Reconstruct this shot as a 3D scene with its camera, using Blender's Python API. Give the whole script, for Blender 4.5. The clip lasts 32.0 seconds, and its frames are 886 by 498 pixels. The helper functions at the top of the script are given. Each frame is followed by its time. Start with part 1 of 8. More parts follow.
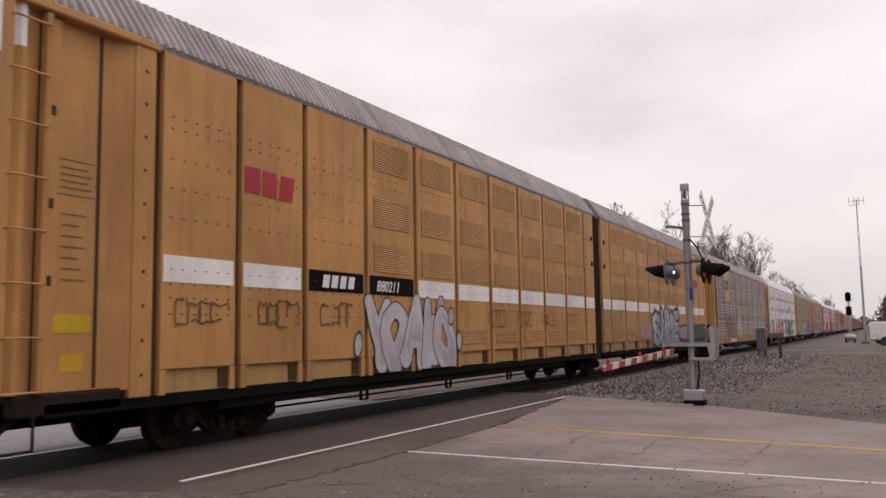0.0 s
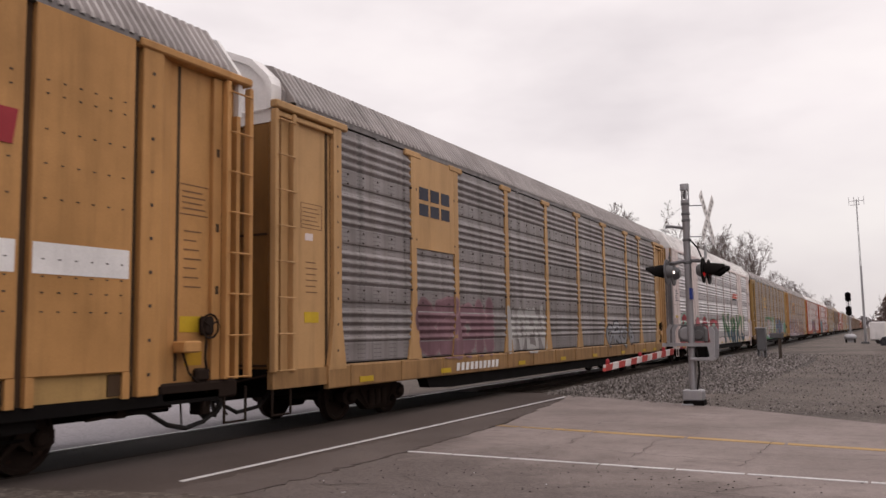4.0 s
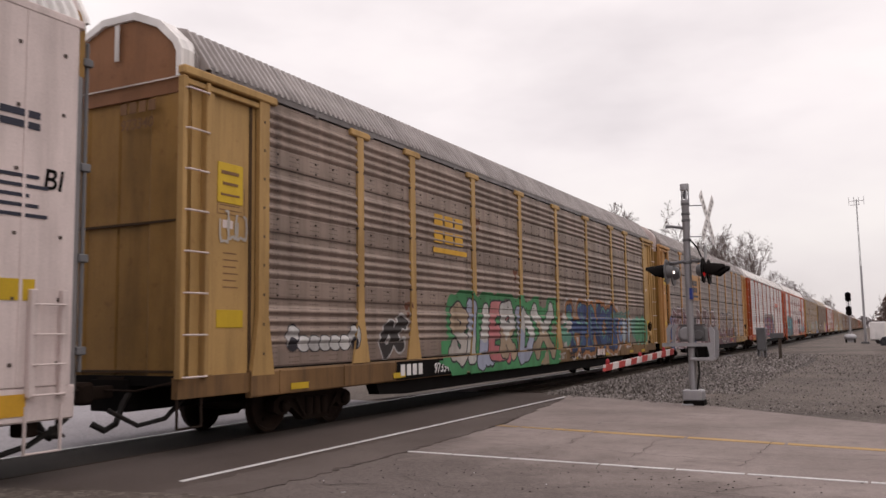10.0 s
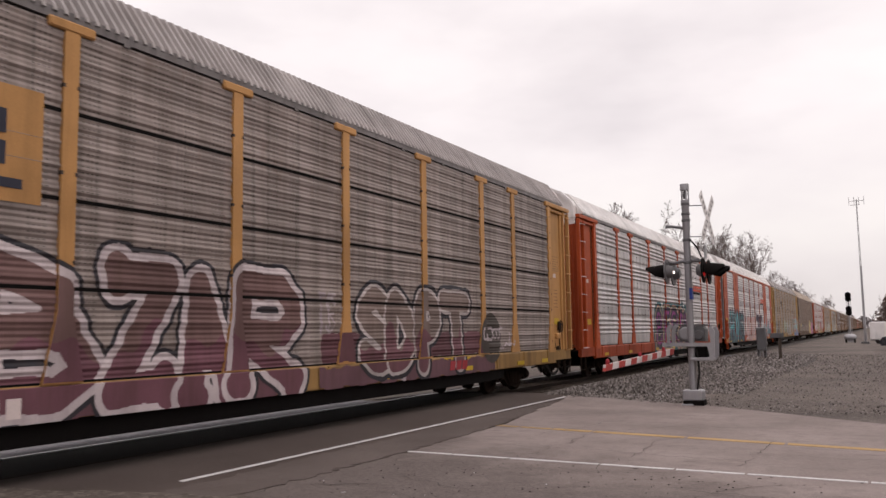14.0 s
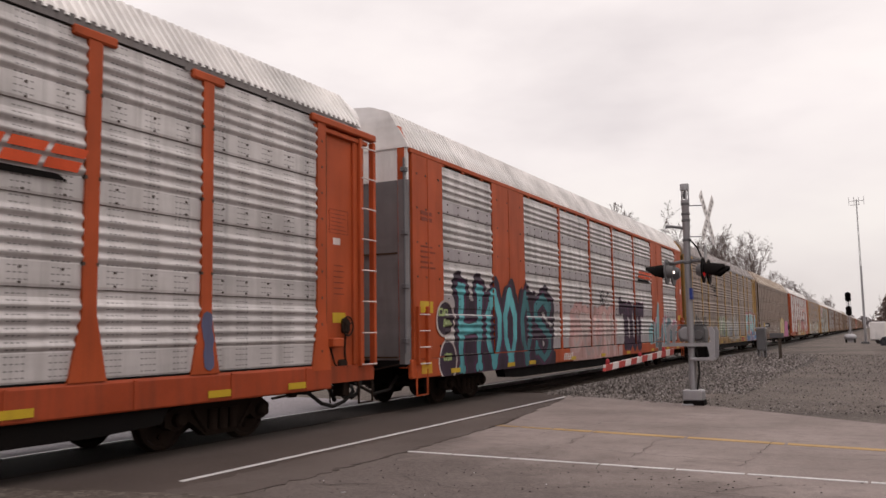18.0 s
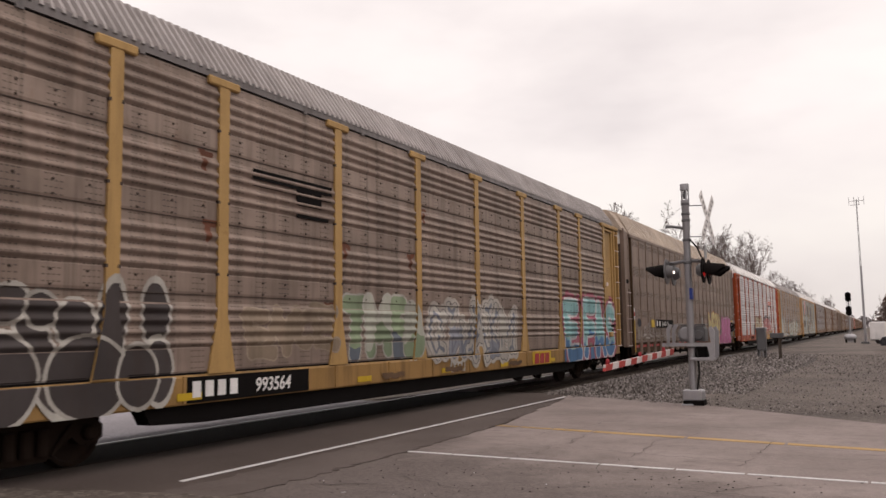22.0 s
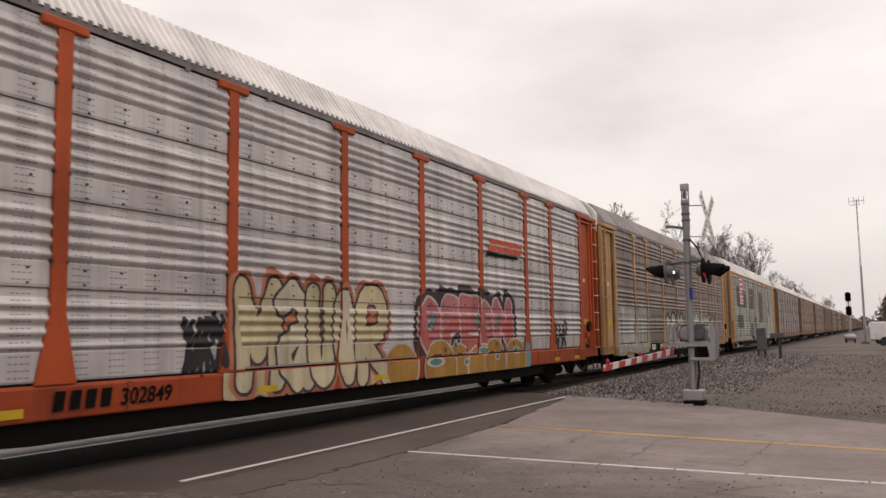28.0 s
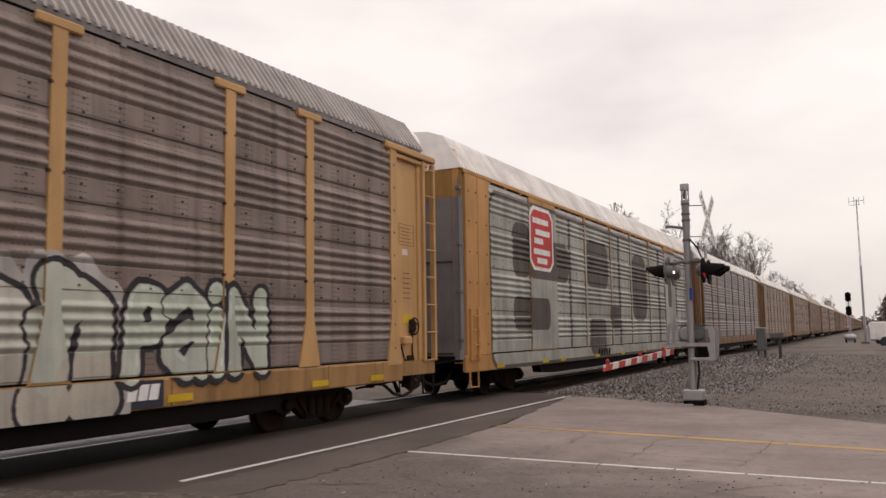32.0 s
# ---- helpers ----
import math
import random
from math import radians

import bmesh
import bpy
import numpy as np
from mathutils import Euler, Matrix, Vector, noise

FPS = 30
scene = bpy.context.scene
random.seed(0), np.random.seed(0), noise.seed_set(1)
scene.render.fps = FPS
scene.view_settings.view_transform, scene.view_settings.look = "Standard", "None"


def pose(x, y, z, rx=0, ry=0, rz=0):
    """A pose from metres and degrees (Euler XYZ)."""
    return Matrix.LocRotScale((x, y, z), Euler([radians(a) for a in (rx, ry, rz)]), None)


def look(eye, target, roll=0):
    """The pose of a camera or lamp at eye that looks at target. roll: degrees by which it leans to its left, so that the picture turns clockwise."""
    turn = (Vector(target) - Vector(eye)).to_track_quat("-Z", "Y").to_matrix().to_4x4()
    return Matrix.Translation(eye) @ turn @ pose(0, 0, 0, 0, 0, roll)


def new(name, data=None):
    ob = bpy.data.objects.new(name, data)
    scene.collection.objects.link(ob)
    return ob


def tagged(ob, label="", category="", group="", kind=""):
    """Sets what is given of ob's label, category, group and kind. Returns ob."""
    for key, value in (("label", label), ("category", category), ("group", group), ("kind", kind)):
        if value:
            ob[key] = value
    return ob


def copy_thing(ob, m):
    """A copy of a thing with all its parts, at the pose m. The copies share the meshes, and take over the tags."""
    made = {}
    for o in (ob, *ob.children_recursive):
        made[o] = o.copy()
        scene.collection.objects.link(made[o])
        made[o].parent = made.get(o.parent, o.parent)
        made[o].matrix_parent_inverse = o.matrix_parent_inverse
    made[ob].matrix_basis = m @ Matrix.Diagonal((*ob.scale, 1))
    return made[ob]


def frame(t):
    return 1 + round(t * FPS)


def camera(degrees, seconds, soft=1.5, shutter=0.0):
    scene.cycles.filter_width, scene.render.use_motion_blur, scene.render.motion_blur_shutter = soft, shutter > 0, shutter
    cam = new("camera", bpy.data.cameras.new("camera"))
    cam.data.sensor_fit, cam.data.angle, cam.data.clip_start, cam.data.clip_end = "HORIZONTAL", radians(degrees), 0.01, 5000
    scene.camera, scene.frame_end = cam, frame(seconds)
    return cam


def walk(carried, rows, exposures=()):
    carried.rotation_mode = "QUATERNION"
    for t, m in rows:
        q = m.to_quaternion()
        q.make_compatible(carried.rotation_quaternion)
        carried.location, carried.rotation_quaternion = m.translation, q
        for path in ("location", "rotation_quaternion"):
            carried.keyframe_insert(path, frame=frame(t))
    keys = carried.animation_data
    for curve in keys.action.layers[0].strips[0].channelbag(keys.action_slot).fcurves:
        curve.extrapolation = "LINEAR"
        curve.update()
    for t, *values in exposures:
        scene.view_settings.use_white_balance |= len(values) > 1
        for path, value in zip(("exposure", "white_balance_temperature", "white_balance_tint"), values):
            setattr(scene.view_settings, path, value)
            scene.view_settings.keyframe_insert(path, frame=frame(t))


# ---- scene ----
# World: y runs along the track into the distance, x to the right of it, z = 0 is the rail head.
cam = camera(55.53, 32.0, soft=1.5, shutter=0.1)
EYE_Z = 1.593
eye = pose(0, 0, EYE_Z, 90 + 5.706, 0, 27.019) @ pose(0, 0, 0, 0, 0, -0.89)
walk(cam, [(0.0, eye), (32.0, eye)], exposures=[(0.0, 0.0, 6750, 16), (8.5, 0.0, 6750, 16), (11.0, 0.08, 6750, 16), (14.5, 0.09, 6750, 16), (17.5, 0.03, 6850, 15), (20.0, 0.02, 6900, 15),
                                      (22.0, 0.09, 6950, 15), (24.5, 0.09, 6950, 15), (28.0, 0.02, 7000, 14), (29.5, 0.02, 7000, 14), (31.0, 0.07, 7050, 14), (32.0, 0.07, 7050, 14)])

TRACK_X = -9.84      # centre line of the near track
SPEED = 10.04        # the train's speed, metres a second
PITCH = 28.75        # coupled length of a rack car

# ---- world and light: a bright overcast sky ----
SUN_ELEV, SUN_TURN = 61, 125
world = bpy.data.worlds.new("overcast_sky")
scene.world = world
world.use_nodes = True
wt = world.node_tree
wt.nodes.clear()
w_out = wt.nodes.new("ShaderNodeOutputWorld")
w_bg = wt.nodes.new("ShaderNodeBackground")
w_sky = wt.nodes.new("ShaderNodeTexSky")
w_sky.sky_type, w_sky.sun_disc = "NISHITA", False
w_sky.sun_elevation, w_sky.sun_rotation = radians(SUN_ELEV), radians(SUN_TURN)
w_gain = wt.nodes.new("ShaderNodeMix")
w_gain.data_type, w_gain.blend_type = "RGBA", "MULTIPLY"
w_gain.inputs[0].default_value = 1.0
w_gain.inputs[7].default_value = (0.10, 0.10, 0.10, 1)
w_co = wt.nodes.new("ShaderNodeTexCoord")
w_map = wt.nodes.new("ShaderNodeMapping")
w_map.inputs["Scale"].default_value = (1.0, 1.0, 2.6)
w_map.inputs["Rotation"].default_value = (0.25, 0.12, 0.9)
w_n = wt.nodes.new("ShaderNodeTexNoise")
w_n.inputs["Scale"].default_value, w_n.inputs["Detail"].default_value, w_n.inputs["Roughness"].default_value = 2.3, 5.0, 0.5
w_ramp = wt.nodes.new("ShaderNodeValToRGB")
w_ramp.color_ramp.elements[0].position, w_ramp.color_ramp.elements[0].color = 0.30, (0.68, 0.655, 0.665, 1)
w_ramp.color_ramp.elements[1].position, w_ramp.color_ramp.elements[1].color = 0.80, (0.97, 0.96, 0.925, 1)
w_mid = w_ramp.color_ramp.elements.new(0.5)
w_mid.color = (0.835, 0.81, 0.81, 1)
w_dir = wt.nodes.new("ShaderNodeVectorMath")
w_dir.operation = "DOT_PRODUCT"
w_dir.inputs[1].default_value = (0.20, 0.10, -0.05)
w_sum = wt.nodes.new("ShaderNodeMath")
w_sum.operation = "ADD"
wt.links.new(w_co.outputs["Generated"], w_dir.inputs[0])
wt.links.new(w_dir.outputs["Value"], w_sum.inputs[0])
wt.links.new(w_n.outputs["Fac"], w_sum.inputs[1])
# an overcast sky is brightest overhead
w_sep = wt.nodes.new("ShaderNodeSeparateXYZ")
wt.links.new(w_co.outputs["Generated"], w_sep.inputs[0])
w_up = wt.nodes.new("ShaderNodeMapRange")
w_up.interpolation_type = "SMOOTHSTEP"
for k, v in (("From Min", 0.30), ("From Max", 1.0), ("To Min", 1.15), ("To Max", 1.9)):
    w_up.inputs[k].default_value = v
wt.links.new(w_sep.outputs["Z"], w_up.inputs["Value"])
w_low = wt.nodes.new("ShaderNodeMapRange")
for k, v in (("From Min", 0.0), ("From Max", 0.24), ("To Min", 0.76), ("To Max", 1.0)):
    w_low.inputs[k].default_value = v
wt.links.new(w_sep.outputs["Z"], w_low.inputs["Value"])
w_str = wt.nodes.new("ShaderNodeMath")
w_str.operation = "MULTIPLY"
wt.links.new(w_up.outputs["Result"], w_str.inputs[0])
wt.links.new(w_low.outputs["Result"], w_str.inputs[1])
wt.links.new(w_str.outputs[0], w_bg.inputs["Strength"])
w_mix = wt.nodes.new("ShaderNodeMix")
w_mix.data_type = "RGBA"
w_mix.inputs[0].default_value = 0.93
for a, b in ((w_co.outputs["Generated"], w_map.inputs["Vector"]), (w_map.outputs["Vector"], w_n.inputs["Vector"]),
             (w_sum.outputs[0], w_ramp.inputs["Fac"]), (w_sky.outputs["Color"], w_gain.inputs[6]),
             (w_gain.outputs[2], w_mix.inputs[6]), (w_ramp.outputs["Color"], w_mix.inputs[7]),
             (w_mix.outputs[2], w_bg.inputs["Color"]), (w_bg.outputs["Background"], w_out.inputs["Surface"])):
    wt.links.new(a, b)

sun = new("sun", bpy.data.lights.new("sun", "SUN"))
sun.data.energy, sun.data.angle, sun.data.color = 0.30, radians(25), (1.0, 0.95, 0.9)
sun.matrix_world = look((20, -14, 45), (0, 0, 0))


# ---- materials ----
def node(tree, kind, **values):
    n = tree.nodes.new("ShaderNode" + kind)
    for key, value in values.items():
        n.inputs[key.replace("_", " ")].default_value = value
    return n


def math_node(tree, op, a, b=None):
    n = tree.nodes.new("ShaderNodeMath")
    n.operation = op
    for i, v in enumerate((a, b)):
        if v is None:
            continue
        if isinstance(v, (int, float)):
            n.inputs[i].default_value = v
        else:
            tree.links.new(v, n.inputs[i])
    return n.outputs[0]


def mix_rgb(tree, fac, a, b):
    n = tree.nodes.new("ShaderNodeMix")
    n.data_type = "RGBA"
    for i, v in ((0, fac), (6, a), (7, b)):
        if isinstance(v, tuple):
            n.inputs[i].default_value = (*v, 1)
        elif isinstance(v, (int, float)):
            n.inputs[i].default_value = v
        else:
            tree.links.new(v, n.inputs[i])
    return n.outputs[2]


def ramp(tree, fac, lo, hi):
    n = tree.nodes.new("ShaderNodeMapRange")
    n.inputs["From Min"].default_value, n.inputs["From Max"].default_value = lo, hi
    tree.links.new(fac, n.inputs["Value"])
    return n.outputs["Result"]


def start(name, rough, metal):
    m = bpy.data.materials.new(name)
    m.use_nodes = True
    t = m.node_tree
    b = t.nodes["Principled BSDF"]
    b.inputs["Roughness"].default_value, b.inputs["Metallic"].default_value = rough, metal
    b.inputs["Specular IOR Level"].default_value = 0.5 if rough < 0.35 else 0.16
    co = t.nodes.new("ShaderNodeTexCoord").outputs["Object"]
    info = t.nodes.new("ShaderNodeObjectInfo").outputs["Random"]
    shift = t.nodes.new("ShaderNodeVectorMath")
    shift.operation = "MULTIPLY_ADD"
    t.links.new(info, shift.inputs[0])
    shift.inputs[1].default_value = (7.0, 31.0, 3.0)
    t.links.new(co, shift.inputs[2])
    return m, t, b, co, shift.outputs[0], info


def noise_at(t, vec, scale, detail=4.0, stretch=None, rough=0.55):
    if stretch:
        mp = t.nodes.new("ShaderNodeMapping")
        mp.inputs["Scale"].default_value = stretch
        t.links.new(vec, mp.inputs["Vector"])
        vec = mp.outputs["Vector"]
    n = node(t, "TexNoise", Scale=scale, Detail=detail, Roughness=rough)
    t.links.new(vec, n.inputs["Vector"])
    return n.outputs["Fac"]


def bump_to(t, b, height, strength, distance=0.01):
    n = node(t, "Bump", Strength=strength, Distance=distance)
    t.links.new(height, n.inputs["Height"])
    t.links.new(n.outputs["Normal"], b.inputs["Normal"])


def paint(name, rgb, rough=0.55, metal=0.0, grime=0.35, dirt=(0.052, 0.032, 0.022), rust=0.0, vary=0.12, fade=0.15, gloss=None):
    """Weathered paint on steel: faded patches, vertical dirt streaks, fine grain and a little rust."""
    m, t, b, co, vec, info = start(name, rough, metal)
    if gloss is not None:
        b.inputs["Specular IOR Level"].default_value = gloss
    big = noise_at(t, vec, 0.7, 5)
    fine = noise_at(t, vec, 38, 3)
    streak = noise_at(t, vec, 2.2, 5, (1.0, 1.6, 0.16), 0.62)
    light = tuple(min(1.0, c * (1 + fade) + 0.03 * fade) for c in rgb)
    dark = tuple(c * (1 - vary) for c in rgb)
    col = mix_rgb(t, ramp(t, big, 0.32, 0.7), dark, light)
    col = mix_rgb(t, math_node(t, "MULTIPLY", ramp(t, streak, 0.47, 0.78), grime), col, dirt)
    if rust:
        spots = noise_at(t, vec, 5.5, 6, None, 0.65)
        col = mix_rgb(t, math_node(t, "MULTIPLY", ramp(t, spots, 0.6, 0.72), rust), col, (0.12, 0.045, 0.02))
    col = mix_rgb(t, math_node(t, "MULTIPLY", ramp(t, fine, 0.35, 0.75), 0.12), col, dirt)
    t.links.new(col, b.inputs["Base Color"])
    t.links.new(math_node(t, "ADD", math_node(t, "MULTIPLY", streak, 0.3), rough - 0.15), b.inputs["Roughness"])
    bump_to(t, b, big, 0.12, 0.02)
    return m


def sheet_steel(name, rgb, metal=0.25, rough=0.5, grime=0.4, holes=0.5, rust=0.0):
    """Galvanised corrugated sheet with columns of punched slots, run with dirt."""
    m, t, b, co, vec, info = start(name, rough, metal)
    big = noise_at(t, vec, 0.9, 5)
    streak = noise_at(t, vec, 1.7, 6, (1.0, 2.2, 0.2), 0.65)
    band = noise_at(t, vec, 1.1, 3, (0.2, 0.12, 2.4))
    dark = tuple(c * 0.62 for c in rgb)
    col = mix_rgb(t, ramp(t, big, 0.3, 0.72), dark, rgb)
    col = mix_rgb(t, math_node(t, "MULTIPLY", ramp(t, band, 0.45, 0.75), 0.35), col, tuple(min(1, c * 1.25) for c in rgb))
    col = mix_rgb(t, math_node(t, "MULTIPLY", ramp(t, streak, 0.45, 0.75), grime), col, (0.082, 0.056, 0.044))
    drip = noise_at(t, vec, 1.3, 4, (0.3, 4.2, 0.10), 0.6)
    col = mix_rgb(t, math_node(t, "MULTIPLY", ramp(t, drip, 0.55, 0.68), 0.30 + grime * 0.5), col, tuple(c * 0.34 for c in rgb))
    if rust:
        spots = noise_at(t, vec, 2.4, 6, (1, 1, 0.5), 0.7)
        col = mix_rgb(t, math_node(t, "MULTIPLY", ramp(t, spots, 0.58, 0.72), rust), col, (0.13, 0.06, 0.03))
    sep = t.nodes.new("ShaderNodeSeparateXYZ")
    t.links.new(co, sep.inputs[0])
    y, z = math_node(t, "ADD", sep.outputs["Y"], 50.0), sep.outputs["Z"]
    column = math_node(t, "LESS_THAN", math_node(t, "MODULO", y, 0.56), 0.26)
    dash = math_node(t, "LESS_THAN", math_node(t, "MODULO", y, 0.07), 0.045)
    row = math_node(t, "LESS_THAN", math_node(t, "MODULO", z, 0.0775), 0.017)
    hole = math_node(t, "MULTIPLY", math_node(t, "MULTIPLY", column, dash), row)
    col = mix_rgb(t, math_node(t, "MULTIPLY", hole, holes), col, (0.015, 0.014, 0.013))
    t.links.new(col, b.inputs["Base Color"])
    t.links.new(math_node(t, "ADD", math_node(t, "MULTIPLY", streak, 0.35), rough - 0.17), b.inputs["Roughness"])
    return m


def ground_mat(name, light, dark, speck, speck_scale, patch_scale=0.35, rough=0.9, bump=0.5, bump_scale=90.0, speck_mix=0.6, stain=0.35):
    m, t, b, co, vec, info = start(name, rough, 0.0)
    patch = noise_at(t, vec, patch_scale, 6, None, 0.6)
    grit = noise_at(t, vec, bump_scale, 3, None, 0.7)
    mid = noise_at(t, vec, patch_scale * 8, 5, None, 0.6)
    vor = node(t, "TexVoronoi", Scale=speck_scale)
    t.links.new(vec, vor.inputs["Vector"])
    col = mix_rgb(t, ramp(t, patch, 0.3, 0.7), dark, light)
    col = mix_rgb(t, math_node(t, "MULTIPLY", ramp(t, mid, 0.5, 0.75), stain), col, tuple(c * 0.55 for c in dark))
    sc = t.nodes.new("ShaderNodeSeparateColor")
    t.links.new(vor.outputs["Color"], sc.inputs[0])
    col = mix_rgb(t, math_node(t, "MULTIPLY", ramp(t, sc.outputs[0], 0.45, 1.0), speck_mix), col, speck)
    col = mix_rgb(t, math_node(t, "MULTIPLY", ramp(t, sc.outputs[1], 0.6, 1.0), speck_mix * 0.7), col, tuple(c * 0.4 for c in dark))
    t.links.new(col, b.inputs["Base Color"])
    bump_to(t, b, math_node(t, "ADD", grit, vor.outputs["Distance"]), bump, 0.012)
    return m


YELLOW = paint("rack_yellow_paint", (0.46, 0.236, 0.086), grime=0.30, vary=0.18)
PEACH = paint("pale_yellow_paint", (0.47, 0.275, 0.125), grime=0.32, vary=0.15)
YELLOW_OLD = paint("old_yellow_paint", (0.40, 0.245, 0.095), grime=0.45, rust=0.25)
RUST_BROWN = paint("rusty_brown_paint", (0.23, 0.105, 0.05), grime=0.4, rust=0.4)
OCHRE = paint("ochre_paint", (0.30, 0.165, 0.048), grime=0.45, rust=0.35, vary=0.25)
ORANGE = paint("orange_paint", (0.40, 0.070, 0.020), grime=0.34, vary=0.22)
# door coats, grimy and darkened by colour for the shade between the cars
DOOR_ORANGE = paint("shaded_grimy_orange_door", (0.33, 0.056, 0.017), grime=0.45)
DOOR_YELLOW = paint("shaded_grimy_yellow_door", (0.235, 0.115, 0.034), grime=0.55)
PINKWHITE = paint("faded_white_paint", (0.62, 0.52, 0.50), grime=0.28)
WHITE = paint("white_paint", (0.74, 0.71, 0.70), grime=0.22)
BROWN = paint("grey_brown_paint", (0.222, 0.162, 0.131), grime=0.35, vary=0.2)
DOOR_BROWN = paint("dark_brown_door", (0.075, 0.052, 0.042), grime=0.35)
# yellow darkened for the back cars: shade of the gaps put into the colour
FARCOAT = paint("shaded_yellow_paint", (0.19, 0.10, 0.052), grime=0.5)
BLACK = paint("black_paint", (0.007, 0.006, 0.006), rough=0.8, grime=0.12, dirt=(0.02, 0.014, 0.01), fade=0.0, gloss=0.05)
GEAR = paint("running_gear_grime", (0.026, 0.0175, 0.014), rough=0.9, grime=0.3, dirt=(0.018, 0.011, 0.008), rust=0.06, fade=0.0, gloss=0.05)
WHEEL = paint("wheel_steel", (0.026, 0.017, 0.014), rough=0.7, metal=0.1, grime=0.4, rust=0.2, fade=0.0, gloss=0.08)
SILL_PEACH = paint("dirty_pale_sill", (0.33, 0.185, 0.08), grime=0.6, vary=0.25, rust=0.2)
SILL_DIRTY = paint("dirty_sill_paint", (0.30, 0.172, 0.062), grime=0.7, vary=0.25)
MARK_FADED = paint("faded_stencil", (0.19, 0.10, 0.05))
MARK_RUST = paint("faded_red_stencil", (0.20, 0.034, 0.015))
SILL_ORANGE = paint("dirty_orange_sill", (0.31, 0.050, 0.016), grime=0.5, vary=0.25)
# shade of recesses and vent backs put into the colour; SLOT also draws seams
SLOT = paint("recess_shade_and_seam", (0.060, 0.034, 0.018), rough=0.8, grime=0.4)
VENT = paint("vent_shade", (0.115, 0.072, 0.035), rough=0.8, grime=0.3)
BOLT = paint("bolt_steel", (0.075, 0.055, 0.048), rough=0.6, metal=0.4)
BELLOWS = paint("bellows_rubber", (0.020, 0.019, 0.021), rough=0.75, grime=0.3, dirt=(0.07, 0.06, 0.055))
ROOF_GREY = sheet_steel("roof_grey_sheet", (0.385, 0.345, 0.335), holes=0.0, grime=0.32)
ROOF_PALE = sheet_steel("roof_pale_sheet", (0.86, 0.82, 0.80), holes=0.0, grime=0.15, metal=0.0)
ROOF_TAN = sheet_steel("roof_tan_sheet", (0.54, 0.44, 0.36), holes=0.0, grime=0.25, metal=0.1)
STRIP = sheet_steel("eave_strip_steel", (0.21, 0.19, 0.188), holes=0.0)
STEEL_GREY = sheet_steel("panel_steel_grey", (0.315, 0.282, 0.280), grime=0.42, rust=0.12)
STEEL_BROWN = sheet_steel("panel_steel_brown", (0.305, 0.230, 0.192), grime=0.5, rust=0.35)
STEEL_DARK = sheet_steel("panel_steel_dark", (0.280, 0.224, 0.204), grime=0.5, rust=0.3)
STEEL_DULL = sheet_steel("panel_steel_dull", (0.315, 0.258, 0.237), grime=0.5, rust=0.3)
STEEL_PALE = sheet_steel("panel_steel_pale", (0.62, 0.58, 0.575), grime=0.34, metal=0.2, rough=0.4, holes=0.55)
STEEL_BRIGHT = sheet_steel("panel_steel_bright", (0.70, 0.66, 0.67), grime=0.22, metal=0.35, rough=0.34, holes=0.75)
FLAT_GREY = paint("flat_band_grey", (0.37, 0.335, 0.345), rough=0.45, metal=0.2, grime=0.25)
DOOR_ZINC = sheet_steel("zinc_door", (0.23, 0.217, 0.222), holes=0.0, metal=0.2, grime=0.4)
GALV = paint("galvanised_steel", (0.36, 0.355, 0.37), rough=0.45, metal=0.5, grime=0.25)
GALV_DARK = paint("dull_grey_steel", (0.15, 0.148, 0.155), rough=0.55, metal=0.3, grime=0.35)
RAIL = paint("polished_rail", (0.40, 0.39, 0.40), rough=0.32, metal=0.8, grime=0.15)
# dark copy of the rail steel: the train's shade on the near rail
RAIL_SHADED = paint("shaded_rail", (0.030, 0.023, 0.020), rough=0.8, grime=0.4, gloss=0.05)
SILL_BROWN = paint("brown_sill_grime", (0.19, 0.105, 0.045), grime=0.8, vary=0.3, rust=0.3)
TIE = paint("tarred_timber", (0.07, 0.055, 0.045), rough=0.9)
RED = paint("signal_red", (0.50, 0.03, 0.03), rough=0.5, grime=0.2)
SIGNYELLOW = paint("sign_yellow", (0.52, 0.34, 0.025), rough=0.5, grime=0.2)
BLUE = paint("sign_blue", (0.03, 0.06, 0.28), rough=0.5, grime=0.1)
HOSE = paint("rubber_hose", (0.012, 0.011, 0.011), rough=0.7)
MARK_RED = paint("mark_red", (0.33, 0.035, 0.045), grime=0.2)
MARK_BLUE = paint("mark_dark_blue", (0.03, 0.032, 0.05), grime=0.2)
MARK_ORANGE = paint("mark_orange", (0.55, 0.07, 0.02), grime=0.15)
MARK_GOLD = paint("mark_gold", (0.55, 0.30, 0.03), grime=0.15)
LINE_WHITE = ground_mat("road_paint_white", (0.62, 0.60, 0.60), (0.45, 0.43, 0.43), (0.3, 0.28, 0.28), 60, 2.0, bump=0.2, speck_mix=0.35)
LINE_YELLOW = ground_mat("road_paint_yellow", (0.46, 0.30, 0.13), (0.36, 0.235, 0.11), (0.20, 0.16, 0.13), 60, 2.0, bump=0.2, speck_mix=0.35)
ASPHALT_OLD = ground_mat("old_asphalt", (0.290, 0.238, 0.224), (0.180, 0.144, 0.133), (0.35, 0.31, 0.29), 85, 0.5, stain=0.55, bump=0.45, speck_mix=0.32)
ASPHALT_NEW = ground_mat("smooth_asphalt", (0.084, 0.065, 0.058), (0.058, 0.044, 0.039), (0.115, 0.094, 0.086), 90, 0.5, stain=0.3, speck_mix=0.3, bump=0.35)
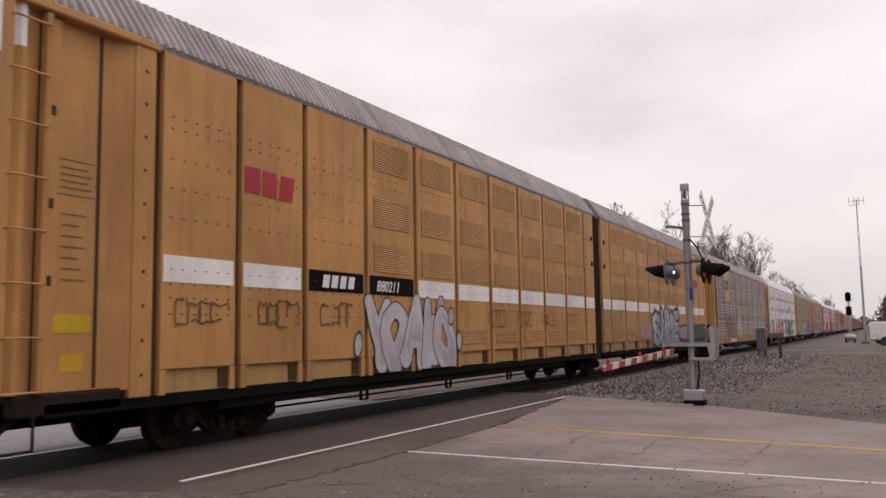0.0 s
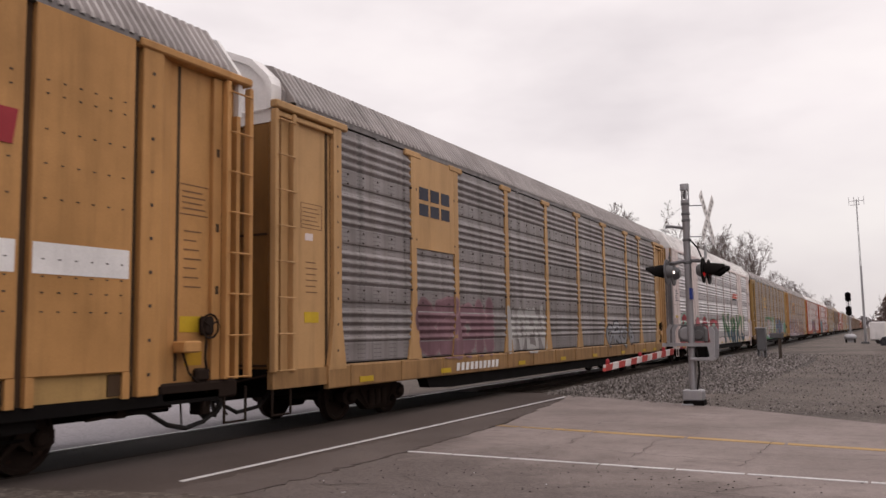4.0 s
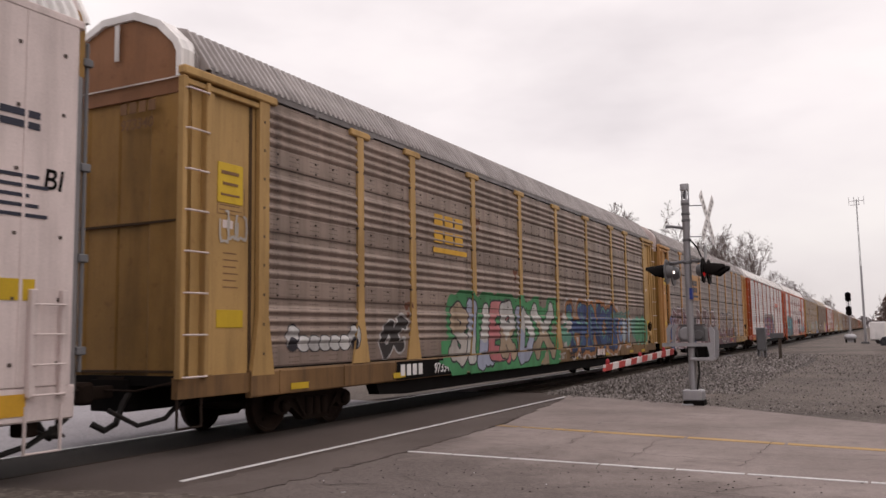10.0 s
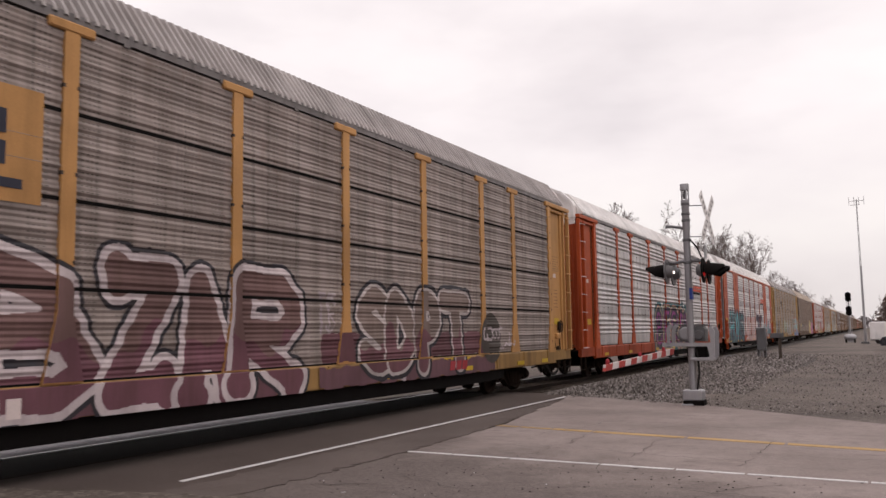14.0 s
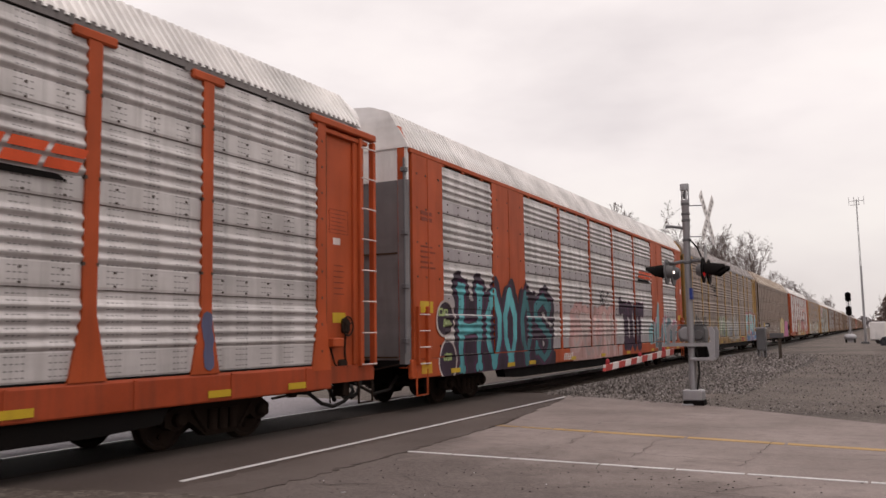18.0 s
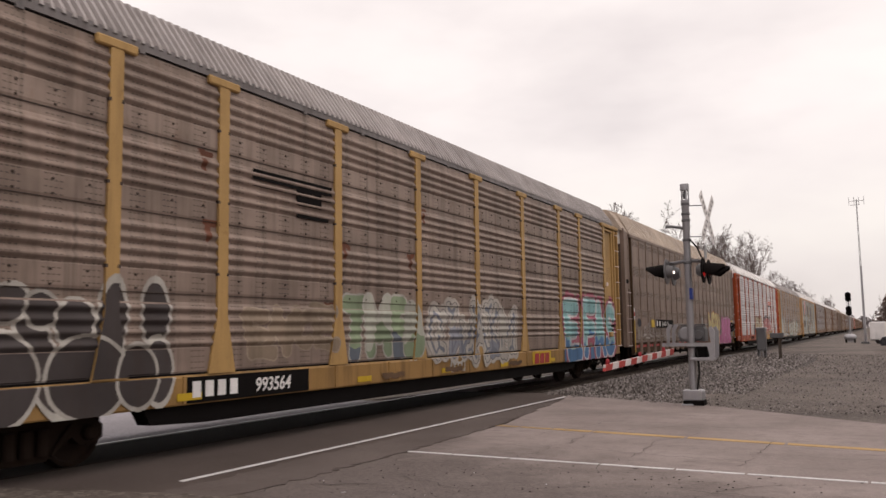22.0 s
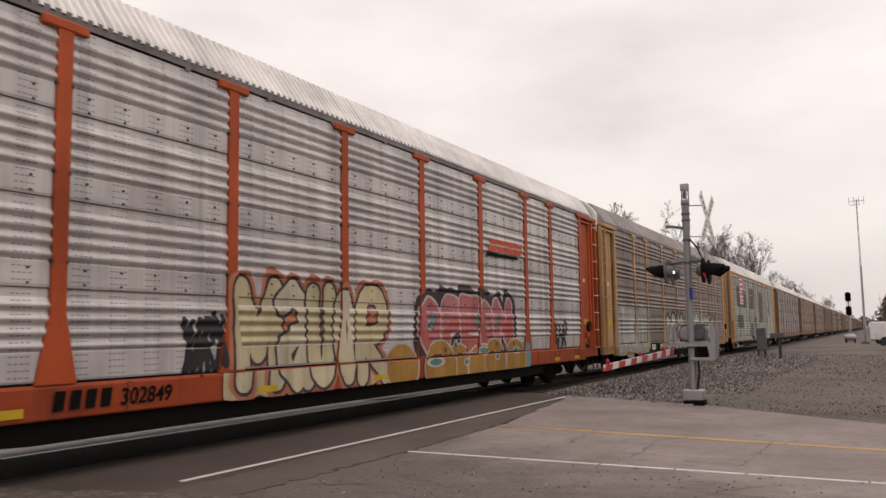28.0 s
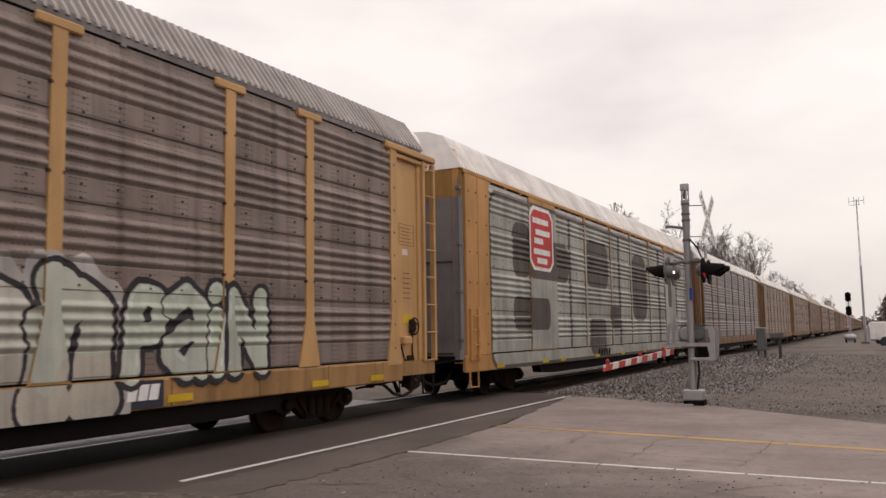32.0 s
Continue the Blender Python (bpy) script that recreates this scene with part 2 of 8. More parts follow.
ASPHALT_FAR = ground_mat("pale_asphalt", (0.33, 0.31, 0.33), (0.25, 0.235, 0.25), (0.38, 0.36, 0.37), 30, 0.2, stain=0.15)
ASPHALT_MID = ground_mat("patched_asphalt", (0.125, 0.100, 0.092), (0.080, 0.063, 0.057), (0.16, 0.135, 0.125), 90, 0.6, stain=0.35, bump=0.4, speck_mix=0.3)
# asphalt under the train, whose shade is put into the colour
ASPHALT_SHADED = ground_mat("shaded_asphalt", (0.030, 0.024, 0.022), (0.016, 0.013, 0.011), (0.04, 0.034, 0.031), 60, 0.6, stain=0.5)
TAR = paint("crack_tar", (0.055, 0.046, 0.042), rough=0.8, grime=0.2)
GATE_RED = paint("faded_gate_red", (0.36, 0.05, 0.045), grime=0.3)
GATE_WHITE = paint("faded_gate_white", (0.56, 0.52, 0.51), grime=0.35)
GRAVEL = ground_mat("gravel_lot", (0.185, 0.152, 0.135), (0.052, 0.042, 0.038), (0.21, 0.182, 0.166), 26, 0.22, bump=0.8, bump_scale=40)
# for the unseen walls added to keep low sky light off the train
SHADE_WALL = ground_mat("dark_shade_wall", (0.16, 0.095, 0.075), (0.10, 0.062, 0.05), (0.2, 0.13, 0.1), 6, 0.4)
DIRT = ground_mat("bare_dirt", (0.13, 0.105, 0.09), (0.075, 0.06, 0.052), (0.2, 0.17, 0.15), 20, 0.2, bump=0.7, bump_scale=50)
# darker stone, with the shade beside the train put into its colour
STONE_DARK = ground_mat("dark_ballast", (0.085, 0.071, 0.065), (0.035, 0.029, 0.027), (0.14, 0.122, 0.113), 9, 1.5, bump=0.4)
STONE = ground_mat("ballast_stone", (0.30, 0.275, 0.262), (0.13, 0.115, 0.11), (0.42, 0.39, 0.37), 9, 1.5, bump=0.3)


def wear_road(mat):
    """Oil and wear on the road: a ragged dark area by the crossing's near corner, and scattered stains."""
    t = mat.node_tree
    b = t.nodes["Principled BSDF"]
    was = b.inputs["Base Color"].links[0].from_socket
    co = t.nodes.new("ShaderNodeTexCoord").outputs["Object"]
    sep = t.nodes.new("ShaderNodeSeparateXYZ")
    t.links.new(co, sep.inputs[0])
    ragged = math_node(t, "MULTIPLY", noise_at(t, co, 0.9, 8, None, 0.68), 7.0)
    reach = math_node(t, "SUBTRACT", math_node(t, "SUBTRACT", 11.7 - 0.66 * 5.85 - 3.5, math_node(t, "MULTIPLY", sep.outputs["X"], 0.66)), sep.outputs["Y"])
    worn = ramp(t, math_node(t, "ADD", reach, ragged), -1.2, 2.0)
    spots = ramp(t, noise_at(t, co, 1.6, 7, (1.0, 2.2, 1.0), 0.7), 0.52, 0.74)
    grit = ramp(t, noise_at(t, co, 24, 4, None, 0.75), 0.42, 0.66)
    col = mix_rgb(t, math_node(t, "MULTIPLY", worn, 0.62), was, (0.088, 0.071, 0.066))
    col = mix_rgb(t, math_node(t, "MULTIPLY", spots, 0.42), col, (0.085, 0.068, 0.063))
    col = mix_rgb(t, math_node(t, "MULTIPLY", math_node(t, "MULTIPLY", grit, worn), 0.45), col, (0.030, 0.025, 0.023))
    t.links.new(col, b.inputs["Base Color"])


wear_road(ASPHALT_OLD)


def loose_stone():
    m, t, b, co, vec, info = start("loose_stone", 0.9, 0.0)
    geo = t.nodes.new("ShaderNodeNewGeometry")
    grit = noise_at(t, co, 60, 4)
    col = mix_rgb(t, geo.outputs["Random Per Island"], (0.055, 0.046, 0.042), (0.36, 0.325, 0.31))
    col = mix_rgb(t, math_node(t, "MULTIPLY", ramp(t, grit, 0.4, 0.7), 0.4), col, (0.16, 0.135, 0.12))
    t.links.new(col, b.inputs["Base Color"])
    bump_to(t, b, grit, 0.3, 0.01)
    return m


STONE_LOOSE = loose_stone()
BARK = paint("bare_bark", (0.165, 0.132, 0.126), rough=0.9, grime=0.4)
HEDGE = paint("winter_brush", (0.15, 0.10, 0.085), rough=0.95, grime=0.5)
FARWOOD = paint("far_woodland", (0.17, 0.15, 0.155), rough=1.0, grime=0.3)
CARBLACK = paint("car_dark_paint", (0.02, 0.022, 0.03), rough=0.25, grime=0.05)


def glowing(name, rgb, strength):
    m = bpy.data.materials.new(name)
    m.use_nodes = True
    b = m.node_tree.nodes["Principled BSDF"]
    b.inputs["Base Color"].default_value = (*rgb, 1)
    b.inputs["Emission Color"].default_value = (*rgb, 1)
    b.inputs["Emission Strength"].default_value = strength
    b.inputs["Roughness"].default_value = 0.2
    return m


LENS_RED = glowing("red_lens_lit", (0.45, 0.012, 0.012), 0.35)
LENS_DARK = paint("red_lens_dark", (0.12, 0.008, 0.008), rough=0.2, grime=0.0)
LAMP_WHITE = glowing("peephole_lamp", (1.0, 0.85, 0.8), 2.0)
WINDSHIELD = paint("dark_glass", (0.01, 0.012, 0.014), rough=0.08, grime=0.0)

SPRAY = {}


def spray(rgb):
    """Spray paint of a colour, patchy and dusty."""
    if rgb not in SPRAY:
        SPRAY[rgb] = paint("spray_paint", rgb, rough=0.6, grime=0.42, vary=0.3, fade=0.15)
    return SPRAY[rgb]


# ---- mesh tools ----
class Shape:
    """Collects faces with materials for one mesh."""

    def __init__(self):
        self.v, self.f, self.m, self.mats = [], [], [], []

    def slot(self, mat):
        if mat not in self.mats:
            self.mats.append(mat)
        return self.mats.index(mat)

    def poly(self, pts, mat):
        n = len(self.v)
        self.v += [tuple(p) for p in pts]
        self.f.append(tuple(range(n, n + len(pts))))
        self.m.append(self.slot(mat))

    def box(self, x0, x1, y0, y1, z0, z1, mat, bevel=0.0):
        n, s, b = len(self.v), self.slot(mat), bevel
        if not b:
            self.v += [(x, y, z) for x in (x0, x1) for y in (y0, y1) for z in (z0, z1)]
            quads = ((0, 1, 3, 2), (4, 6, 7, 5), (0, 4, 5, 1), (2, 3, 7, 6), (0, 2, 6, 4), (1, 5, 7, 3))
            self.f += [tuple(n + i for i in q) for q in quads]
            self.m += [s] * 6
            return self
        # outline in the y-z plane with cut corners, a smaller face on both x sides
        ring = [(y0 + b, z0), (y1 - b, z0), (y1, z0 + b), (y1, z1 - b), (y1 - b, z1), (y0 + b, z1), (y0, z1 - b), (y0, z0 + b)]
        cy, cz = (y0 + y1) / 2, (z0 + z1) / 2
        ky, kz = 1 - 2 * b / (y1 - y0), 1 - 2 * b / (z1 - z0)
        rings = [(x0, ky, kz), (x0 + b, 1, 1), (x1 - b, 1, 1), (x1, ky, kz)]
        for x, a, c in rings:
            self.v += [(x, cy + (y - cy) * a, cz + (z - cz) * c) for y, z in ring]
        for r in range(3):
            for i in range(8):
                j = (i + 1) % 8
                self.f.append((n + r * 8 + i, n + r * 8 + j, n + r * 8 + 8 + j, n + r * 8 + 8 + i))
                self.m.append(s)
        self.f += [tuple(n + i for i in range(7, -1, -1)), tuple(n + 24 + i for i in range(8))]
        self.m += [s, s]
        return self

    def prism(self, outline, axis, a0, a1, mat):
        """An outline (two coordinates a point, counter-clockwise) pushed along an axis from a0 to a1."""
        n, k, s = len(self.v), len(outline), self.slot(mat)
        for a in (a0, a1):
            for p, q in outline:
                self.v.append((a, p, q) if axis == "x" else (p, a, q) if axis == "y" else (p, q, a))
        for i in range(k):
            j = (i + 1) % k
            self.f.append((n + i, n + j, n + k + j, n + k + i))
            self.m.append(s)
        self.f += [tuple(range(n + k - 1, n - 1, -1)), tuple(range(n + k, n + 2 * k))]
        self.m += [s, s]
        return self

    def tube(self, pts, r, mat, sides=8, r_end=None, cap=True):
        """A round bar through points; r_end tapers it."""
        n, s = len(self.v), self.slot(mat)
        pts = [Vector(p) for p in pts]
        side = None
        for i, p in enumerate(pts):
            d = (pts[min(i + 1, len(pts) - 1)] - pts[max(i - 1, 0)]).normalized()
            if side is None or abs(d.dot(side)) > 0.95:
                side = Vector((0, 0, 1)) if abs(d.z) < 0.9 else Vector((1, 0, 0))
            u = d.cross(side).normalized()
            w = d.cross(u)
            side = -w if abs(w.length) > 0.5 else side
            rr = r if r_end is None else r + (r_end - r) * i / (len(pts) - 1)
            for k in range(sides):
                a = 2 * math.pi * k / sides
                self.v.append(tuple(p + (u * math.cos(a) + w * math.sin(a)) * rr))
        for i in range(len(pts) - 1):
            for k in range(sides):
                k2 = (k + 1) % sides
                self.f.append((n + i * sides + k, n + i * sides + k2, n + (i + 1) * sides + k2, n + (i + 1) * sides + k))
                self.m.append(s)
        if cap:
            e = n + (len(pts) - 1) * sides
            self.f += [tuple(range(n + sides - 1, n - 1, -1)), tuple(range(e, e + sides))]
            self.m += [s, s]
        return self

    def lathe(self, prof, axis, centre, mat, sides=24):
        """A profile of (radius, along) turned about an axis through a centre."""
        n, s, c = len(self.v), self.slot(mat), centre
        for r, a in prof:
            for k in range(sides):
                t = 2 * math.pi * k / sides
                p, q = r * math.cos(t), r * math.sin(t)
                self.v.append((c[0] + a, c[1] + p, c[2] + q) if axis == "x" else (c[0] + p, c[1] + a, c[2] + q) if axis == "y" else (c[0] + p, c[1] + q, c[2] + a))
        for i in range(len(prof) - 1):
            for k in range(sides):
                k2 = (k + 1) % sides
                self.f.append((n + i * sides + k, n + i * sides + k2, n + (i + 1) * sides + k2, n + (i + 1) * sides + k))
                self.m.append(s)
        return self

    def quick(self, name):
        """The mesh as it stands, with no clean-up."""
        me = bpy.data.meshes.new(name)
        me.from_pydata(self.v, [], self.f)
        for mat in self.mats:
            me.materials.append(mat)
        me.polygons.foreach_set("material_index", self.m)
        return me

    def mesh(self, name, smooth=False):
        me = bpy.data.meshes.new(name)
        me.from_pydata(self.v, [], self.f)
        for mat in self.mats:
            me.materials.append(mat)
        me.polygons.foreach_set("material_index", self.m)
        if smooth:
            me.polygons.foreach_set("use_smooth", [True] * len(self.f))
        bm = bmesh.new()
        bm.from_mesh(me)
        bmesh.ops.remove_doubles(bm, verts=bm.verts, dist=0.0004) if len(self.v) < 3000 else None
        bmesh.ops.recalc_face_normals(bm, faces=bm.faces)
        bm.to_mesh(me)
        bm.free()
        if smooth:
            me.set_sharp_from_angle(angle=radians(40))
        me.update()
        return me


def part(name, shape, parent=None, label="", at=None, smooth=False):
    """One mesh object under a thing or a part. shape: a Shape, or a mesh to share."""
    me = shape.mesh(name, smooth) if isinstance(shape, Shape) else shape
    ob = new(name, me)
    if parent is not None:
        ob.parent = parent
    if at is not None:
        ob.matrix_basis = at
    if label:
        tagged(ob, label)
    return ob


KEEP = {}


def kept(key, build, smooth=False):
    """The mesh built once for a key, then shared."""
    if key not in KEEP:
        KEEP[key] = build().mesh(key[0], smooth)
    return KEEP[key]


# ---- ground, road and track ----
def slab(name, outline, z0, z1, mat, label, category="", parent=None, kind="structure"):
    s = Shape()
    s.prism(outline, "z", z0, z1, mat)
    return tagged(part(name, s, parent), label, category, "", kind)


def ground():
    s = Shape()
    far = 2600.0
    s.poly([(-far, -200, -0.30), (far, -200, -0.30), (far, far, -0.30), (-far, far, -0.30)], DIRT)
    tagged(part("ground", s), "bare brown earth that reaches the horizon", "ground", "", "structure")
    lot = [(-7.9, 20.3), (-3.4, 18.3), (0.0, 15.5), (6.0, 12.6), (40, 9.0), (60, 30), (60, 260), (-6.6, 260), (-7.0, 60)]
    slab("gravel_verge", lot, -0.30, -0.03, GRAVEL, "dusty grey gravel lot beside the track", "gravel")
    slab("near_verge", [(-40, -12), (40, -12), (40, 2.6), (-5.2, 5.4), (-40, 5.95)], -0.30, -0.02, DIRT, "dark trampled earth at the edge of the road", "ground")
    road = slab("road", [(-5.9, 5.0), (40, 2.0), (40, 9.5), (6.0, 13.0), (0.0, 15.9), (-3.4, 18.7), (-7.2, 20.6), (-5.9, 14)], -0.30, -0.014, ASPHALT_OLD,
                "old cracked grey asphalt road", "road")
    edge, ragged = [(-5.88, 5.7), (-5.8, 10.0), (-5.95, 14), (-6.7, 19.2), (-7.2, 20.9)], random.Random(8)
    rim = []
    for (ax, ay), (bx, by) in zip(edge, edge[1:]):
        k = int(math.dist((ax, ay), (bx, by)) / 0.12)
        rim += [(ax + (bx - ax) * i / k + ragged.uniform(-0.05, 0.05), ay + (by - ay) * i / k) for i in range(k)]
    slab("road_apron", [(TRACK_X + 0.79, 5.4)] + rim + [(-7.2, 20.9), (TRACK_X + 0.79, 21.2)], -0.30, -0.008, ASPHALT_NEW,
         "smooth dark asphalt apron of the level crossing", "road")
    def ragged_slab(name, outline, z1, mat, label):
        pts = []
        for (ax, ay), (bx, by) in zip(outline, outline[1:] + outline[:1]):
            k = max(2, int(math.dist((ax, ay), (bx, by)) / 0.15))
            pts += [(ax + (bx - ax) * i / k + ragged.uniform(-0.09, 0.09), ay + (by - ay) * i / k + ragged.uniform(-0.09, 0.09)) for i in range(k)]
        slab(name, pts, -0.05, z1, mat, label, "road")

    ragged_slab("road_patch", [(-6.72, 5.6), (-5.9, 5.7), (-5.82, 10.0), (-5.97, 14), (-6.65, 18.8), (-6.78, 14.0)], -0.0045, ASPHALT_MID, "greyer strip of asphalt along the stop line")
    ragged_slab("verge_edge", [(-9.0, 5.0), (-9.0, 5.90), (-8.5, 6.02), (-6.57, 6.52), (-5.2, 6.80), (-4.6, 6.2), (-4.6, 5.0)], 0.012, DIRT, "dark crumbling earth edge of the asphalt")
    # the near-black tone here paints the train's shade between the rails
    slab("crossing_infill", [(TRACK_X - 0.66, 5.2), (TRACK_X + 0.70, 5.2), (TRACK_X + 0.70, 21.0), (TRACK_X - 0.66, 21.0)], -0.30, -0.010, ASPHALT_SHADED, "asphalt between the rails of the crossing, darkened with the train's shade", "road")
    slab("road_far", [(-70, -6), (TRACK_X - 0.79, -3), (TRACK_X - 0.79, 17.5), (-70, 30)], -0.30, -0.012, ASPHALT_FAR, "pale worn asphalt beyond the track", "road")
    # painted lines
    slab("stop_line", [(-7.035, 7.2), (-6.945, 7.18), (-6.84, 19.95), (-6.925, 20.0)], -0.008, -0.003, LINE_WHITE, "white stop line painted before the track", "road marking")
    y = -6.1
    rnd = random.Random(4)
    while y < 8:
        n = y + rnd.uniform(0.7, 2.0)
        if not -4.15 < y < -3.75:
            f = lambda x: 10.25 + 0.055 * -(x + 6.1)
            slab("edge_line", [(y, f(y) - 0.04), (n - 0.03, f(n) - 0.04), (n - 0.03, f(n) + 0.045), (y, f(y) + 0.045)], -0.014, -0.009, LINE_WHITE,
                 "worn white edge line with cracks across it", "road marking")
        y = n
    y = -6.15
    while y < 8:
        n = y + rnd.uniform(0.5, 1.6)
        f = lambda x: 13.63 - 0.178 * (x + 6.1)
        w = 0.07 if y < -5 else 0.10
        slab("centre_line", [(y, f(y) - w), (n - 0.05, f(n) - w), (n - 0.05, f(n) + w), (y, f(y) + w)], -0.014, -0.009, LINE_YELLOW,
             "faded yellow centre line broken by cracks", "road marking")
        y = n
    # cracks, each a ragged dark ribbon
    lines = [((-5.86, 6.6), (-5.9, 12.0), 0.022), ((-5.9, 12.0), (-6.4, 17.0), 0.02), ((-4.2, 9.9), (-4.1, 13.2), 0.02), ((-4.4, 13.0), (-3.0, 14.4), 0.018),
             ((-3.0, 9.6), (-2.6, 14.2), 0.018), ((-5.9, 13.6), (-3.3, 13.2), 0.035), ((-5.7, 9.5), (-3.2, 9.3), 0.02), ((-2.2, 8.2), (-0.6, 9.5), 0.02),
             ((-1.6, 10.4), (-1.2, 13.0), 0.02), ((-5.0, 11.3), (-1.0, 10.9), 0.018), ((-2.8, 11.9), (1.0, 11.2), 0.018), ((-4.1, 10.2), (-3.72, 10.1), 0.07),
             ((-5.2, 8.6), (-3.6, 7.8), 0.02), ((-4.6, 7.5), (-2.2, 6.7), 0.022), ((-5.6, 7.6), (-4.9, 8.0), 0.05), ((-5.5, 15.7), (-4.0, 17.0), 0.03),
             ((-3.5, 15.0), (-1.0, 13.9), 0.018), ((-2.0, 8.8), (0.5, 8.4), 0.02), ((-4.8, 12.3), (-4.3, 14.8), 0.016), ((-1.7, 7.4), (-0.5, 7.3), 0.07)]
    for a, b, w in lines:
        s = Shape()
        k = max(5, int(math.dist(a, b) / 0.16))
        dx, dy = (b[0] - a[0]) / k, (b[1] - a[1]) / k
        ln = math.hypot(dx, dy)
        px, py = -dy / ln, dx / ln
        prev, off = None, 0.0
        for i in range(k + 1):
            off = off * 0.7 + rnd.uniform(-0.09, 0.09)
            ww = w * 0.4 * rnd.uniform(0.25, 1.0) * (0.3 if i in (0, k) else 1)
            x, yy = a[0] + dx * i + px * off, a[1] + dy * i + py * off
            cur = ((x + px * ww, yy + py * ww, -0.0055), (x - px * ww, yy - py * ww, -0.0055))
            if prev:
                s.poly([prev[0], cur[0], cur[1], prev[1]], TAR)
            prev = cur
        part("crack", s, road)
    # bits of bark, leaf and grit on the asphalt
    d = Shape()
    for i in range(700):
        x, y = rnd.uniform(-5.7, 3.5), 5.4 + 4.6 * rnd.random() ** 1.6
        a, l, w = rnd.uniform(0, 6.28), rnd.uniform(0.003, 0.012) * (4 if i % 50 == 0 else 1), rnd.uniform(0.002, 0.006)
        c, n = math.cos(a), math.sin(a)
        d.prism([(x - l * c + w * n, y - l * n - w * c), (x + l * c + w * n, y + l * n - w * c), (x + l * c - w * n, y + l * n + w * c), (x - l * c - w * n, y - l * n + w * c)], "z", -0.012, -0.006, TAR if i % 12 else LINE_WHITE)
    tagged(part("road_litter", d.quick("road_litter")), "dark scraps of bark and grit on the road", "litter", "", "stuff")


def shade_walls():
    """Plain unseen walls on the viewer's side of the track, south and north of the road, added to block low sky light.
    """
    for name, outline in (("wall_south", [(5.0, -45), (5.4, -45), (5.4, 1.2), (5.0, 1.2)]), ("wall_north", [(7.0, 15.5), (7.4, 15.5), (7.4, 70), (7.0, 70)])):
        slab(name, outline, -0.3, 7.0, SHADE_WALL, "plain unseen wall added to block low sky light", "wall")


def track():
    t = tagged(new("track"), "steel railway track through a level crossing", "track", "", "structure")
    prof = [(-0.075, -0.17), (0.075, -0.17), (0.07, -0.155), (0.012, -0.13), (0.012, -0.045), (0.036, -0.035), (0.036, -0.006), (0.028, 0.0), (-0.028, 0.0), (-0.036, -0.006), (-0.036, -0.035), (-0.012, -0.045), (-0.012, -0.13), (-0.07, -0.155)]
    for off in (-0.7525, 0.7525):
        s = Shape()
        # the near rail gets its shade through the darker material
        s.prism([(TRACK_X + off + p, q) for p, q in prof], "y", -60, 1500, RAIL if off < 0 else RAIL_SHADED)
        part("rail", s, t)
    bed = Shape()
    # the bed's dark stone paints in the shade along the rails
    bed.prism([(TRACK_X - 3.3, -0.30), (TRACK_X + 3.0, -0.30), (TRACK_X + 1.9, -0.14), (TRACK_X - 1.9, -0.14)], "y", 21.0, 1500, STONE_DARK)
    bed.prism([(TRACK_X - 2.6, -0.30), (TRACK_X + 2.6, -0.30), (TRACK_X + 1.9, -0.17), (TRACK_X - 1.9, -0.17)], "y", -60, 5.2, STONE_DARK)
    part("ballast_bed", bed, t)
    tie = Shape().box(-1.3, 1.3, -0.115, 0.115, -0.26, -0.115, TIE, 0.012).mesh("tie")
    for i in range(110):
        part("tie", tie, t, at=pose(TRACK_X, 21.4 + 0.52 * i, 0))


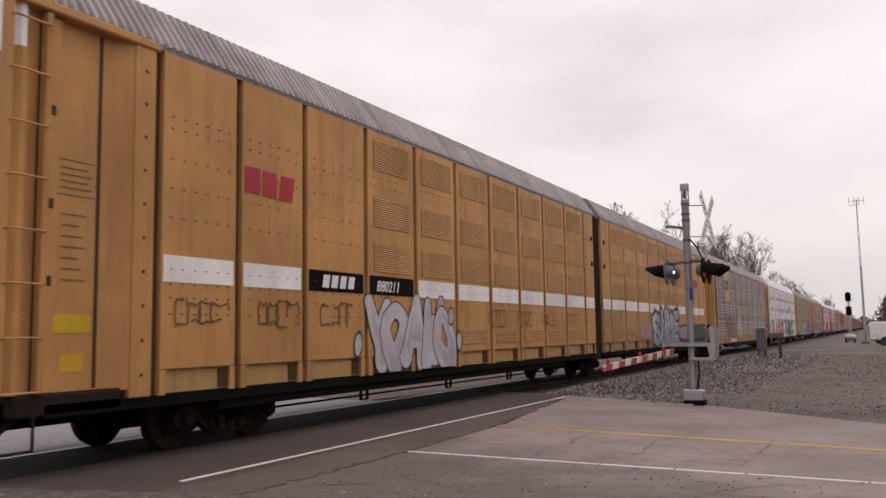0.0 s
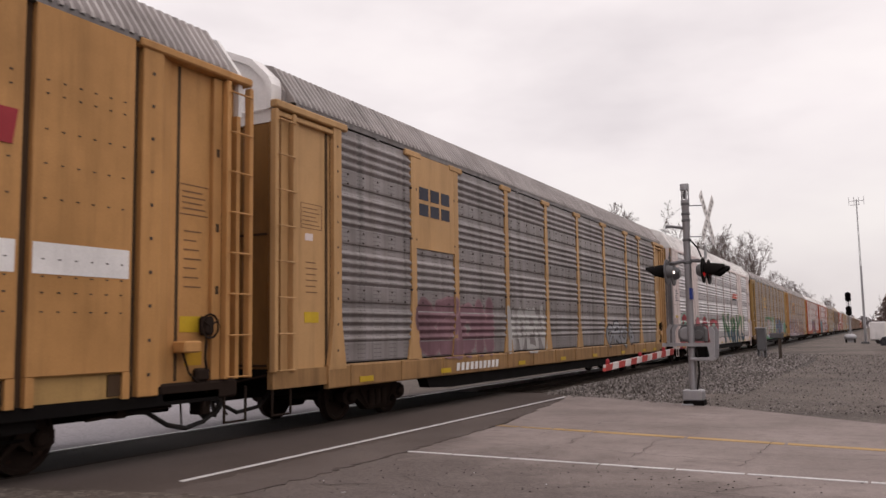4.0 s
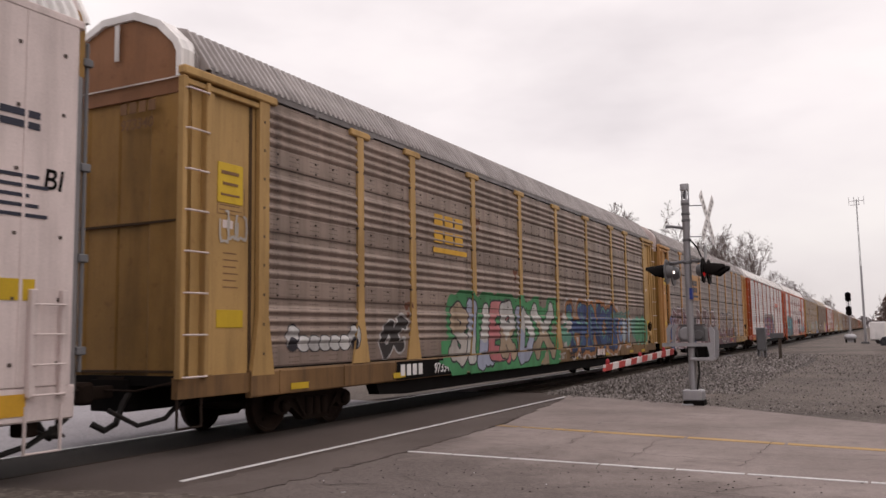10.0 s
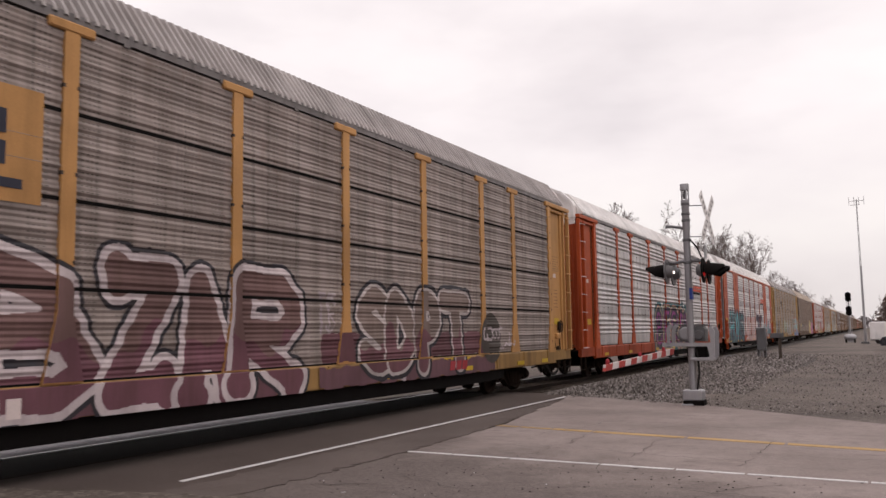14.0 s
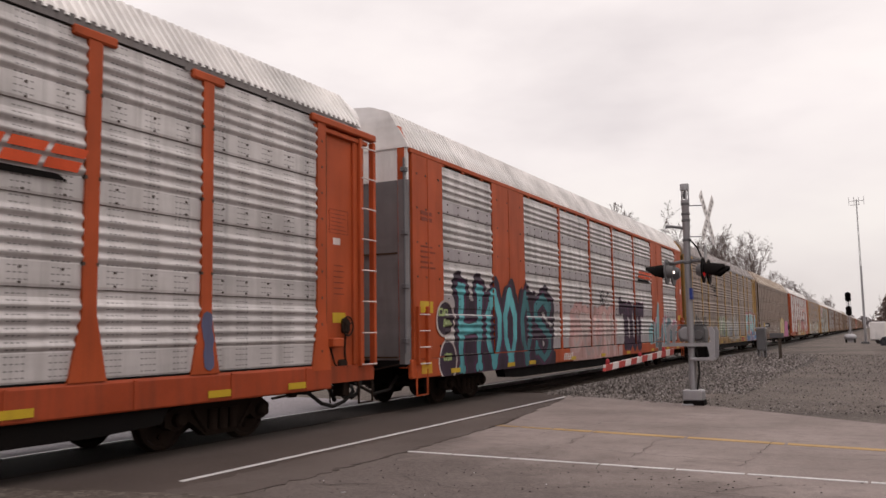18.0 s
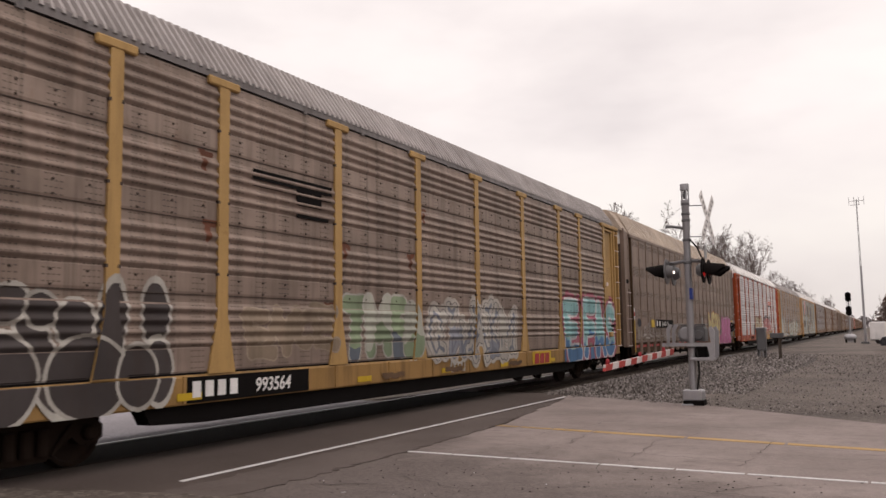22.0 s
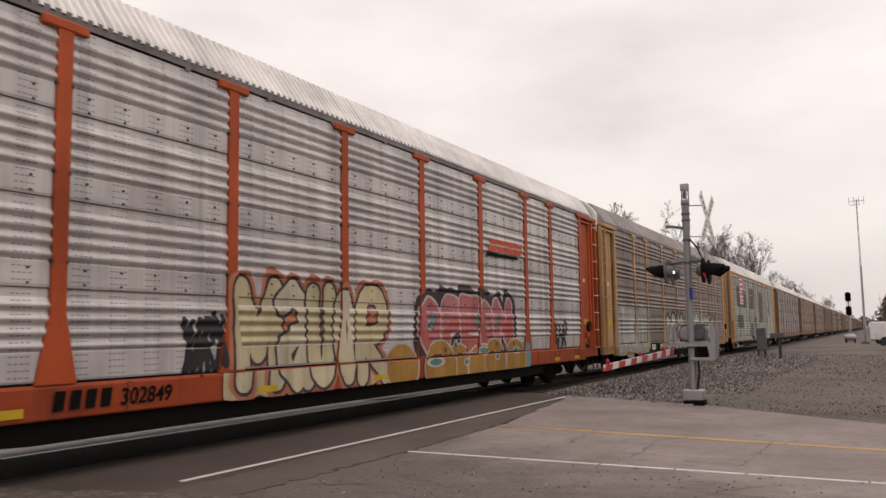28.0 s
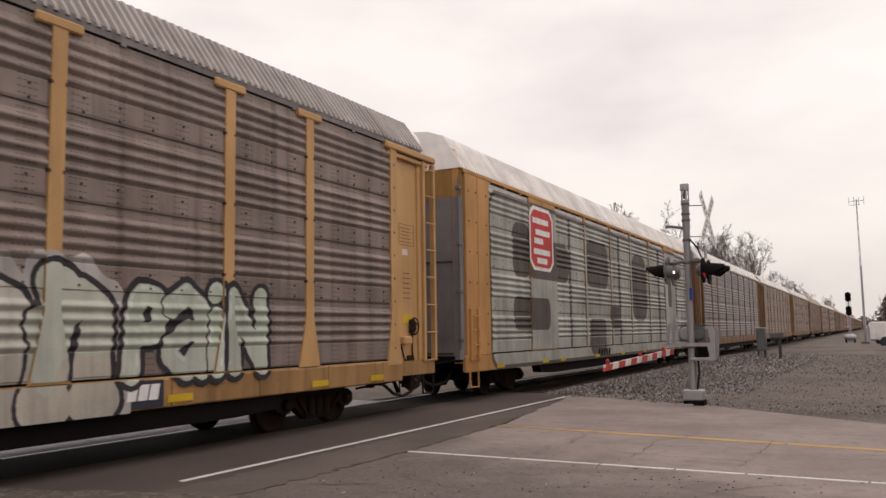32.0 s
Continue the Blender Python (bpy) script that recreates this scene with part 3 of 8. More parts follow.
def stones():
    """Loose ballast: small angular stones on the shoulder and the verge."""
    rnd = random.Random(11)
    s = Shape()
    slot = s.slot(STONE)
    base = [(1, 0, 0), (-1, 0, 0), (0, 1, 0), (0, -1, 0), (0, 0, 1), (0, 0, -0.4)]
    tris = [(0, 2, 4), (2, 1, 4), (1, 3, 4), (3, 0, 4), (2, 0, 5), (1, 2, 5), (3, 1, 5), (0, 3, 5)]
    for i in range(27000):
        u = rnd.random()
        y = 17.5 + 37 * u ** 1.5
        reach = 5.2 if y > 22 else 4.2
        x = TRACK_X + 1.7 + reach * rnd.random() ** 1.25
        if i % 4 == 0:
            x = rnd.uniform(-5.5, 3.5)
        north = 20.5 - 0.5 * (x + 7.9)
        if y < north + rnd.uniform(0.0, 0.5) or (x > -3.4 and y < 18.7 - 0.82 * (x + 3.4)):
            continue
        top = -0.03 if x > TRACK_X + 2.2 else -0.14 + max(0.0, (x - TRACK_X - 1.7)) * 0.1
        heap = 0.16 * math.exp(-((x + 6.2) / 1.5) ** 2) * min(1.0, (y - 20.3) / 2.0) + 0.22 * math.exp(-((x + 5.2) / 1.6) ** 2 - ((y - 42) / 7) ** 2)
        r = rnd.uniform(0.018, 0.05) * (1 if y < 32 else 1.4) * (rnd.uniform(0.35, 0.8) if i % 4 == 0 else 1)
        n = len(s.v)
        rot = Euler((rnd.uniform(0, 6), rnd.uniform(0, 6), rnd.uniform(0, 6))).to_matrix()
        for p in base:
            q = rot @ Vector([c * r * rnd.uniform(0.6, 1.2) for c in p])
            s.v.append((x + q.x, y + q.y, top + heap * rnd.uniform(0.3, 1.0) + q.z + r * 0.4))
        s.f += [tuple(n + k for k in f) for f in tris]
        s.m += [slot] * 8
    me = bpy.data.meshes.new("ballast_stones")
    me.from_pydata(s.v, [], s.f)
    me.materials.append(STONE_LOOSE)
    ob = new("ballast_stones", me)
    tagged(ob, "loose grey ballast stones along the track shoulder", "ballast", "", "stuff")
    # the earth under the heaps
    h = Shape()
    nx, ny = 14, 40
    for i in range(nx):
        for j in range(ny):
            quad = []
            for a, b in ((0, 0), (1, 0), (1, 1), (0, 1)):
                x, y = TRACK_X + 1.9 + (i + a) * 0.42, 20.9 + (j + b) * 0.95
                edge = min(1.0, (i + a) / 2, (nx - i - a) / 2, (j + b) / 2, (ny - j - b) / 2)
                z = -0.06 + edge * (0.02 + 0.13 * math.exp(-((x + 6.2) / 1.5) ** 2) * min(1.0, max(0, (y - 20.6)) / 2.0) + 0.20 * math.exp(-((x + 5.2) / 1.6) ** 2 - ((y - 42) / 7) ** 2))
                quad.append((x, y, z + 0.012 * noise.noise((x * 3, y * 3, 0))))
            if quad[0][1] > 20.5 - 0.5 * (quad[0][0] + 7.9) + 0.2:
                h.poly(quad, STONE_DARK)
    tagged(part("ballast_shoulder", h), "sloping shoulder of grey crushed stone", "ballast", "", "structure")


# ---- spray-paint lettering as strokes on the car sides ----
LETTERS = {"A": "00 26 40|12 32", "B": "00 06 35 33 03|33 41 30 00", "C": "45 26 04 02 20 41", "D": "00 06 25 43 42 20 00", "E": "46 06 00 40|03 33",
           "F": "06 46|06 00|03 33", "G": "45 26 04 02 20 41 43 23", "H": "00 06|40 46|03 43", "I": "20 26", "J": "46 41 20 01", "K": "00 06|46 03 40",
           "L": "06 00 40", "M": "00 06 22 46 40", "N": "00 06 40 46", "O": "20 02 04 26 44 42 20", "P": "00 06 36 45 44 33 03", "R": "00 06 36 45 44 33 03 40",
           "S": "45 26 05 04 42 41 20 01", "T": "06 46|26 20", "U": "06 01 20 41 46", "V": "06 20 46", "W": "06 10 24 30 46", "X": "06 40|00 46", "Y": "06 23 46|23 20", "Z": "06 46 00 40",
           "a": "05 26 45 40|43 23 02 01 20 42", "e": "03 43 44 26 04 02 20 41", "n": "00 06|04 26 45 40", "8": "13 04 05 26 45 44 33 13 02 01 20 41 42 33", "i": "20 24|26 26"}


STEP_Y, STEP_Z = 0.010, 0.015


def near_segments(field, ys, zs, pts, reach=0.75):
    """Lowers a distance field to the distance from a line through points."""
    for (ay, az), (by, bz) in zip(pts, pts[1:]):
        i0, i1 = np.searchsorted(ys, (min(ay, by) - reach, max(ay, by) + reach))
        j0, j1 = np.searchsorted(zs, (min(az, bz) - reach, max(az, bz) + reach))
        gy, gz = ys[None, i0:i1], zs[j0:j1, None]
        dy, dz = by - ay, bz - az
        t = np.clip(((gy - ay) * dy + (gz - az) * dz) / (dy * dy + dz * dz + 1e-9), 0, 1)
        field[j0:j1, i0:i1] = np.minimum(field[j0:j1, i0:i1], np.hypot(gy - ay - t * dy, gz - az - t * dz))


def stroke_field(word, y0, y1, z0, z1, seed, wobble, spikes=0.0):
    """Distance to the strokes of a word that fills a rectangle, on a grid: ys, zs, field."""
    rnd = random.Random(seed)
    ys, zs = np.arange(y0 - 0.5, y1 + 0.5, STEP_Y), np.arange(z0 - 0.45, z1 + 0.45, STEP_Z)
    field = np.full((len(zs), len(ys)), 9.0)
    n = len(word)
    cell = (y1 - y0) / n
    for i, ch in enumerate(word):
        if ch not in LETTERS:
            continue
        tilt, up, grow = rnd.uniform(-wobble, wobble), rnd.uniform(-wobble, wobble) * 0.25, 1 + rnd.uniform(-wobble, wobble) * 0.3
        for stroke in LETTERS[ch].split("|"):
            pts = []
            for p in stroke.split():
                a, b = int(p[0]) / 4, int(p[1]) / 6
                a, b = a + rnd.uniform(-wobble, wobble) * 0.14, b + rnd.uniform(-wobble, wobble) * 0.08
                pts.append((y0 + cell * (i + 0.5 + (a - 0.5) * 0.72 * grow + tilt * (b - 0.5) * 0.5), z0 + (z1 - z0) * (b + up * 0.5)))
            if spikes:
                # flared ends: short strokes that run off both ways at the ends of a letter's lines
                for (ey, ez), (iy, iz) in ((pts[0], pts[1]), (pts[-1], pts[-2])):
                    l = math.hypot(ey - iy, ez - iz) + 1e-6
                    uy, uz = (ey - iy) / l, (ez - iz) / l
                    for k in (-1, 1):
                        q = spikes * rnd.uniform(0.4, 1.0)
                        near_segments(field, ys, zs, [(ey, ez), (ey + q * (0.5 * uy - 0.9 * k * uz), ez + q * (0.5 * uz + 0.9 * k * uy))])
            if ch in "BCDGJOPRSU" and not spikes:
                for _ in range(2):
                    soft = [pts[0]]
                    for p, q in zip(pts, pts[1:]):
                        soft += [(p[0] * 0.75 + q[0] * 0.25, p[1] * 0.75 + q[1] * 0.25), (p[0] * 0.25 + q[0] * 0.75, p[1] * 0.25 + q[1] * 0.75)]
                    pts = soft + [pts[-1]]
            near_segments(field, ys, zs, pts)
    return ys, zs, field


def moved(mask, dy, dz):
    """A mask shifted by whole cells."""
    out = np.zeros_like(mask)
    h, w = mask.shape
    out[max(0, dz):h + min(0, dz), max(0, dy):w + min(0, dy)] = mask[max(0, -dz):h + min(0, -dz), max(0, -dy):w + min(0, -dy)]
    return out


def spray_mesh(s, ys, zs, codes, mats, side, lift=0.006):
    """Adds a quad to s for every run of cells with one code; side(y, z) gives the side's x and the end of the face that y is on."""
    dz = zs[1] - zs[0]
    for r in range(len(zs)):
        z = zs[r]
        if side.sill and 1.072 < z + dz / 2 < 1.105:
            continue
        row = codes[r]
        edges = np.flatnonzero(np.diff(row)) + 1
        starts, ends = np.concatenate(([0], edges)), np.concatenate((edges, [len(row)]))
        for a, b in zip(starts, ends):
            if row[a] == 0:
                continue
            y, y_end = ys[a], ys[b - 1] + (ys[1] - ys[0])
            while y < y_end - 1e-4:
                stop = min(side.end(y, z), y_end)
                if stop - y > 0.003:
                    mid = (y + stop) / 2
                    x0, x1 = side.x(mid, z) + lift, side.x(mid, z + dz) + lift
                    s.poly([(x0, y, z), (x0, stop, z), (x1, stop, z + dz), (x1, y, z + dz)], mats[row[a]])
                y = stop + 1e-5


def lay_pieces(car, side, ys, zs, codes, mats, owner, label, lift, name="graffiti", single="letter"):
    """One mesh for the ground coat (owner 0) and one for each letter or shape laid on it."""
    base = None
    for k in range(owner.max() + 1):
        mask = (owner == k) & (codes > 0)
        if not mask.any():
            continue
        rows, cols = np.flatnonzero(mask.any(axis=1)), np.flatnonzero(mask.any(axis=0))
        r0, r1, c0, c1 = max(0, rows[0] - 1), rows[-1] + 2, max(0, cols[0] - 1), cols[-1] + 2
        s = Shape()
        spray_mesh(s, ys[c0:c1], zs[r0:r1], np.where(mask, codes, 0)[r0:r1, c0:c1], mats, side, lift)
        if k == 0:
            base = part(name, s.quick(name), car, label)
        else:
            part(single, s.quick(single), base or car, label)


class Side:
    """The outer face of a car side: panels with a profile, and posts that stand proud."""

    def __init__(self, profile, posts, post_x, flare=0.0, half=0.085, lo=0.60, hi=5.3, sill=None):
        self.profile, self.posts, self.post_x, self.flare, self.half, self.lo, self.hi, self.sill = profile, sorted(posts), post_x, flare, half, lo, hi, sill

    def width(self, z):
        return self.half + max(0.0, min(1.9 - z, 0.85)) * self.flare

    def x(self, y, z):
        if self.sill and z < self.sill[0]:
            return self.sill[1]
        w = self.width(z)
        for p in self.posts:
            if abs(y - p) <= w:
                return self.post_x
        return self.profile(z)

    def end(self, y, z):
        if self.sill and z < self.sill[0]:
            return 1e9
        w = self.width(z)
        for p in self.posts:
            if y < p - w:
                return p - w
            if y < p + w:
                return p + w
        return 1e9


COATS = {}


def next_coat(car):
    """How far the next coat of spray paint on a car stands off its side."""
    COATS[car.name] = COATS.get(car.name, 0) + 1
    return 0.0045 + 0.0006 * COATS[car.name]


def graffiti(car, side, word, y0, y1, z0, z1, seed, fill, line, stroke=0.17, edge=0.06, fill2=None, cloud=None, wobble=0.8, halo=None, split=0.0, hollow=False,
             label="spray-painted graffiti lettering", spikes=0.0, drop=None, glint=None, core=None):
    """Letters in layers: a cloud behind, a drop shadow, a halo, an outline, two fills, a core line and bright glints along one edge."""
    cell = (y1 - y0) / len(word)
    stroke, edge = min(stroke, 0.165 * cell + 0.015), min(edge, 0.075 * cell + 0.02)
    ys, zs, d = stroke_field(word, y0 + stroke, y1 - stroke, z0 + stroke, z1 - stroke, seed, wobble, spikes)
    gy, gz = np.meshgrid(ys, zs)
    mats, codes = [None], np.zeros(d.shape, int)
    ragged = 0.05 * np.sin(gy * 9 + seed) * np.sin(gz * 13 + 2 * seed)
    swirl = np.sin(gy * 2.9 + 1.7 * np.sin(gz * 4.3 + seed)) * np.sin(gz * 5.1 + 1.3 * np.sin(gy * 3.7 - seed)) + 0.35 * np.sin(gy * 8.3 + 6 * gz)
    d = d + 0.016 * np.sin(gy * 11 + 3 * np.sin(gz * 7 + seed))

    def lay(mask, col):
        mats.append(spray(col))
        codes[mask] = len(mats) - 1

    if cloud:
        lay(d + ragged * 2 < stroke + edge + 0.16 + 0.11 * np.sin(gy * 3.1 + seed) + 0.04 * np.sin(gy * 13), cloud)
    if drop:
        lay(moved(d < stroke + edge, -7, -6) | moved(d < stroke + edge, -4, -3), drop)
    if halo:
        lay(d < stroke + edge * 2.0, halo)
    if line:
        lay((d < stroke + edge) & ((d > stroke) | (not hollow)), line)
    if fill:
        lay(d < stroke, fill)
    if fill2:
        mid = z0 + (z1 - z0) * (0.45 + split)
        lay((d < stroke) & (gz - 0.30 * swirl * (z1 - z0) / 1.6 + ragged < mid), fill2)
    if core:
        lay((d < stroke * 0.22) & (swirl > -0.5), core)
    if glint:
        lay((d < stroke * 0.92) & (d > stroke * 0.62) & (np.roll(d, 5, axis=0) < d) & (swirl > 0.05), glint)
    codes[(gz < side.lo) | (gz > side.hi)] = 0
    s = Shape()
    spray_mesh(s, ys, zs, codes, mats, side, next_coat(car))
    return part("graffiti", s.quick("graffiti"), car, label)


def piece(car, side, letters, z0, z1, seed, fills, line, stroke=0.2, edge=0.05, lower=None, level=0.4, cloud=None, cloud_w=0.18, halo=None, halo_w=0.07, swell=0.0,
          wobble=0.35, spikes=0.0, glint=None, core=None, label="spray-painted graffiti lettering"):
    """Overlapping letters (a character, its start, its end), each outlined on its own over those before it, on a common cloud and halo."""
    y0, y1 = min(l[1] for l in letters), max(l[2] for l in letters)
    ys, zs = np.arange(y0 - 0.6, y1 + 0.6, STEP_Y), np.arange(z0 - 0.5, z1 + 0.5, STEP_Z)
    gy, gz = np.meshgrid(ys, zs)
    fat = stroke * (1 + swell * np.clip((z0 + z1 - 2 * gz) / (z1 - z0), -1, 1)) + 0.012 * np.sin(gy * 7 + 3 * np.sin(gz * 5 + seed))
    waves = 0.16 * np.sin(gy * 4.1 + seed) + 0.09 * np.sin(gy * 9.7 - seed) + 0.10 * np.sin(gz * 6.3 + gy * 2)
    fields = []
    for i, (ch, a, b) in enumerate(letters):
        ly, lz, d = stroke_field(ch, a + stroke * 0.75, b - stroke * 0.75, z0 + stroke, z1 - stroke, seed + 7 * i, wobble, spikes)
        full = np.full(gy.shape, 9.0)
        j, k = int(round((ly[0] - ys[0]) / STEP_Y)), int(round((lz[0] - zs[0]) / STEP_Z))
        dj, dk = max(0, -j), max(0, -k)
        j, k = max(0, j), max(0, k)
        h, w = min(d.shape[0] - dk, full.shape[0] - k), min(d.shape[1] - dj, full.shape[1] - j)
        full[k:k + h, j:j + w] = d[dk:dk + h, dj:dj + w]
        fields.append(full - fat)
    every = np.minimum.reduce(fields)
    mats, codes, owner = [None], np.zeros(gy.shape, int), np.zeros(gy.shape, int)

    def lay(mask, col, who=0):
        mats.append(spray(col))
        codes[mask], owner[mask] = len(mats) - 1, who

    if cloud:
        lay(every < edge + cloud_w * (1 + 0.5 * np.sin(gy * 5.3 + seed) * np.sin(gz * 4.1) + 0.25 * np.sin(gy * 12)), cloud)
    if halo:
        lay(every < edge + halo_w, halo)
    for i, d in enumerate(fields):
        if line:
            lay(d < edge, line, i + 1)
        lay(d < 0, fills[i % len(fills)], i + 1)
        if lower:
            lay((d < 0) & (gz + waves < z0 + (z1 - z0) * level), lower[i % len(lower)], i + 1)
        if core:
            lay((d < -stroke * 0.72) & (waves > -0.12), core, i + 1)
        if glint:
            lay((d < -0.02) & (d > -stroke * 0.45) & (np.roll(d, 4, axis=0) < d) & (waves > -0.05), glint, i + 1)
    codes[(gz < side.lo) | (gz > side.hi)] = 0
    lay_pieces(car, side, ys, zs, codes, mats, owner, label, next_coat(car))


def bubbles(car, side, ovals, line, edge, label="sprayed bubble shapes"):
    """Leaning ovals of spray paint (centre y, centre z, half width, half height, lean, colour), each with an outline, later ones on top."""
    ys = np.arange(min(o[0] - o[2] for o in ovals) - 0.3, max(o[0] + o[2] for o in ovals) + 0.3, STEP_Y)
    zs = np.arange(min(o[1] - o[3] for o in ovals) - 0.2, max(o[1] + o[3] for o in ovals) + 0.2, STEP_Z)
    gy, gz = np.meshgrid(ys, zs)
    codes, owner, mats = np.zeros(gy.shape, int), np.zeros(gy.shape, int), [None]
    for i, (cy, cz, ry, rz, lean, col) in enumerate(ovals):
        u, v = gy - cy - lean * (gz - cz) + 0.012 * np.sin(gz * 9), gz - cz
        q = np.hypot(u / ry, v / rz)
        mats.append(spray(col))
        if line and edge:
            mats.append(spray(line))
            codes[(q - 1) * min(ry, rz) < edge] = len(mats) - 1
        owner[(q - 1) * min(ry, rz) < max(edge, 0)] = i + 1
        codes[q < 1] = len(mats) - (2 if line and edge else 1)
    codes[(gz < side.lo) | (gz > side.hi)] = 0
    lay_pieces(car, side, ys, zs, codes, mats, owner, label, next_coat(car), single="graffiti")


def shards(car, side, slabs, line, edge, label="sprayed angular shards with pale edges"):
    """Pointed leaning slabs of spray paint (foot y, foot z, width, height, lean, colour) with an outline, later ones on top."""
    ys = np.arange(min(q[0] for q in slabs) - 1.2, max(q[0] for q in slabs) + 1.6, STEP_Y)
    zs = np.arange(min(q[1] for q in slabs) - 0.2, max(q[1] + q[3] for q in slabs) + 0.2, STEP_Z)
    gy, gz = np.meshgrid(ys, zs)
    codes, owner, mats = np.zeros(gy.shape, int), np.zeros(gy.shape, int), [None]
    for i, (y, z, w, h, lean, col) in enumerate(slabs):
        v = (gz - z) / h
        mid = y + lean * v
        half = w / 2 * (1 + 0.35 * v) * np.clip((1.02 - v + 0.25 * (gy - mid) / w) / 0.26, 0, 1)
        d = np.maximum(np.abs(gy - mid) - half, np.maximum(z - gz, gz - z - h))
        mats += [spray(line), spray(col)]
        codes[d < edge], owner[d < edge] = len(mats) - 2, i + 1
        codes[(d < 0) & (half > edge)] = len(mats) - 1
    codes[(gz < side.lo) | (gz > side.hi)] = 0
    lay_pieces(car, side, ys, zs, codes, mats, owner, label, next_coat(car), single="graffiti")


def patches(car, side, shapes, label="sprayed patches of colour", over=False, name="graffiti"):
    """Round-cornered patches of spray paint: (y0, y1, z0, z1, corner, colour), later ones on top."""
    lo_y, hi_y, lo_z, hi_z = min(p[0] for p in shapes), max(p[1] for p in shapes), min(p[2] for p in shapes), max(p[3] for p in shapes)
    ys, zs = np.arange(lo_y, hi_y, 0.015), np.arange(lo_z, hi_z, 0.02)
    gy, gz = np.meshgrid(ys, zs)
    codes, owner, mats = np.zeros(gy.shape, int), np.zeros(gy.shape, int), [None]
    for i, (y0, y1, z0, z1, corner, col) in enumerate(shapes):
        mats.append(spray(col))
        q = corner * min(y1 - y0, z1 - z0) / 2
        wave = 0.02 * np.sin(gy * 7 + z0) + 0.015 * np.sin(gy * 17)
        dy, dz = np.maximum(np.abs(gy - (y0 + y1) / 2) - (y1 - y0) / 2 + q, 0), np.maximum(np.abs(gz - (z0 + z1) / 2 + wave) - (z1 - z0) / 2 + q, 0)
        inside = np.hypot(dy, dz) <= q + 1e-6
        codes[inside], owner[inside] = len(mats) - 1, i + 1
    codes[gz < side.lo] = 0
    lay_pieces(car, side, ys, zs, codes, mats, owner, label, next_coat(car) if over else 0.003, single=name)


def scrawl(car, side, y0, y1, z0, z1, seed, col, n=7, w=0.02, label="thin sprayed scrawl"):
    """A tag of thin looping lines."""
    rnd = random.Random(seed)
    ys, zs = np.arange(y0 - 0.1, y1 + 0.1, 0.012), np.arange(z0 - 0.1, z1 + 0.1, 0.012)
    gy, gz = np.meshgrid(ys, zs)
    d = np.full(gy.shape, 9.0)
    for i in range(n):
        cy, cz = y0 + (y1 - y0) * (i + 0.5) / n, (z0 + z1) / 2
        pts, a0, turn = [], rnd.uniform(0, 6), rnd.uniform(2.0, 6.5) * rnd.choice((-1, 1))
        ry, rz = (y1 - y0) / n * rnd.uniform(0.4, 0.85), (z1 - z0) * rnd.uniform(0.25, 0.5)
        for k in range(10):
            a = a0 + turn * k / 9
            pts.append((cy + ry * math.cos(a), cz + rz * math.sin(a) + (z1 - z0) * 0.1 * math.sin(3 * a)))
        near_segments(d, ys, zs, pts)
    codes = np.where((d < w) & (gz > side.lo), 1, 0)
    s = Shape()
    spray_mesh(s, ys, zs, codes, [None, spray(col)], side, next_coat(car))
    me = bpy.data.meshes.new("graffiti")
    me.from_pydata(s.v, [], s.f)
    for m in s.mats:
        me.materials.append(m)
    return part("graffiti", me, car, label)


def lettering(car, text, y0, height, z0, x, mat, label, slant=0.0, name="lettering"):
    """Stencilled characters on a side, reading towards +y."""
    cu = bpy.data.curves.new(name, "FONT")
    cu.body, cu.size, cu.extrude, cu.shear, cu.offset = text, height * 1.30, 0.002, max(slant, 0.15), height * 0.016
    cu.materials.append(mat)
    ob = new(name, cu)
    ob.parent = car
    ob.matrix_basis = pose(x, y0, z0, 90, 0, 90)
    return tagged(ob, label)


def blocks(car, name, bars, x, mat, label):
    """Plain bars (y0, y1, z0, z1, lean) on a side, standing in for a mark."""
    for y0, y1, z0, z1, lean in bars:
        part(name, Shape().prism([(y0, z0), (y1, z0), (y1 + lean, z1), (y0 + lean, z1)], "x", x, x + 0.006, mat), car, label)


# ---- the rack cars. In a car's space x points to the road side, y along the track away from the viewer ----
def arch(half, eave, crown):
    """Points of a roof's cross-section from the road-side eave over the crown."""
    h = crown - eave
    right = [(half, eave), (half - 0.03, eave + 0.09 * h), (half - 0.46, eave + 0.80 * h), (half - 0.90, eave + 0.95 * h), (0, crown)]
    return right + [(-x, z) for x, z in reversed(right[:-1])]


def roof_shape(length, half, eave, crown, mat, rib=0.152, depth=0.062):
    s = Shape()
    slot = s.slot(mat)
    prof = arch(half, eave, crown)
    k = len(prof)
    steps = int(length / rib) * 2
    lo, hi = 1 - depth / 1.5, 1.0
    for i in range(steps + 1):
        for j in (0, 1):
            y = -length / 2 + (i + (0.0 if j == 0 else 0.66)) * length / (steps + 0.66)
            g = hi if i % 2 == 0 else lo
            s.v += [(x * (1 + (g - 1)), y, eave + (z - eave) * (1 + (g - 1) * 1.2) - (0 if i % 2 == 0 else 0.008)) for x, z in prof]
    rows = len(s.v) // k
    for r in range(rows - 1):
        for i in range(k - 1):
            s.f.append((r * k + i, r * k + i + 1, (r + 1) * k + i + 1, (r + 1) * k + i))
            s.m.append(slot)
    s.f += [tuple(range(k)), tuple(range((rows - 1) * k, rows * k))]
    s.m += [slot, slot]
    return s


SHEET = 1.045


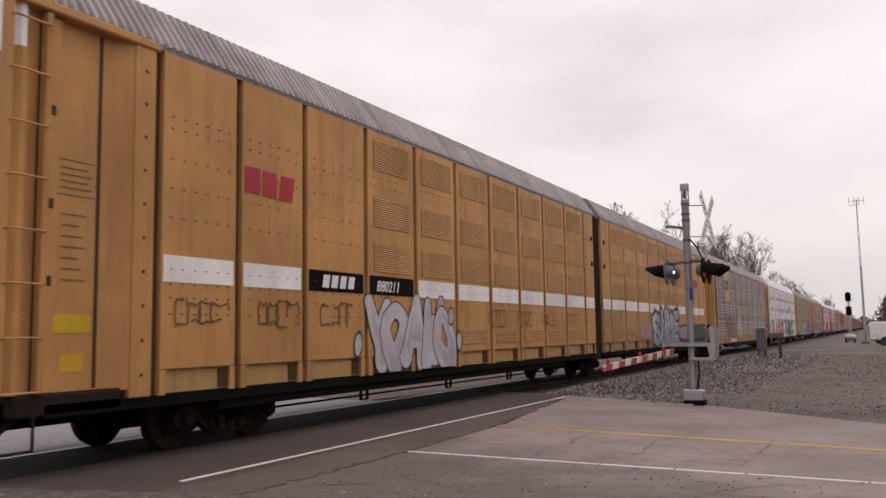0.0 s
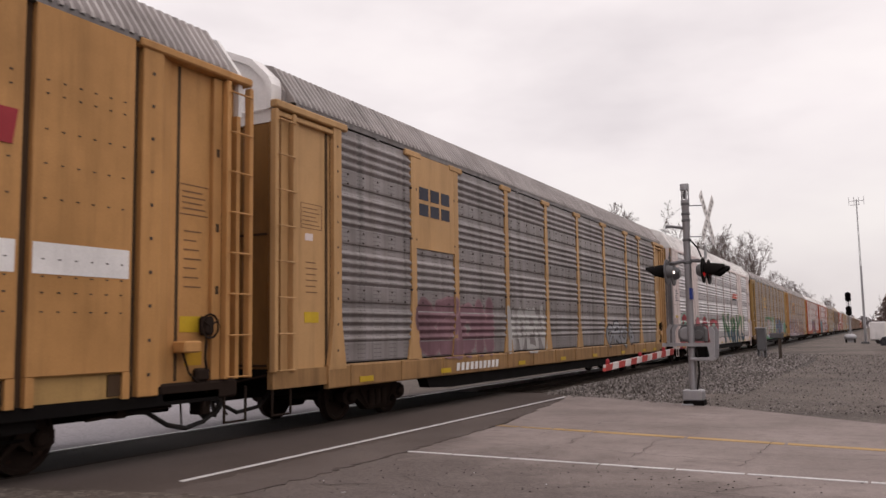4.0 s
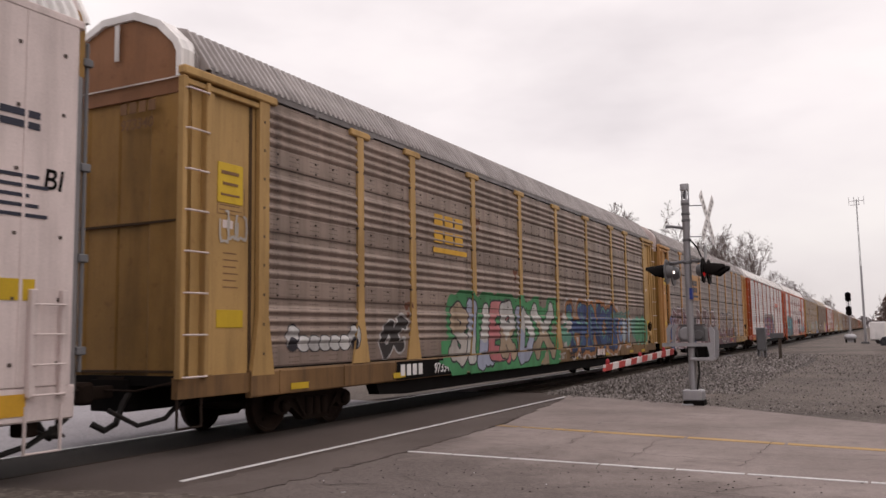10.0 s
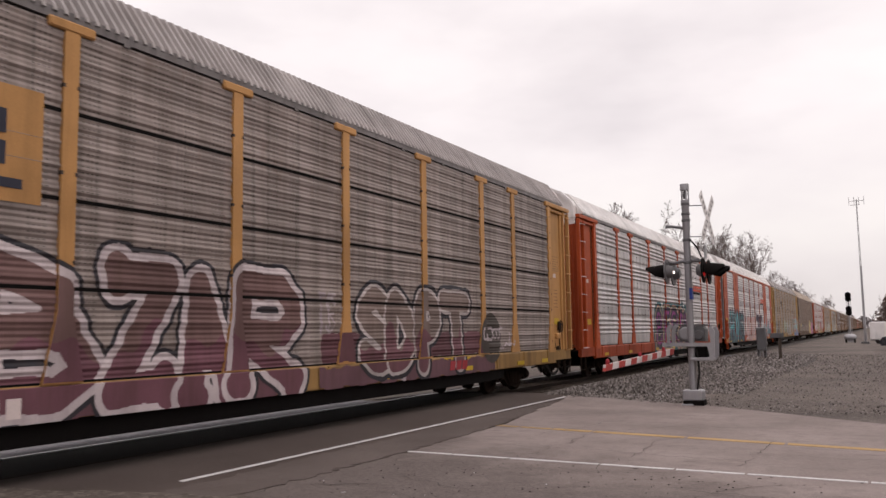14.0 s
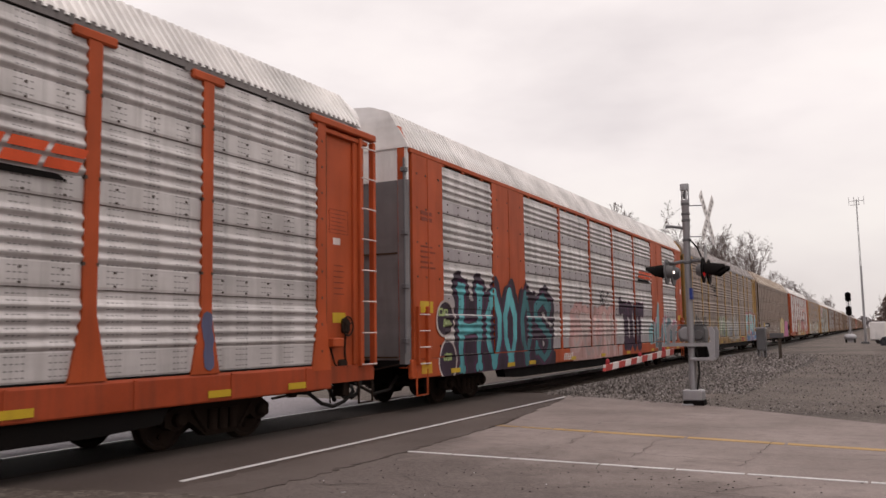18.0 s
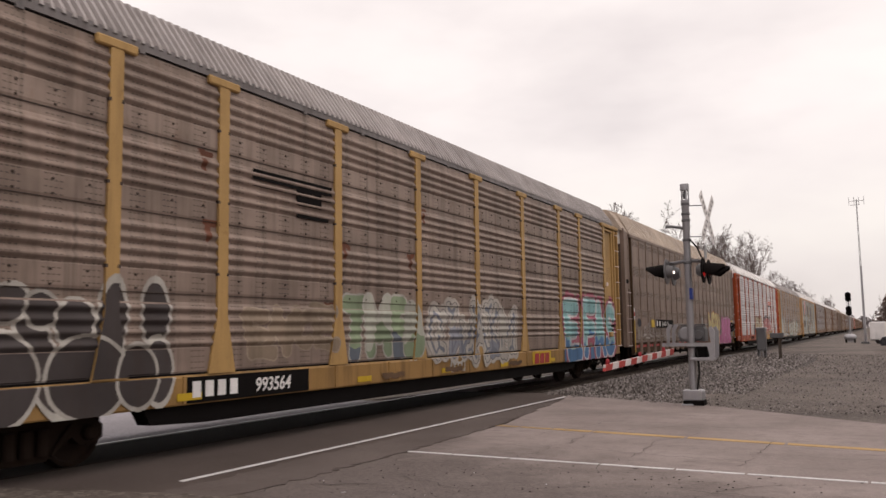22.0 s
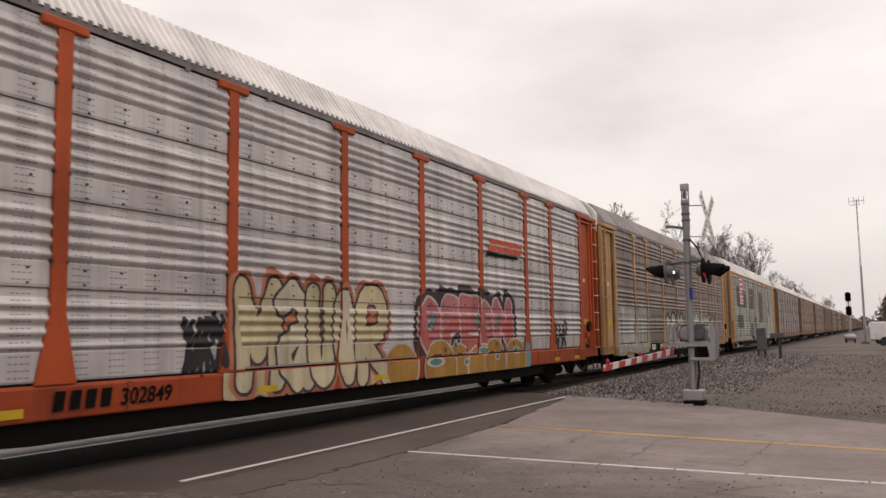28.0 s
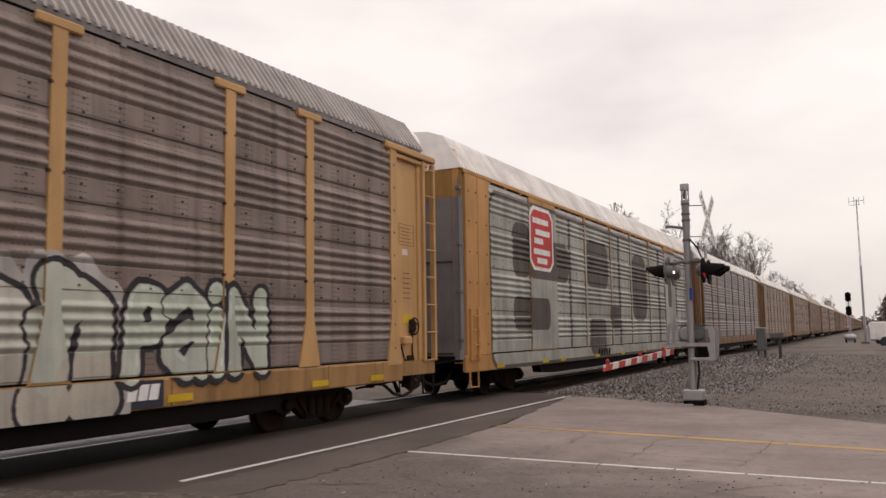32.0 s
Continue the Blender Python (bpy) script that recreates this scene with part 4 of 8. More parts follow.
def sheet_profile(top, base=1.470, count=4, fine=False):
    """x of a stack of corrugated sheets, each with four ridges over a flat bolted band."""
    def f(z):
        d = top - z
        if d < 0 or d > SHEET * count + 0.05:
            return base
        d = d % SHEET
        if fine:
            return base + 0.010 * (0.5 - 0.5 * math.cos(d / 0.0696 * 2 * math.pi)) + 0.020 * (0.5 - 0.5 * math.cos(d / 0.2612 * 2 * math.pi)) ** 3
        if 0.12 < d < 0.74:
            return base + 0.043 * (0.5 - 0.5 * math.cos((d - 0.12) / 0.155 * 2 * math.pi))
        return base + (0.012 if d >= 0.74 else 0.0)
    return f


def sheet_panel(width, top, bottom, mat, flat_mat, bolts=True, gap=0.004, fine=False):
    """A corrugated panel centred on y = 0, with bolts along its flat bands."""
    s = Shape()
    f = sheet_profile(top, fine=fine)
    zs, z = [], top
    while z > bottom:
        zs.append(z)
        d = (top - z) % SHEET
        z -= 0.0174 if fine else 0.0194 if 0.11 < d < 0.74 else 0.05
    zs.append(bottom)
    for a, b in zip(zs, zs[1:]):
        d = (top - (a + b) / 2) % SHEET
        s.poly([(f(a), -width / 2, a), (f(a), width / 2, a), (f(b), width / 2, b), (f(b), -width / 2, b)], flat_mat if d > 0.76 else mat)
    for k in range(1, 4):
        z = top - SHEET * k
        s.box(1.45, 1.489, -width / 2, width / 2, z - gap, z + gap, BLACK if gap > 0.01 else BOLT)
        if bolts:
            n = max(2, round(width / 0.55))
            for i in range(n):
                y = -width / 2 + width * (i + 0.5) / n
                for dz in (0.05, 0.22):
                    s.box(1.46, 1.500, y - 0.013, y + 0.013, z + dz - 0.013, z + dz + 0.013, BOLT)
    return s


def t_post(mat, top=5.36, foot=1.08, cap=True):
    s = Shape()
    s.prism([(-0.28, foot), (0.28, foot), (0.265, foot + 0.05), (0.105, 1.9), (0.105, top - 0.10), (-0.105, top - 0.10), (-0.105, 1.9), (-0.265, foot + 0.05)], "x", 1.45, 1.517, mat)
    if cap:
        s.box(1.45, 1.532, -0.33, 0.33, top - 0.13, top, mat, 0.02)
    for k in range(4):
        for q in (4,):
            z = 5.31 - SHEET * k - 0.12 - 0.155 * q
            if z > 1.95:
                for y in (-0.10, 0.10):
                    s.box(1.455, 1.523, y - 0.018, y + 0.018, z - 0.022, z + 0.022, BOLT)
    return s


WHEEL_R = 0.44


def wheelset_shape():
    s = Shape()
    s.lathe([(0.08, -0.9), (0.08, 0.9)], "x", (0, 0, 0), WHEEL, 10)
    for side in (-1, 1):
        prof = [(0.0, 0.735), (0.10, 0.735), (0.12, 0.715), (0.34, 0.70), (0.37, 0.66), (WHEEL_R + 0.025, 0.655), (WHEEL_R + 0.02, 0.685), (WHEEL_R, 0.70), (WHEEL_R - 0.008, 0.79), (0.385, 0.80), (0.36, 0.765), (0.13, 0.775), (0.10, 0.83), (0.0, 0.83)]
        s.lathe([(r, side * a) for r, a in prof], "x", (0, 0, 0), WHEEL, 28)
        for k in range(3):
            a = k * 2.1
            s.box(side * 0.80 - 0.012, side * 0.80 + 0.012, 0.25 * math.cos(a) - 0.03, 0.25 * math.cos(a) + 0.03, 0.25 * math.sin(a) - 0.03, 0.25 * math.sin(a) + 0.03, GEAR)
    return s


def side_frame_shape():
    s = Shape()
    out = [(-1.12, 0.36), (-0.98, 0.30), (-0.78, 0.30), (-0.66, 0.40), (-0.42, 0.24), (-0.30, 0.16), (0.30, 0.16), (0.42, 0.24), (0.66, 0.40), (0.78, 0.30), (0.98, 0.30), (1.12, 0.36),
           (1.12, 0.52), (0.98, 0.60), (0.70, 0.62), (0.36, 0.74), (-0.36, 0.74), (-0.70, 0.62), (-0.98, 0.60), (-1.12, 0.52)]
    s.prism(out, "x", 0.90, 1.06, GEAR)
    for y in (-0.22, 0.0, 0.22):
        s.lathe([(0.0, 0), (0.075, 0), (0.075, 0.30), (0.0, 0.30)], "z", (1.09, y, 0.24), GEAR, 10)
    for y in (-0.89, 0.89):
        s.lathe([(0.0, 1.16), (0.07, 1.16), (0.10, 1.13), (0.10, 1.0)], "x", (0, y, WHEEL_R), GEAR, 12)
    s.tube([(1.10, -0.62, 0.56), (1.12, -0.33, 0.22)], 0.022, GEAR, 6)
    s.tube([(1.10, 0.62, 0.56), (1.12, 0.33, 0.22)], 0.022, GEAR, 6)
    return s


WHEELS = []


def truck(car, y, rolling):
    b = Shape()
    b.box(-0.98, 0.98, -0.20, 0.20, 0.34, 0.66, GEAR, 0.03)
    b.lathe([(0.0, 0.66), (0.24, 0.66), (0.24, 0.74), (0.0, 0.74)], "z", (0, 0, 0), GEAR, 16)
    t = part("truck", kept(("truck",), lambda: b), car, at=pose(0, y, 0))
    part("side_frame", kept(("side_frame",), side_frame_shape), t)
    part("side_frame", kept(("side_frame",), side_frame_shape), t, at=pose(0, 0, 0, 0, 0, 180))
    for dy in (-0.89, 0.89):
        w = part("wheelset", kept(("wheelset",), wheelset_shape, True), t, at=pose(0, dy, WHEEL_R))
        if rolling:
            WHEELS.append((w, dy))


def underframe(car, length, mat=BLACK, deep=0.44):
    s = Shape()
    h = length / 2
    s.box(-0.36, 0.36, -h + 0.2, h - 0.2, 0.55, 1.0, mat)
    s.box(-1.40, 1.40, -h + 0.25, h - 0.25, 0.92, 1.06, mat)
    n = 9
    for i in range(n):
        y = -h + length * (i + 0.5) / n
        s.prism([(-1.42, 1.0), (-0.36, 0.60), (0.36, 0.60), (1.42, 1.0)], "y", y - 0.06, y + 0.06, mat)
    s.box(-1.1, 1.1, -3.4, 3.4, deep + 0.06, 0.75, mat, 0.05)
    part("underframe", s, car)
    r = Shape()
    r.tube([(1.15, -h * 0.55, 0.53), (1.15, -2.0, 0.50), (1.15, h * 0.5, 0.50)], 0.018, mat, 6)
    for y in (-h * 0.52, -h * 0.2, h * 0.25):
        r.tube([(1.15, y, 0.9), (1.15, y, 0.42), (1.15, y + 0.16, 0.42), (1.15, y + 0.16, 0.9)], 0.02, mat, 6)
    part("brake_rigging", r, car)
    v = Shape()
    v.lathe([(0.0, -0.55), (0.13, -0.52), (0.16, -0.42), (0.16, 0.42), (0.13, 0.52), (0.0, 0.55)], "y", (1.0, 3.6, 0.62), mat, 14)
    part("air_reservoir", v, car)


def coupler(car, y, way):
    s = Shape()
    s.box(-0.09, 0.09, min(y, y + way * 0.55), max(y, y + way * 0.55), 0.74, 0.92, GEAR, 0.02)
    s.box(-0.16, 0.16, min(y + way * 0.42, y + way * 0.66), max(y + way * 0.42, y + way * 0.66), 0.68, 0.99, GEAR, 0.04)
    s.box(-0.24, 0.24, min(y - way * 0.1, y + way * 0.04), max(y - way * 0.1, y + way * 0.04), 0.62, 1.04, GEAR)
    s.tube([(-1.2, y + way * 0.12, 0.98), (-0.7, y + way * 0.2, 0.86), (0.7, y + way * 0.2, 0.86), (1.3, y + way * 0.12, 0.98)], 0.018, GEAR, 6)
    part("coupler", s, car)
    h = Shape()
    h.tube([(0.34, y, 0.80), (0.42, y + way * 0.18, 0.66), (0.46, y + way * 0.32, 0.42), (0.40, y + way * 0.46, 0.34), (0.28, y + way * 0.58, 0.44)], 0.045, HOSE, 8)
    h.tube([(0.9, y - way * 0.5, 0.72), (0.95, y - way * 0.1, 0.47), (0.8, y + way * 0.25, 0.40), (0.5, y + way * 0.5, 0.62)], 0.034, HOSE, 8)
    part("air_hose", h, car)
    if way < 0:
        return
    loop = Shape()
    loop.tube([(1.22, y - 1.95, 0.66), (1.25, y - 1.55, 0.62), (1.27, y - 1.2, 0.42), (1.27, y - 0.85, 0.34), (1.26, y - 0.5, 0.40), (1.2, y - 0.1, 0.55), (0.9, y + 0.3, 0.62), (0.5, y + 0.5, 0.58)], 0.034, HOSE, 8)
    part("trainline_hose", loop, car, "black rubber hose in a sagging loop")
    part("hose_pipe", Shape().tube([(1.24, y - 2.5, 0.60), (1.24, y - 1.1, 0.66)], 0.022, GEAR, 6), car)
    part("hose_bracket", Shape().box(1.16, 1.28, y - 2.05, y - 1.9, 0.58, 0.78, GEAR, 0.01), car)
    part("hose_bracket", Shape().box(1.10, 1.34, y - 0.62, y - 0.42, 0.50, 0.80, GEAR, 0.02), car)
    part("hose_hook", Shape().tube([(1.36, y - 0.2, 0.80), (1.37, y - 0.18, 0.52), (1.30, y - 0.05, 0.46)], 0.018, GEAR, 6), car)
    part("hose_hanger", Shape().tube([(1.26, y - 0.95, 0.74), (1.26, y - 0.92, 0.40)], 0.014, GEAR, 5), car)


def ladder(car, y, z0, z1, rungs, mat, x=1.515, width=0.46, side=1):
    s = Shape()
    for dy in (-width / 2, width / 2):
        s.box(x - 0.10, x + 0.015, dy - 0.045, dy + 0.045, z0, z1, mat, 0.012)
    l = part("ladder", s, car, at=pose(0, y, 0, 0, 0, 0 if side > 0 else 180))
    bar = mat if mat in (YELLOW, PEACH, FARCOAT) else PINKWHITE
    rung = kept(("rung", width, bar.name), lambda: Shape().tube([(0, -width / 2, 0), (0.05, -width / 2 + 0.03, 0), (0.05, width / 2 - 0.03, 0), (0, width / 2, 0)], 0.014, bar, 6))
    for i in range(rungs):
        part("rung", rung, l, at=pose(x, 0, z0 + 0.03 + (z1 - z0 - 0.2) * i / (rungs - 1)))


def step_iron(car, y, mat, drop=0.36, x=1.44):
    s = Shape()
    s.tube([(x, y - 0.23, 0.86), (x, y - 0.23, drop), (x, y + 0.23, drop), (x, y + 0.23, 0.86)], 0.022, mat, 6)
    part("sill_step", s, car)


def end_wall(car, y, way, mat, top_mat, half=1.40, eave=5.30, crown=6.12, split=5.08):
    """The end doors: a lower leaf and the pale upper part under the roof's arch."""
    s = Shape()
    a, b = min(y, y - way * 0.08), max(y, y - way * 0.08)
    o = y + way * 0.03
    e = -way
    ring = [(-half, 0), (-half + 0.05, -0.03), (-0.66, -0.03), (-0.62, 0), (-0.03, 0), (0.0, 0.03), (0.03, 0), (0.62, 0), (0.66, -0.03), (half - 0.22, -0.03), (half - 0.18, -0.07), (half - 0.06, -0.07), (half, 0), (half, 0.08), (-half, 0.08)]
    s.prism([(px, y + e * (py + 0.03)) for px, py in ring], "z", 0.98, split, mat)
    for z in (3.22, 1.10):
        lo, hi = sorted((y - e * 0.012, y + e * 0.06))
        s.box(-half + 0.03, half - 0.24, lo, hi, z, z + 0.035, SLOT)
    part("end_door", s, car)
    if top_mat is None:
        return
    u = Shape()
    prof = [p for p in arch(half, eave, crown)]
    u.prism([(half, split)] + prof + [(-half, split)], "y", a, b, top_mat)
    part("end_gable", u, car)


def end_hood(car, way, rim, gable, door, roof):
    """The raised hood over a rack car's end: a flanged rim round the gable and a skirt back to the roof."""
    half = [(1.28, 5.30), (1.28, 5.70), (1.20, 5.86), (0.86, 6.18), (0.34, 6.40)]
    ring = half + [(-x, z) for x, z in reversed(half)]
    inner = [(x * 0.92, 5.30 + (z - 5.30) * 0.90) for x, z in ring]
    y = way * 13.66
    s = Shape()
    slot = s.slot(rim)
    k = len(ring)
    for pts, py in ((ring, y - way * 0.30), (ring, y), (inner, y), (inner, y - way * 0.06)):
        s.v += [(x, py, z) for x, z in pts]
    for row in range(3):
        for i in range(k):
            j = (i + 1) % k
            s.f.append((row * k + i, row * k + j, row * k + k + j, row * k + k + i))
            s.m.append(slot)
    s.box(-0.04, 0.04, min(y, y + way * 0.02), max(y, y + way * 0.02), 5.70, 6.25, rim)
    part("end_hood", s, car)
    g = Shape()
    a, b = sorted((y - way * 0.05, y - way * 0.10))
    g.prism(inner, "y", a, b, gable)
    g.prism([(1.30, 5.08), (1.30, 5.30), (-1.30, 5.30), (-1.30, 5.08)], "y", a, b, gable)
    part("end_gable", g, car)
    k = Shape()
    a, b = sorted((way * 12.95, way * 13.40))
    k.prism([(1.34, 5.30), (1.34, 5.62), (1.16, 5.90), (0.8, 6.10), (-0.8, 6.10), (-1.16, 5.90), (-1.34, 5.62), (-1.34, 5.30)], "y", a, b, roof)
    a, b = sorted((way * 13.0, way * 13.20))
    k.prism([(1.46, 5.40)] + arch(1.46, 5.46, 6.20) + [(-1.46, 5.40)], "y", a, b, roof)
    part("hood_skirt", k, car)


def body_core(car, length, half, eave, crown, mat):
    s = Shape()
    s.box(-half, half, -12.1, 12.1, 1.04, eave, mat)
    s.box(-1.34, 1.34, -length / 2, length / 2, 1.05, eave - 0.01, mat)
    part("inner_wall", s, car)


POSTS_S = (-9.33, -7.35, -4.40, -1.45, 1.45, 4.40, 7.35, 9.33)
LEN = 27.75


def both_sides(name, mesh, car, ys, label="", far=True):
    for y in ys:
        part(name, mesh, car, label, pose(0, y, 0))
        if far:
            part(name, mesh, car, label, pose(0, -y, 0, 0, 0, 180))


def rack_car_t(name, label, coat, steel, flat, roof, gable, rolling=True, far_detail=True, door=None, strip=STRIP, gap=0.004, sill=None):
    """A rack car with T-shaped posts between corrugated panels."""
    car = tagged(new(name), label, "rail car", "train of rack cars")
    h = LEN / 2
    key = (coat.name, steel.name, flat.name)
    underframe(car, LEN)
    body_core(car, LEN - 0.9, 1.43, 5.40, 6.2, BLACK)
    part("roof", kept(("roof", roof.name, "t"), lambda: roof_shape(LEN - 1.05, 1.52, 5.43, 6.28, roof)), car)
    sill = sill or coat
    part("side_sill", kept(("side_sill", sill.name), lambda: sill_shape(sill)), car)
    part("side_sill", kept(("side_sill", sill.name), lambda: sill_shape(sill)), car, at=pose(0, 0, 0, 0, 0, 180))
    st = kept(("eave_strip", strip.name), lambda: eave_shape(strip))
    part("eave_strip", st, car)
    part("eave_strip", st, car, at=pose(0, 0, 0, 0, 0, 180))
    cuts = [-12.08] + list(POSTS_S) + [12.08]
    for a, b in zip(cuts, cuts[1:]):
        w = round(b - a - 0.19, 2)
        me = kept(("side_panel", w, gap) + key, lambda: sheet_panel(w, 5.31, 1.10, steel, flat, gap < 0.01, gap, gap > 0.01))
        both_sides("side_panel", me, car, [(a + b) / 2], far=far_detail)
    both_sides("post", kept(("post", coat.name), lambda: t_post(coat)), car, POSTS_S, far=far_detail)
    both_sides("end_post", kept(("end_post", coat.name), lambda: end_post_shape(coat)), car, (-12.1, 12.1), far=far_detail)
    for way in (-1, 1):
        b = kept(("end_bay", coat.name, way), lambda: end_bay_shape(coat, way))
        part("end_bay", b, car)
        if far_detail:
            part("end_bay", b, car, at=pose(0, 0, 0, 0, 0, 180))
        ladder(car, way * (h - 0.30), 1.02, 5.22, 8, coat)
        step_iron(car, way * (h - 0.30), GEAR)
        # orange and yellow ends take the coat darkened for shade
        door = door or (DOOR_ORANGE if coat is ORANGE else DOOR_YELLOW if coat in (YELLOW, PEACH) else coat)
        end_wall(car, way * (h - 0.28), way, door, None)
        end_hood(car, way, ROOF_PALE if gable is RUST_BROWN else gable, gable, door or coat, roof)
        truck(car, way * 10.15, rolling)
        coupler(car, way * (h - 0.25), way)
    if rolling:
        reflectors(car, (-11.2, -8.0, -3.6, -0.3, 2.9, 6.4, 9.6, 11.4), 0.74, 1.5265)
        brake_gear(car, 12.75, coat)
    return car


def brake_gear(car, y, mat):
    """The hand brake on the rear corner: a box, a wheel and its chain guard."""
    s = Shape()
    s.box(1.36, 1.60, y - 0.42, y - 0.10, 1.38, 1.54, mat, 0.02)
    s.box(1.36, 1.50, y + 0.06, y + 0.26, 1.62, 1.88, GEAR, 0.03)
    s.tube([(1.50 + 0.0 * k, y + 0.16 + 0.17 * math.cos(k * 0.524), 1.74 + 0.17 * math.sin(k * 0.524)) for k in range(13)], 0.016, GEAR, 5)
    for k in range(3):
        s.tube([(1.50, y + 0.16, 1.74), (1.50, y + 0.16 + 0.17 * math.cos(k * 2.094 + 0.5), 1.74 + 0.17 * math.sin(k * 2.094 + 0.5))], 0.012, GEAR, 5)
    s.tube([(1.46, y + 0.14, 1.64), (1.47, y + 0.10, 1.30), (1.45, y + 0.17, 1.05), (1.44, y + 0.12, 0.62)], 0.018, GEAR, 6)
    s.tube([(1.44, y - 0.30, 1.38), (1.46, y - 0.20, 1.10), (1.44, y + 0.02, 0.95)], 0.016, GEAR, 6)
    s.box(1.36, 1.47, y - 0.05, y + 0.22, 0.98, 1.16, GEAR, 0.03)
    part("hand_brake", s, car)


def reflectors(car, ys, z0, x, mat=SIGNYELLOW):
    me = kept(("reflector", round(z0, 2), round(x, 3)), lambda: Shape().box(x, x + 0.006, -0.23, 0.23, z0, z0 + 0.10, mat))
    for y in ys:
        part("reflector", me, car, "yellow reflector strip", pose(0, y, 0))


def sill_shape(mat):
    s = Shape()
    h = LEN / 2
    s.prism([(1.40, 0.68), (1.50, 0.68), (1.512, 0.70), (1.512, 1.04), (1.49, 1.08), (1.40, 1.08)], "y", -h + 1.5, h - 1.5, mat)
    s.prism([(1.36, 0.76), (1.47, 0.76), (1.47, 1.05), (1.36, 1.05)], "y", -h + 0.05, h - 0.05, mat)
    for i in range(14):
        y = -h + 2.2 + i * (LEN - 4.4) / 13
        s.box(1.50, 1.525, y - 0.03, y + 0.03, 0.70, 1.06, mat)
    s.prism([(-8.75, 0.70), (-8.6, 0.46), (-7.6, 0.41), (7.6, 0.41), (8.6, 0.46), (8.75, 0.70)], "x", 1.20, 1.44, BLACK)
    s.box(1.40, 1.486, -11.95, 11.95, 1.072, 1.108, BLACK)
    return s


def eave_shape(mat):
    s = Shape()
    h = LEN / 2
    s.box(1.44, 1.494, -h + 0.6, h - 0.6, 5.338, 5.475, mat)
    for i in range(15):
        y = -h + 1.4 + i * (LEN - 2.8) / 14
        s.box(1.44, 1.500, y - 0.05, y + 0.05, 5.30, 5.36, mat)
    return s


def end_post_shape(mat):
    s = Shape()
    s.prism([(-0.27, 1.0), (0.27, 1.0), (0.25, 1.08), (0.12, 1.9), (0.12, 5.3), (-0.12, 5.3), (-0.12, 1.9), (-0.25, 1.08)], "x", 1.44, 1.518, mat)
    for i in range(9):
        s.box(1.495, 1.525, -0.015, 0.015, 1.3 + i * 0.45, 1.34 + i * 0.45, BOLT)
    return s


def end_bay_shape(mat, way):
    """Plain recessed bay between the last post and the ladder, under a header beam."""
    s = Shape()
    faint = MARK_RUST if mat is ORANGE else MARK_FADED
    a, b = sorted((way * 12.2, way * (LEN / 2 - 0.30)))
    s.box(1.36, 1.42, a, b, 1.05, 5.30, mat)
    c, d = sorted((way * 11.8, way * (LEN / 2 - 0.02)))
    s.box(1.40, 1.545, c, d, 5.24, 5.37, mat, 0.02)
    s.box(1.40, 1.50, c + 0.1, d - 0.25, 5.12, 5.20, mat, 0.01)
    e, f = sorted((way * 12.30, way * 12.36))
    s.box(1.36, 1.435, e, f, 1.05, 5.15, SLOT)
    e, f = sorted((way * 13.16, way * 13.30))
    s.box(1.36, 1.47, e, f, 1.05, 5.15, mat, 0.015)
    if way > 0:
        # black strip that paints the shaded gap between bay and ladder
        s.box(1.40, 1.426, 13.31, 13.43, 1.0, 5.2, BLACK)
    g, i = sorted((way * 12.45, way * 13.05))
    s.box(1.42, 1.4235, g + 0.12, g + 0.34, 3.18, 3.30, PINKWHITE)
    for z in (3.38, 3.80):
        s.box(1.42, 1.423, g, i, z, z + 0.012, faint)
    for y in (g, i - 0.012):
        s.box(1.42, 1.423, y, y + 0.012, 3.39, 3.80, faint)
    for k in range(5):
        s.box(1.42, 1.423, g + 0.05, i - 0.07 - 0.05 * (k % 3), 3.44 + 0.07 * k, 3.455 + 0.07 * k, faint)
    for k in range(6):
        s.box(1.42, 1.423, g + 0.14, i - 0.14 - 0.04 * (k % 2), 2.30 + 0.10 * k, 2.32 + 0.10 * k, faint)
    s.box(1.42, 1.426, g + 0.1, i - 0.1, 1.80, 1.98, SIGNYELLOW)
    return s


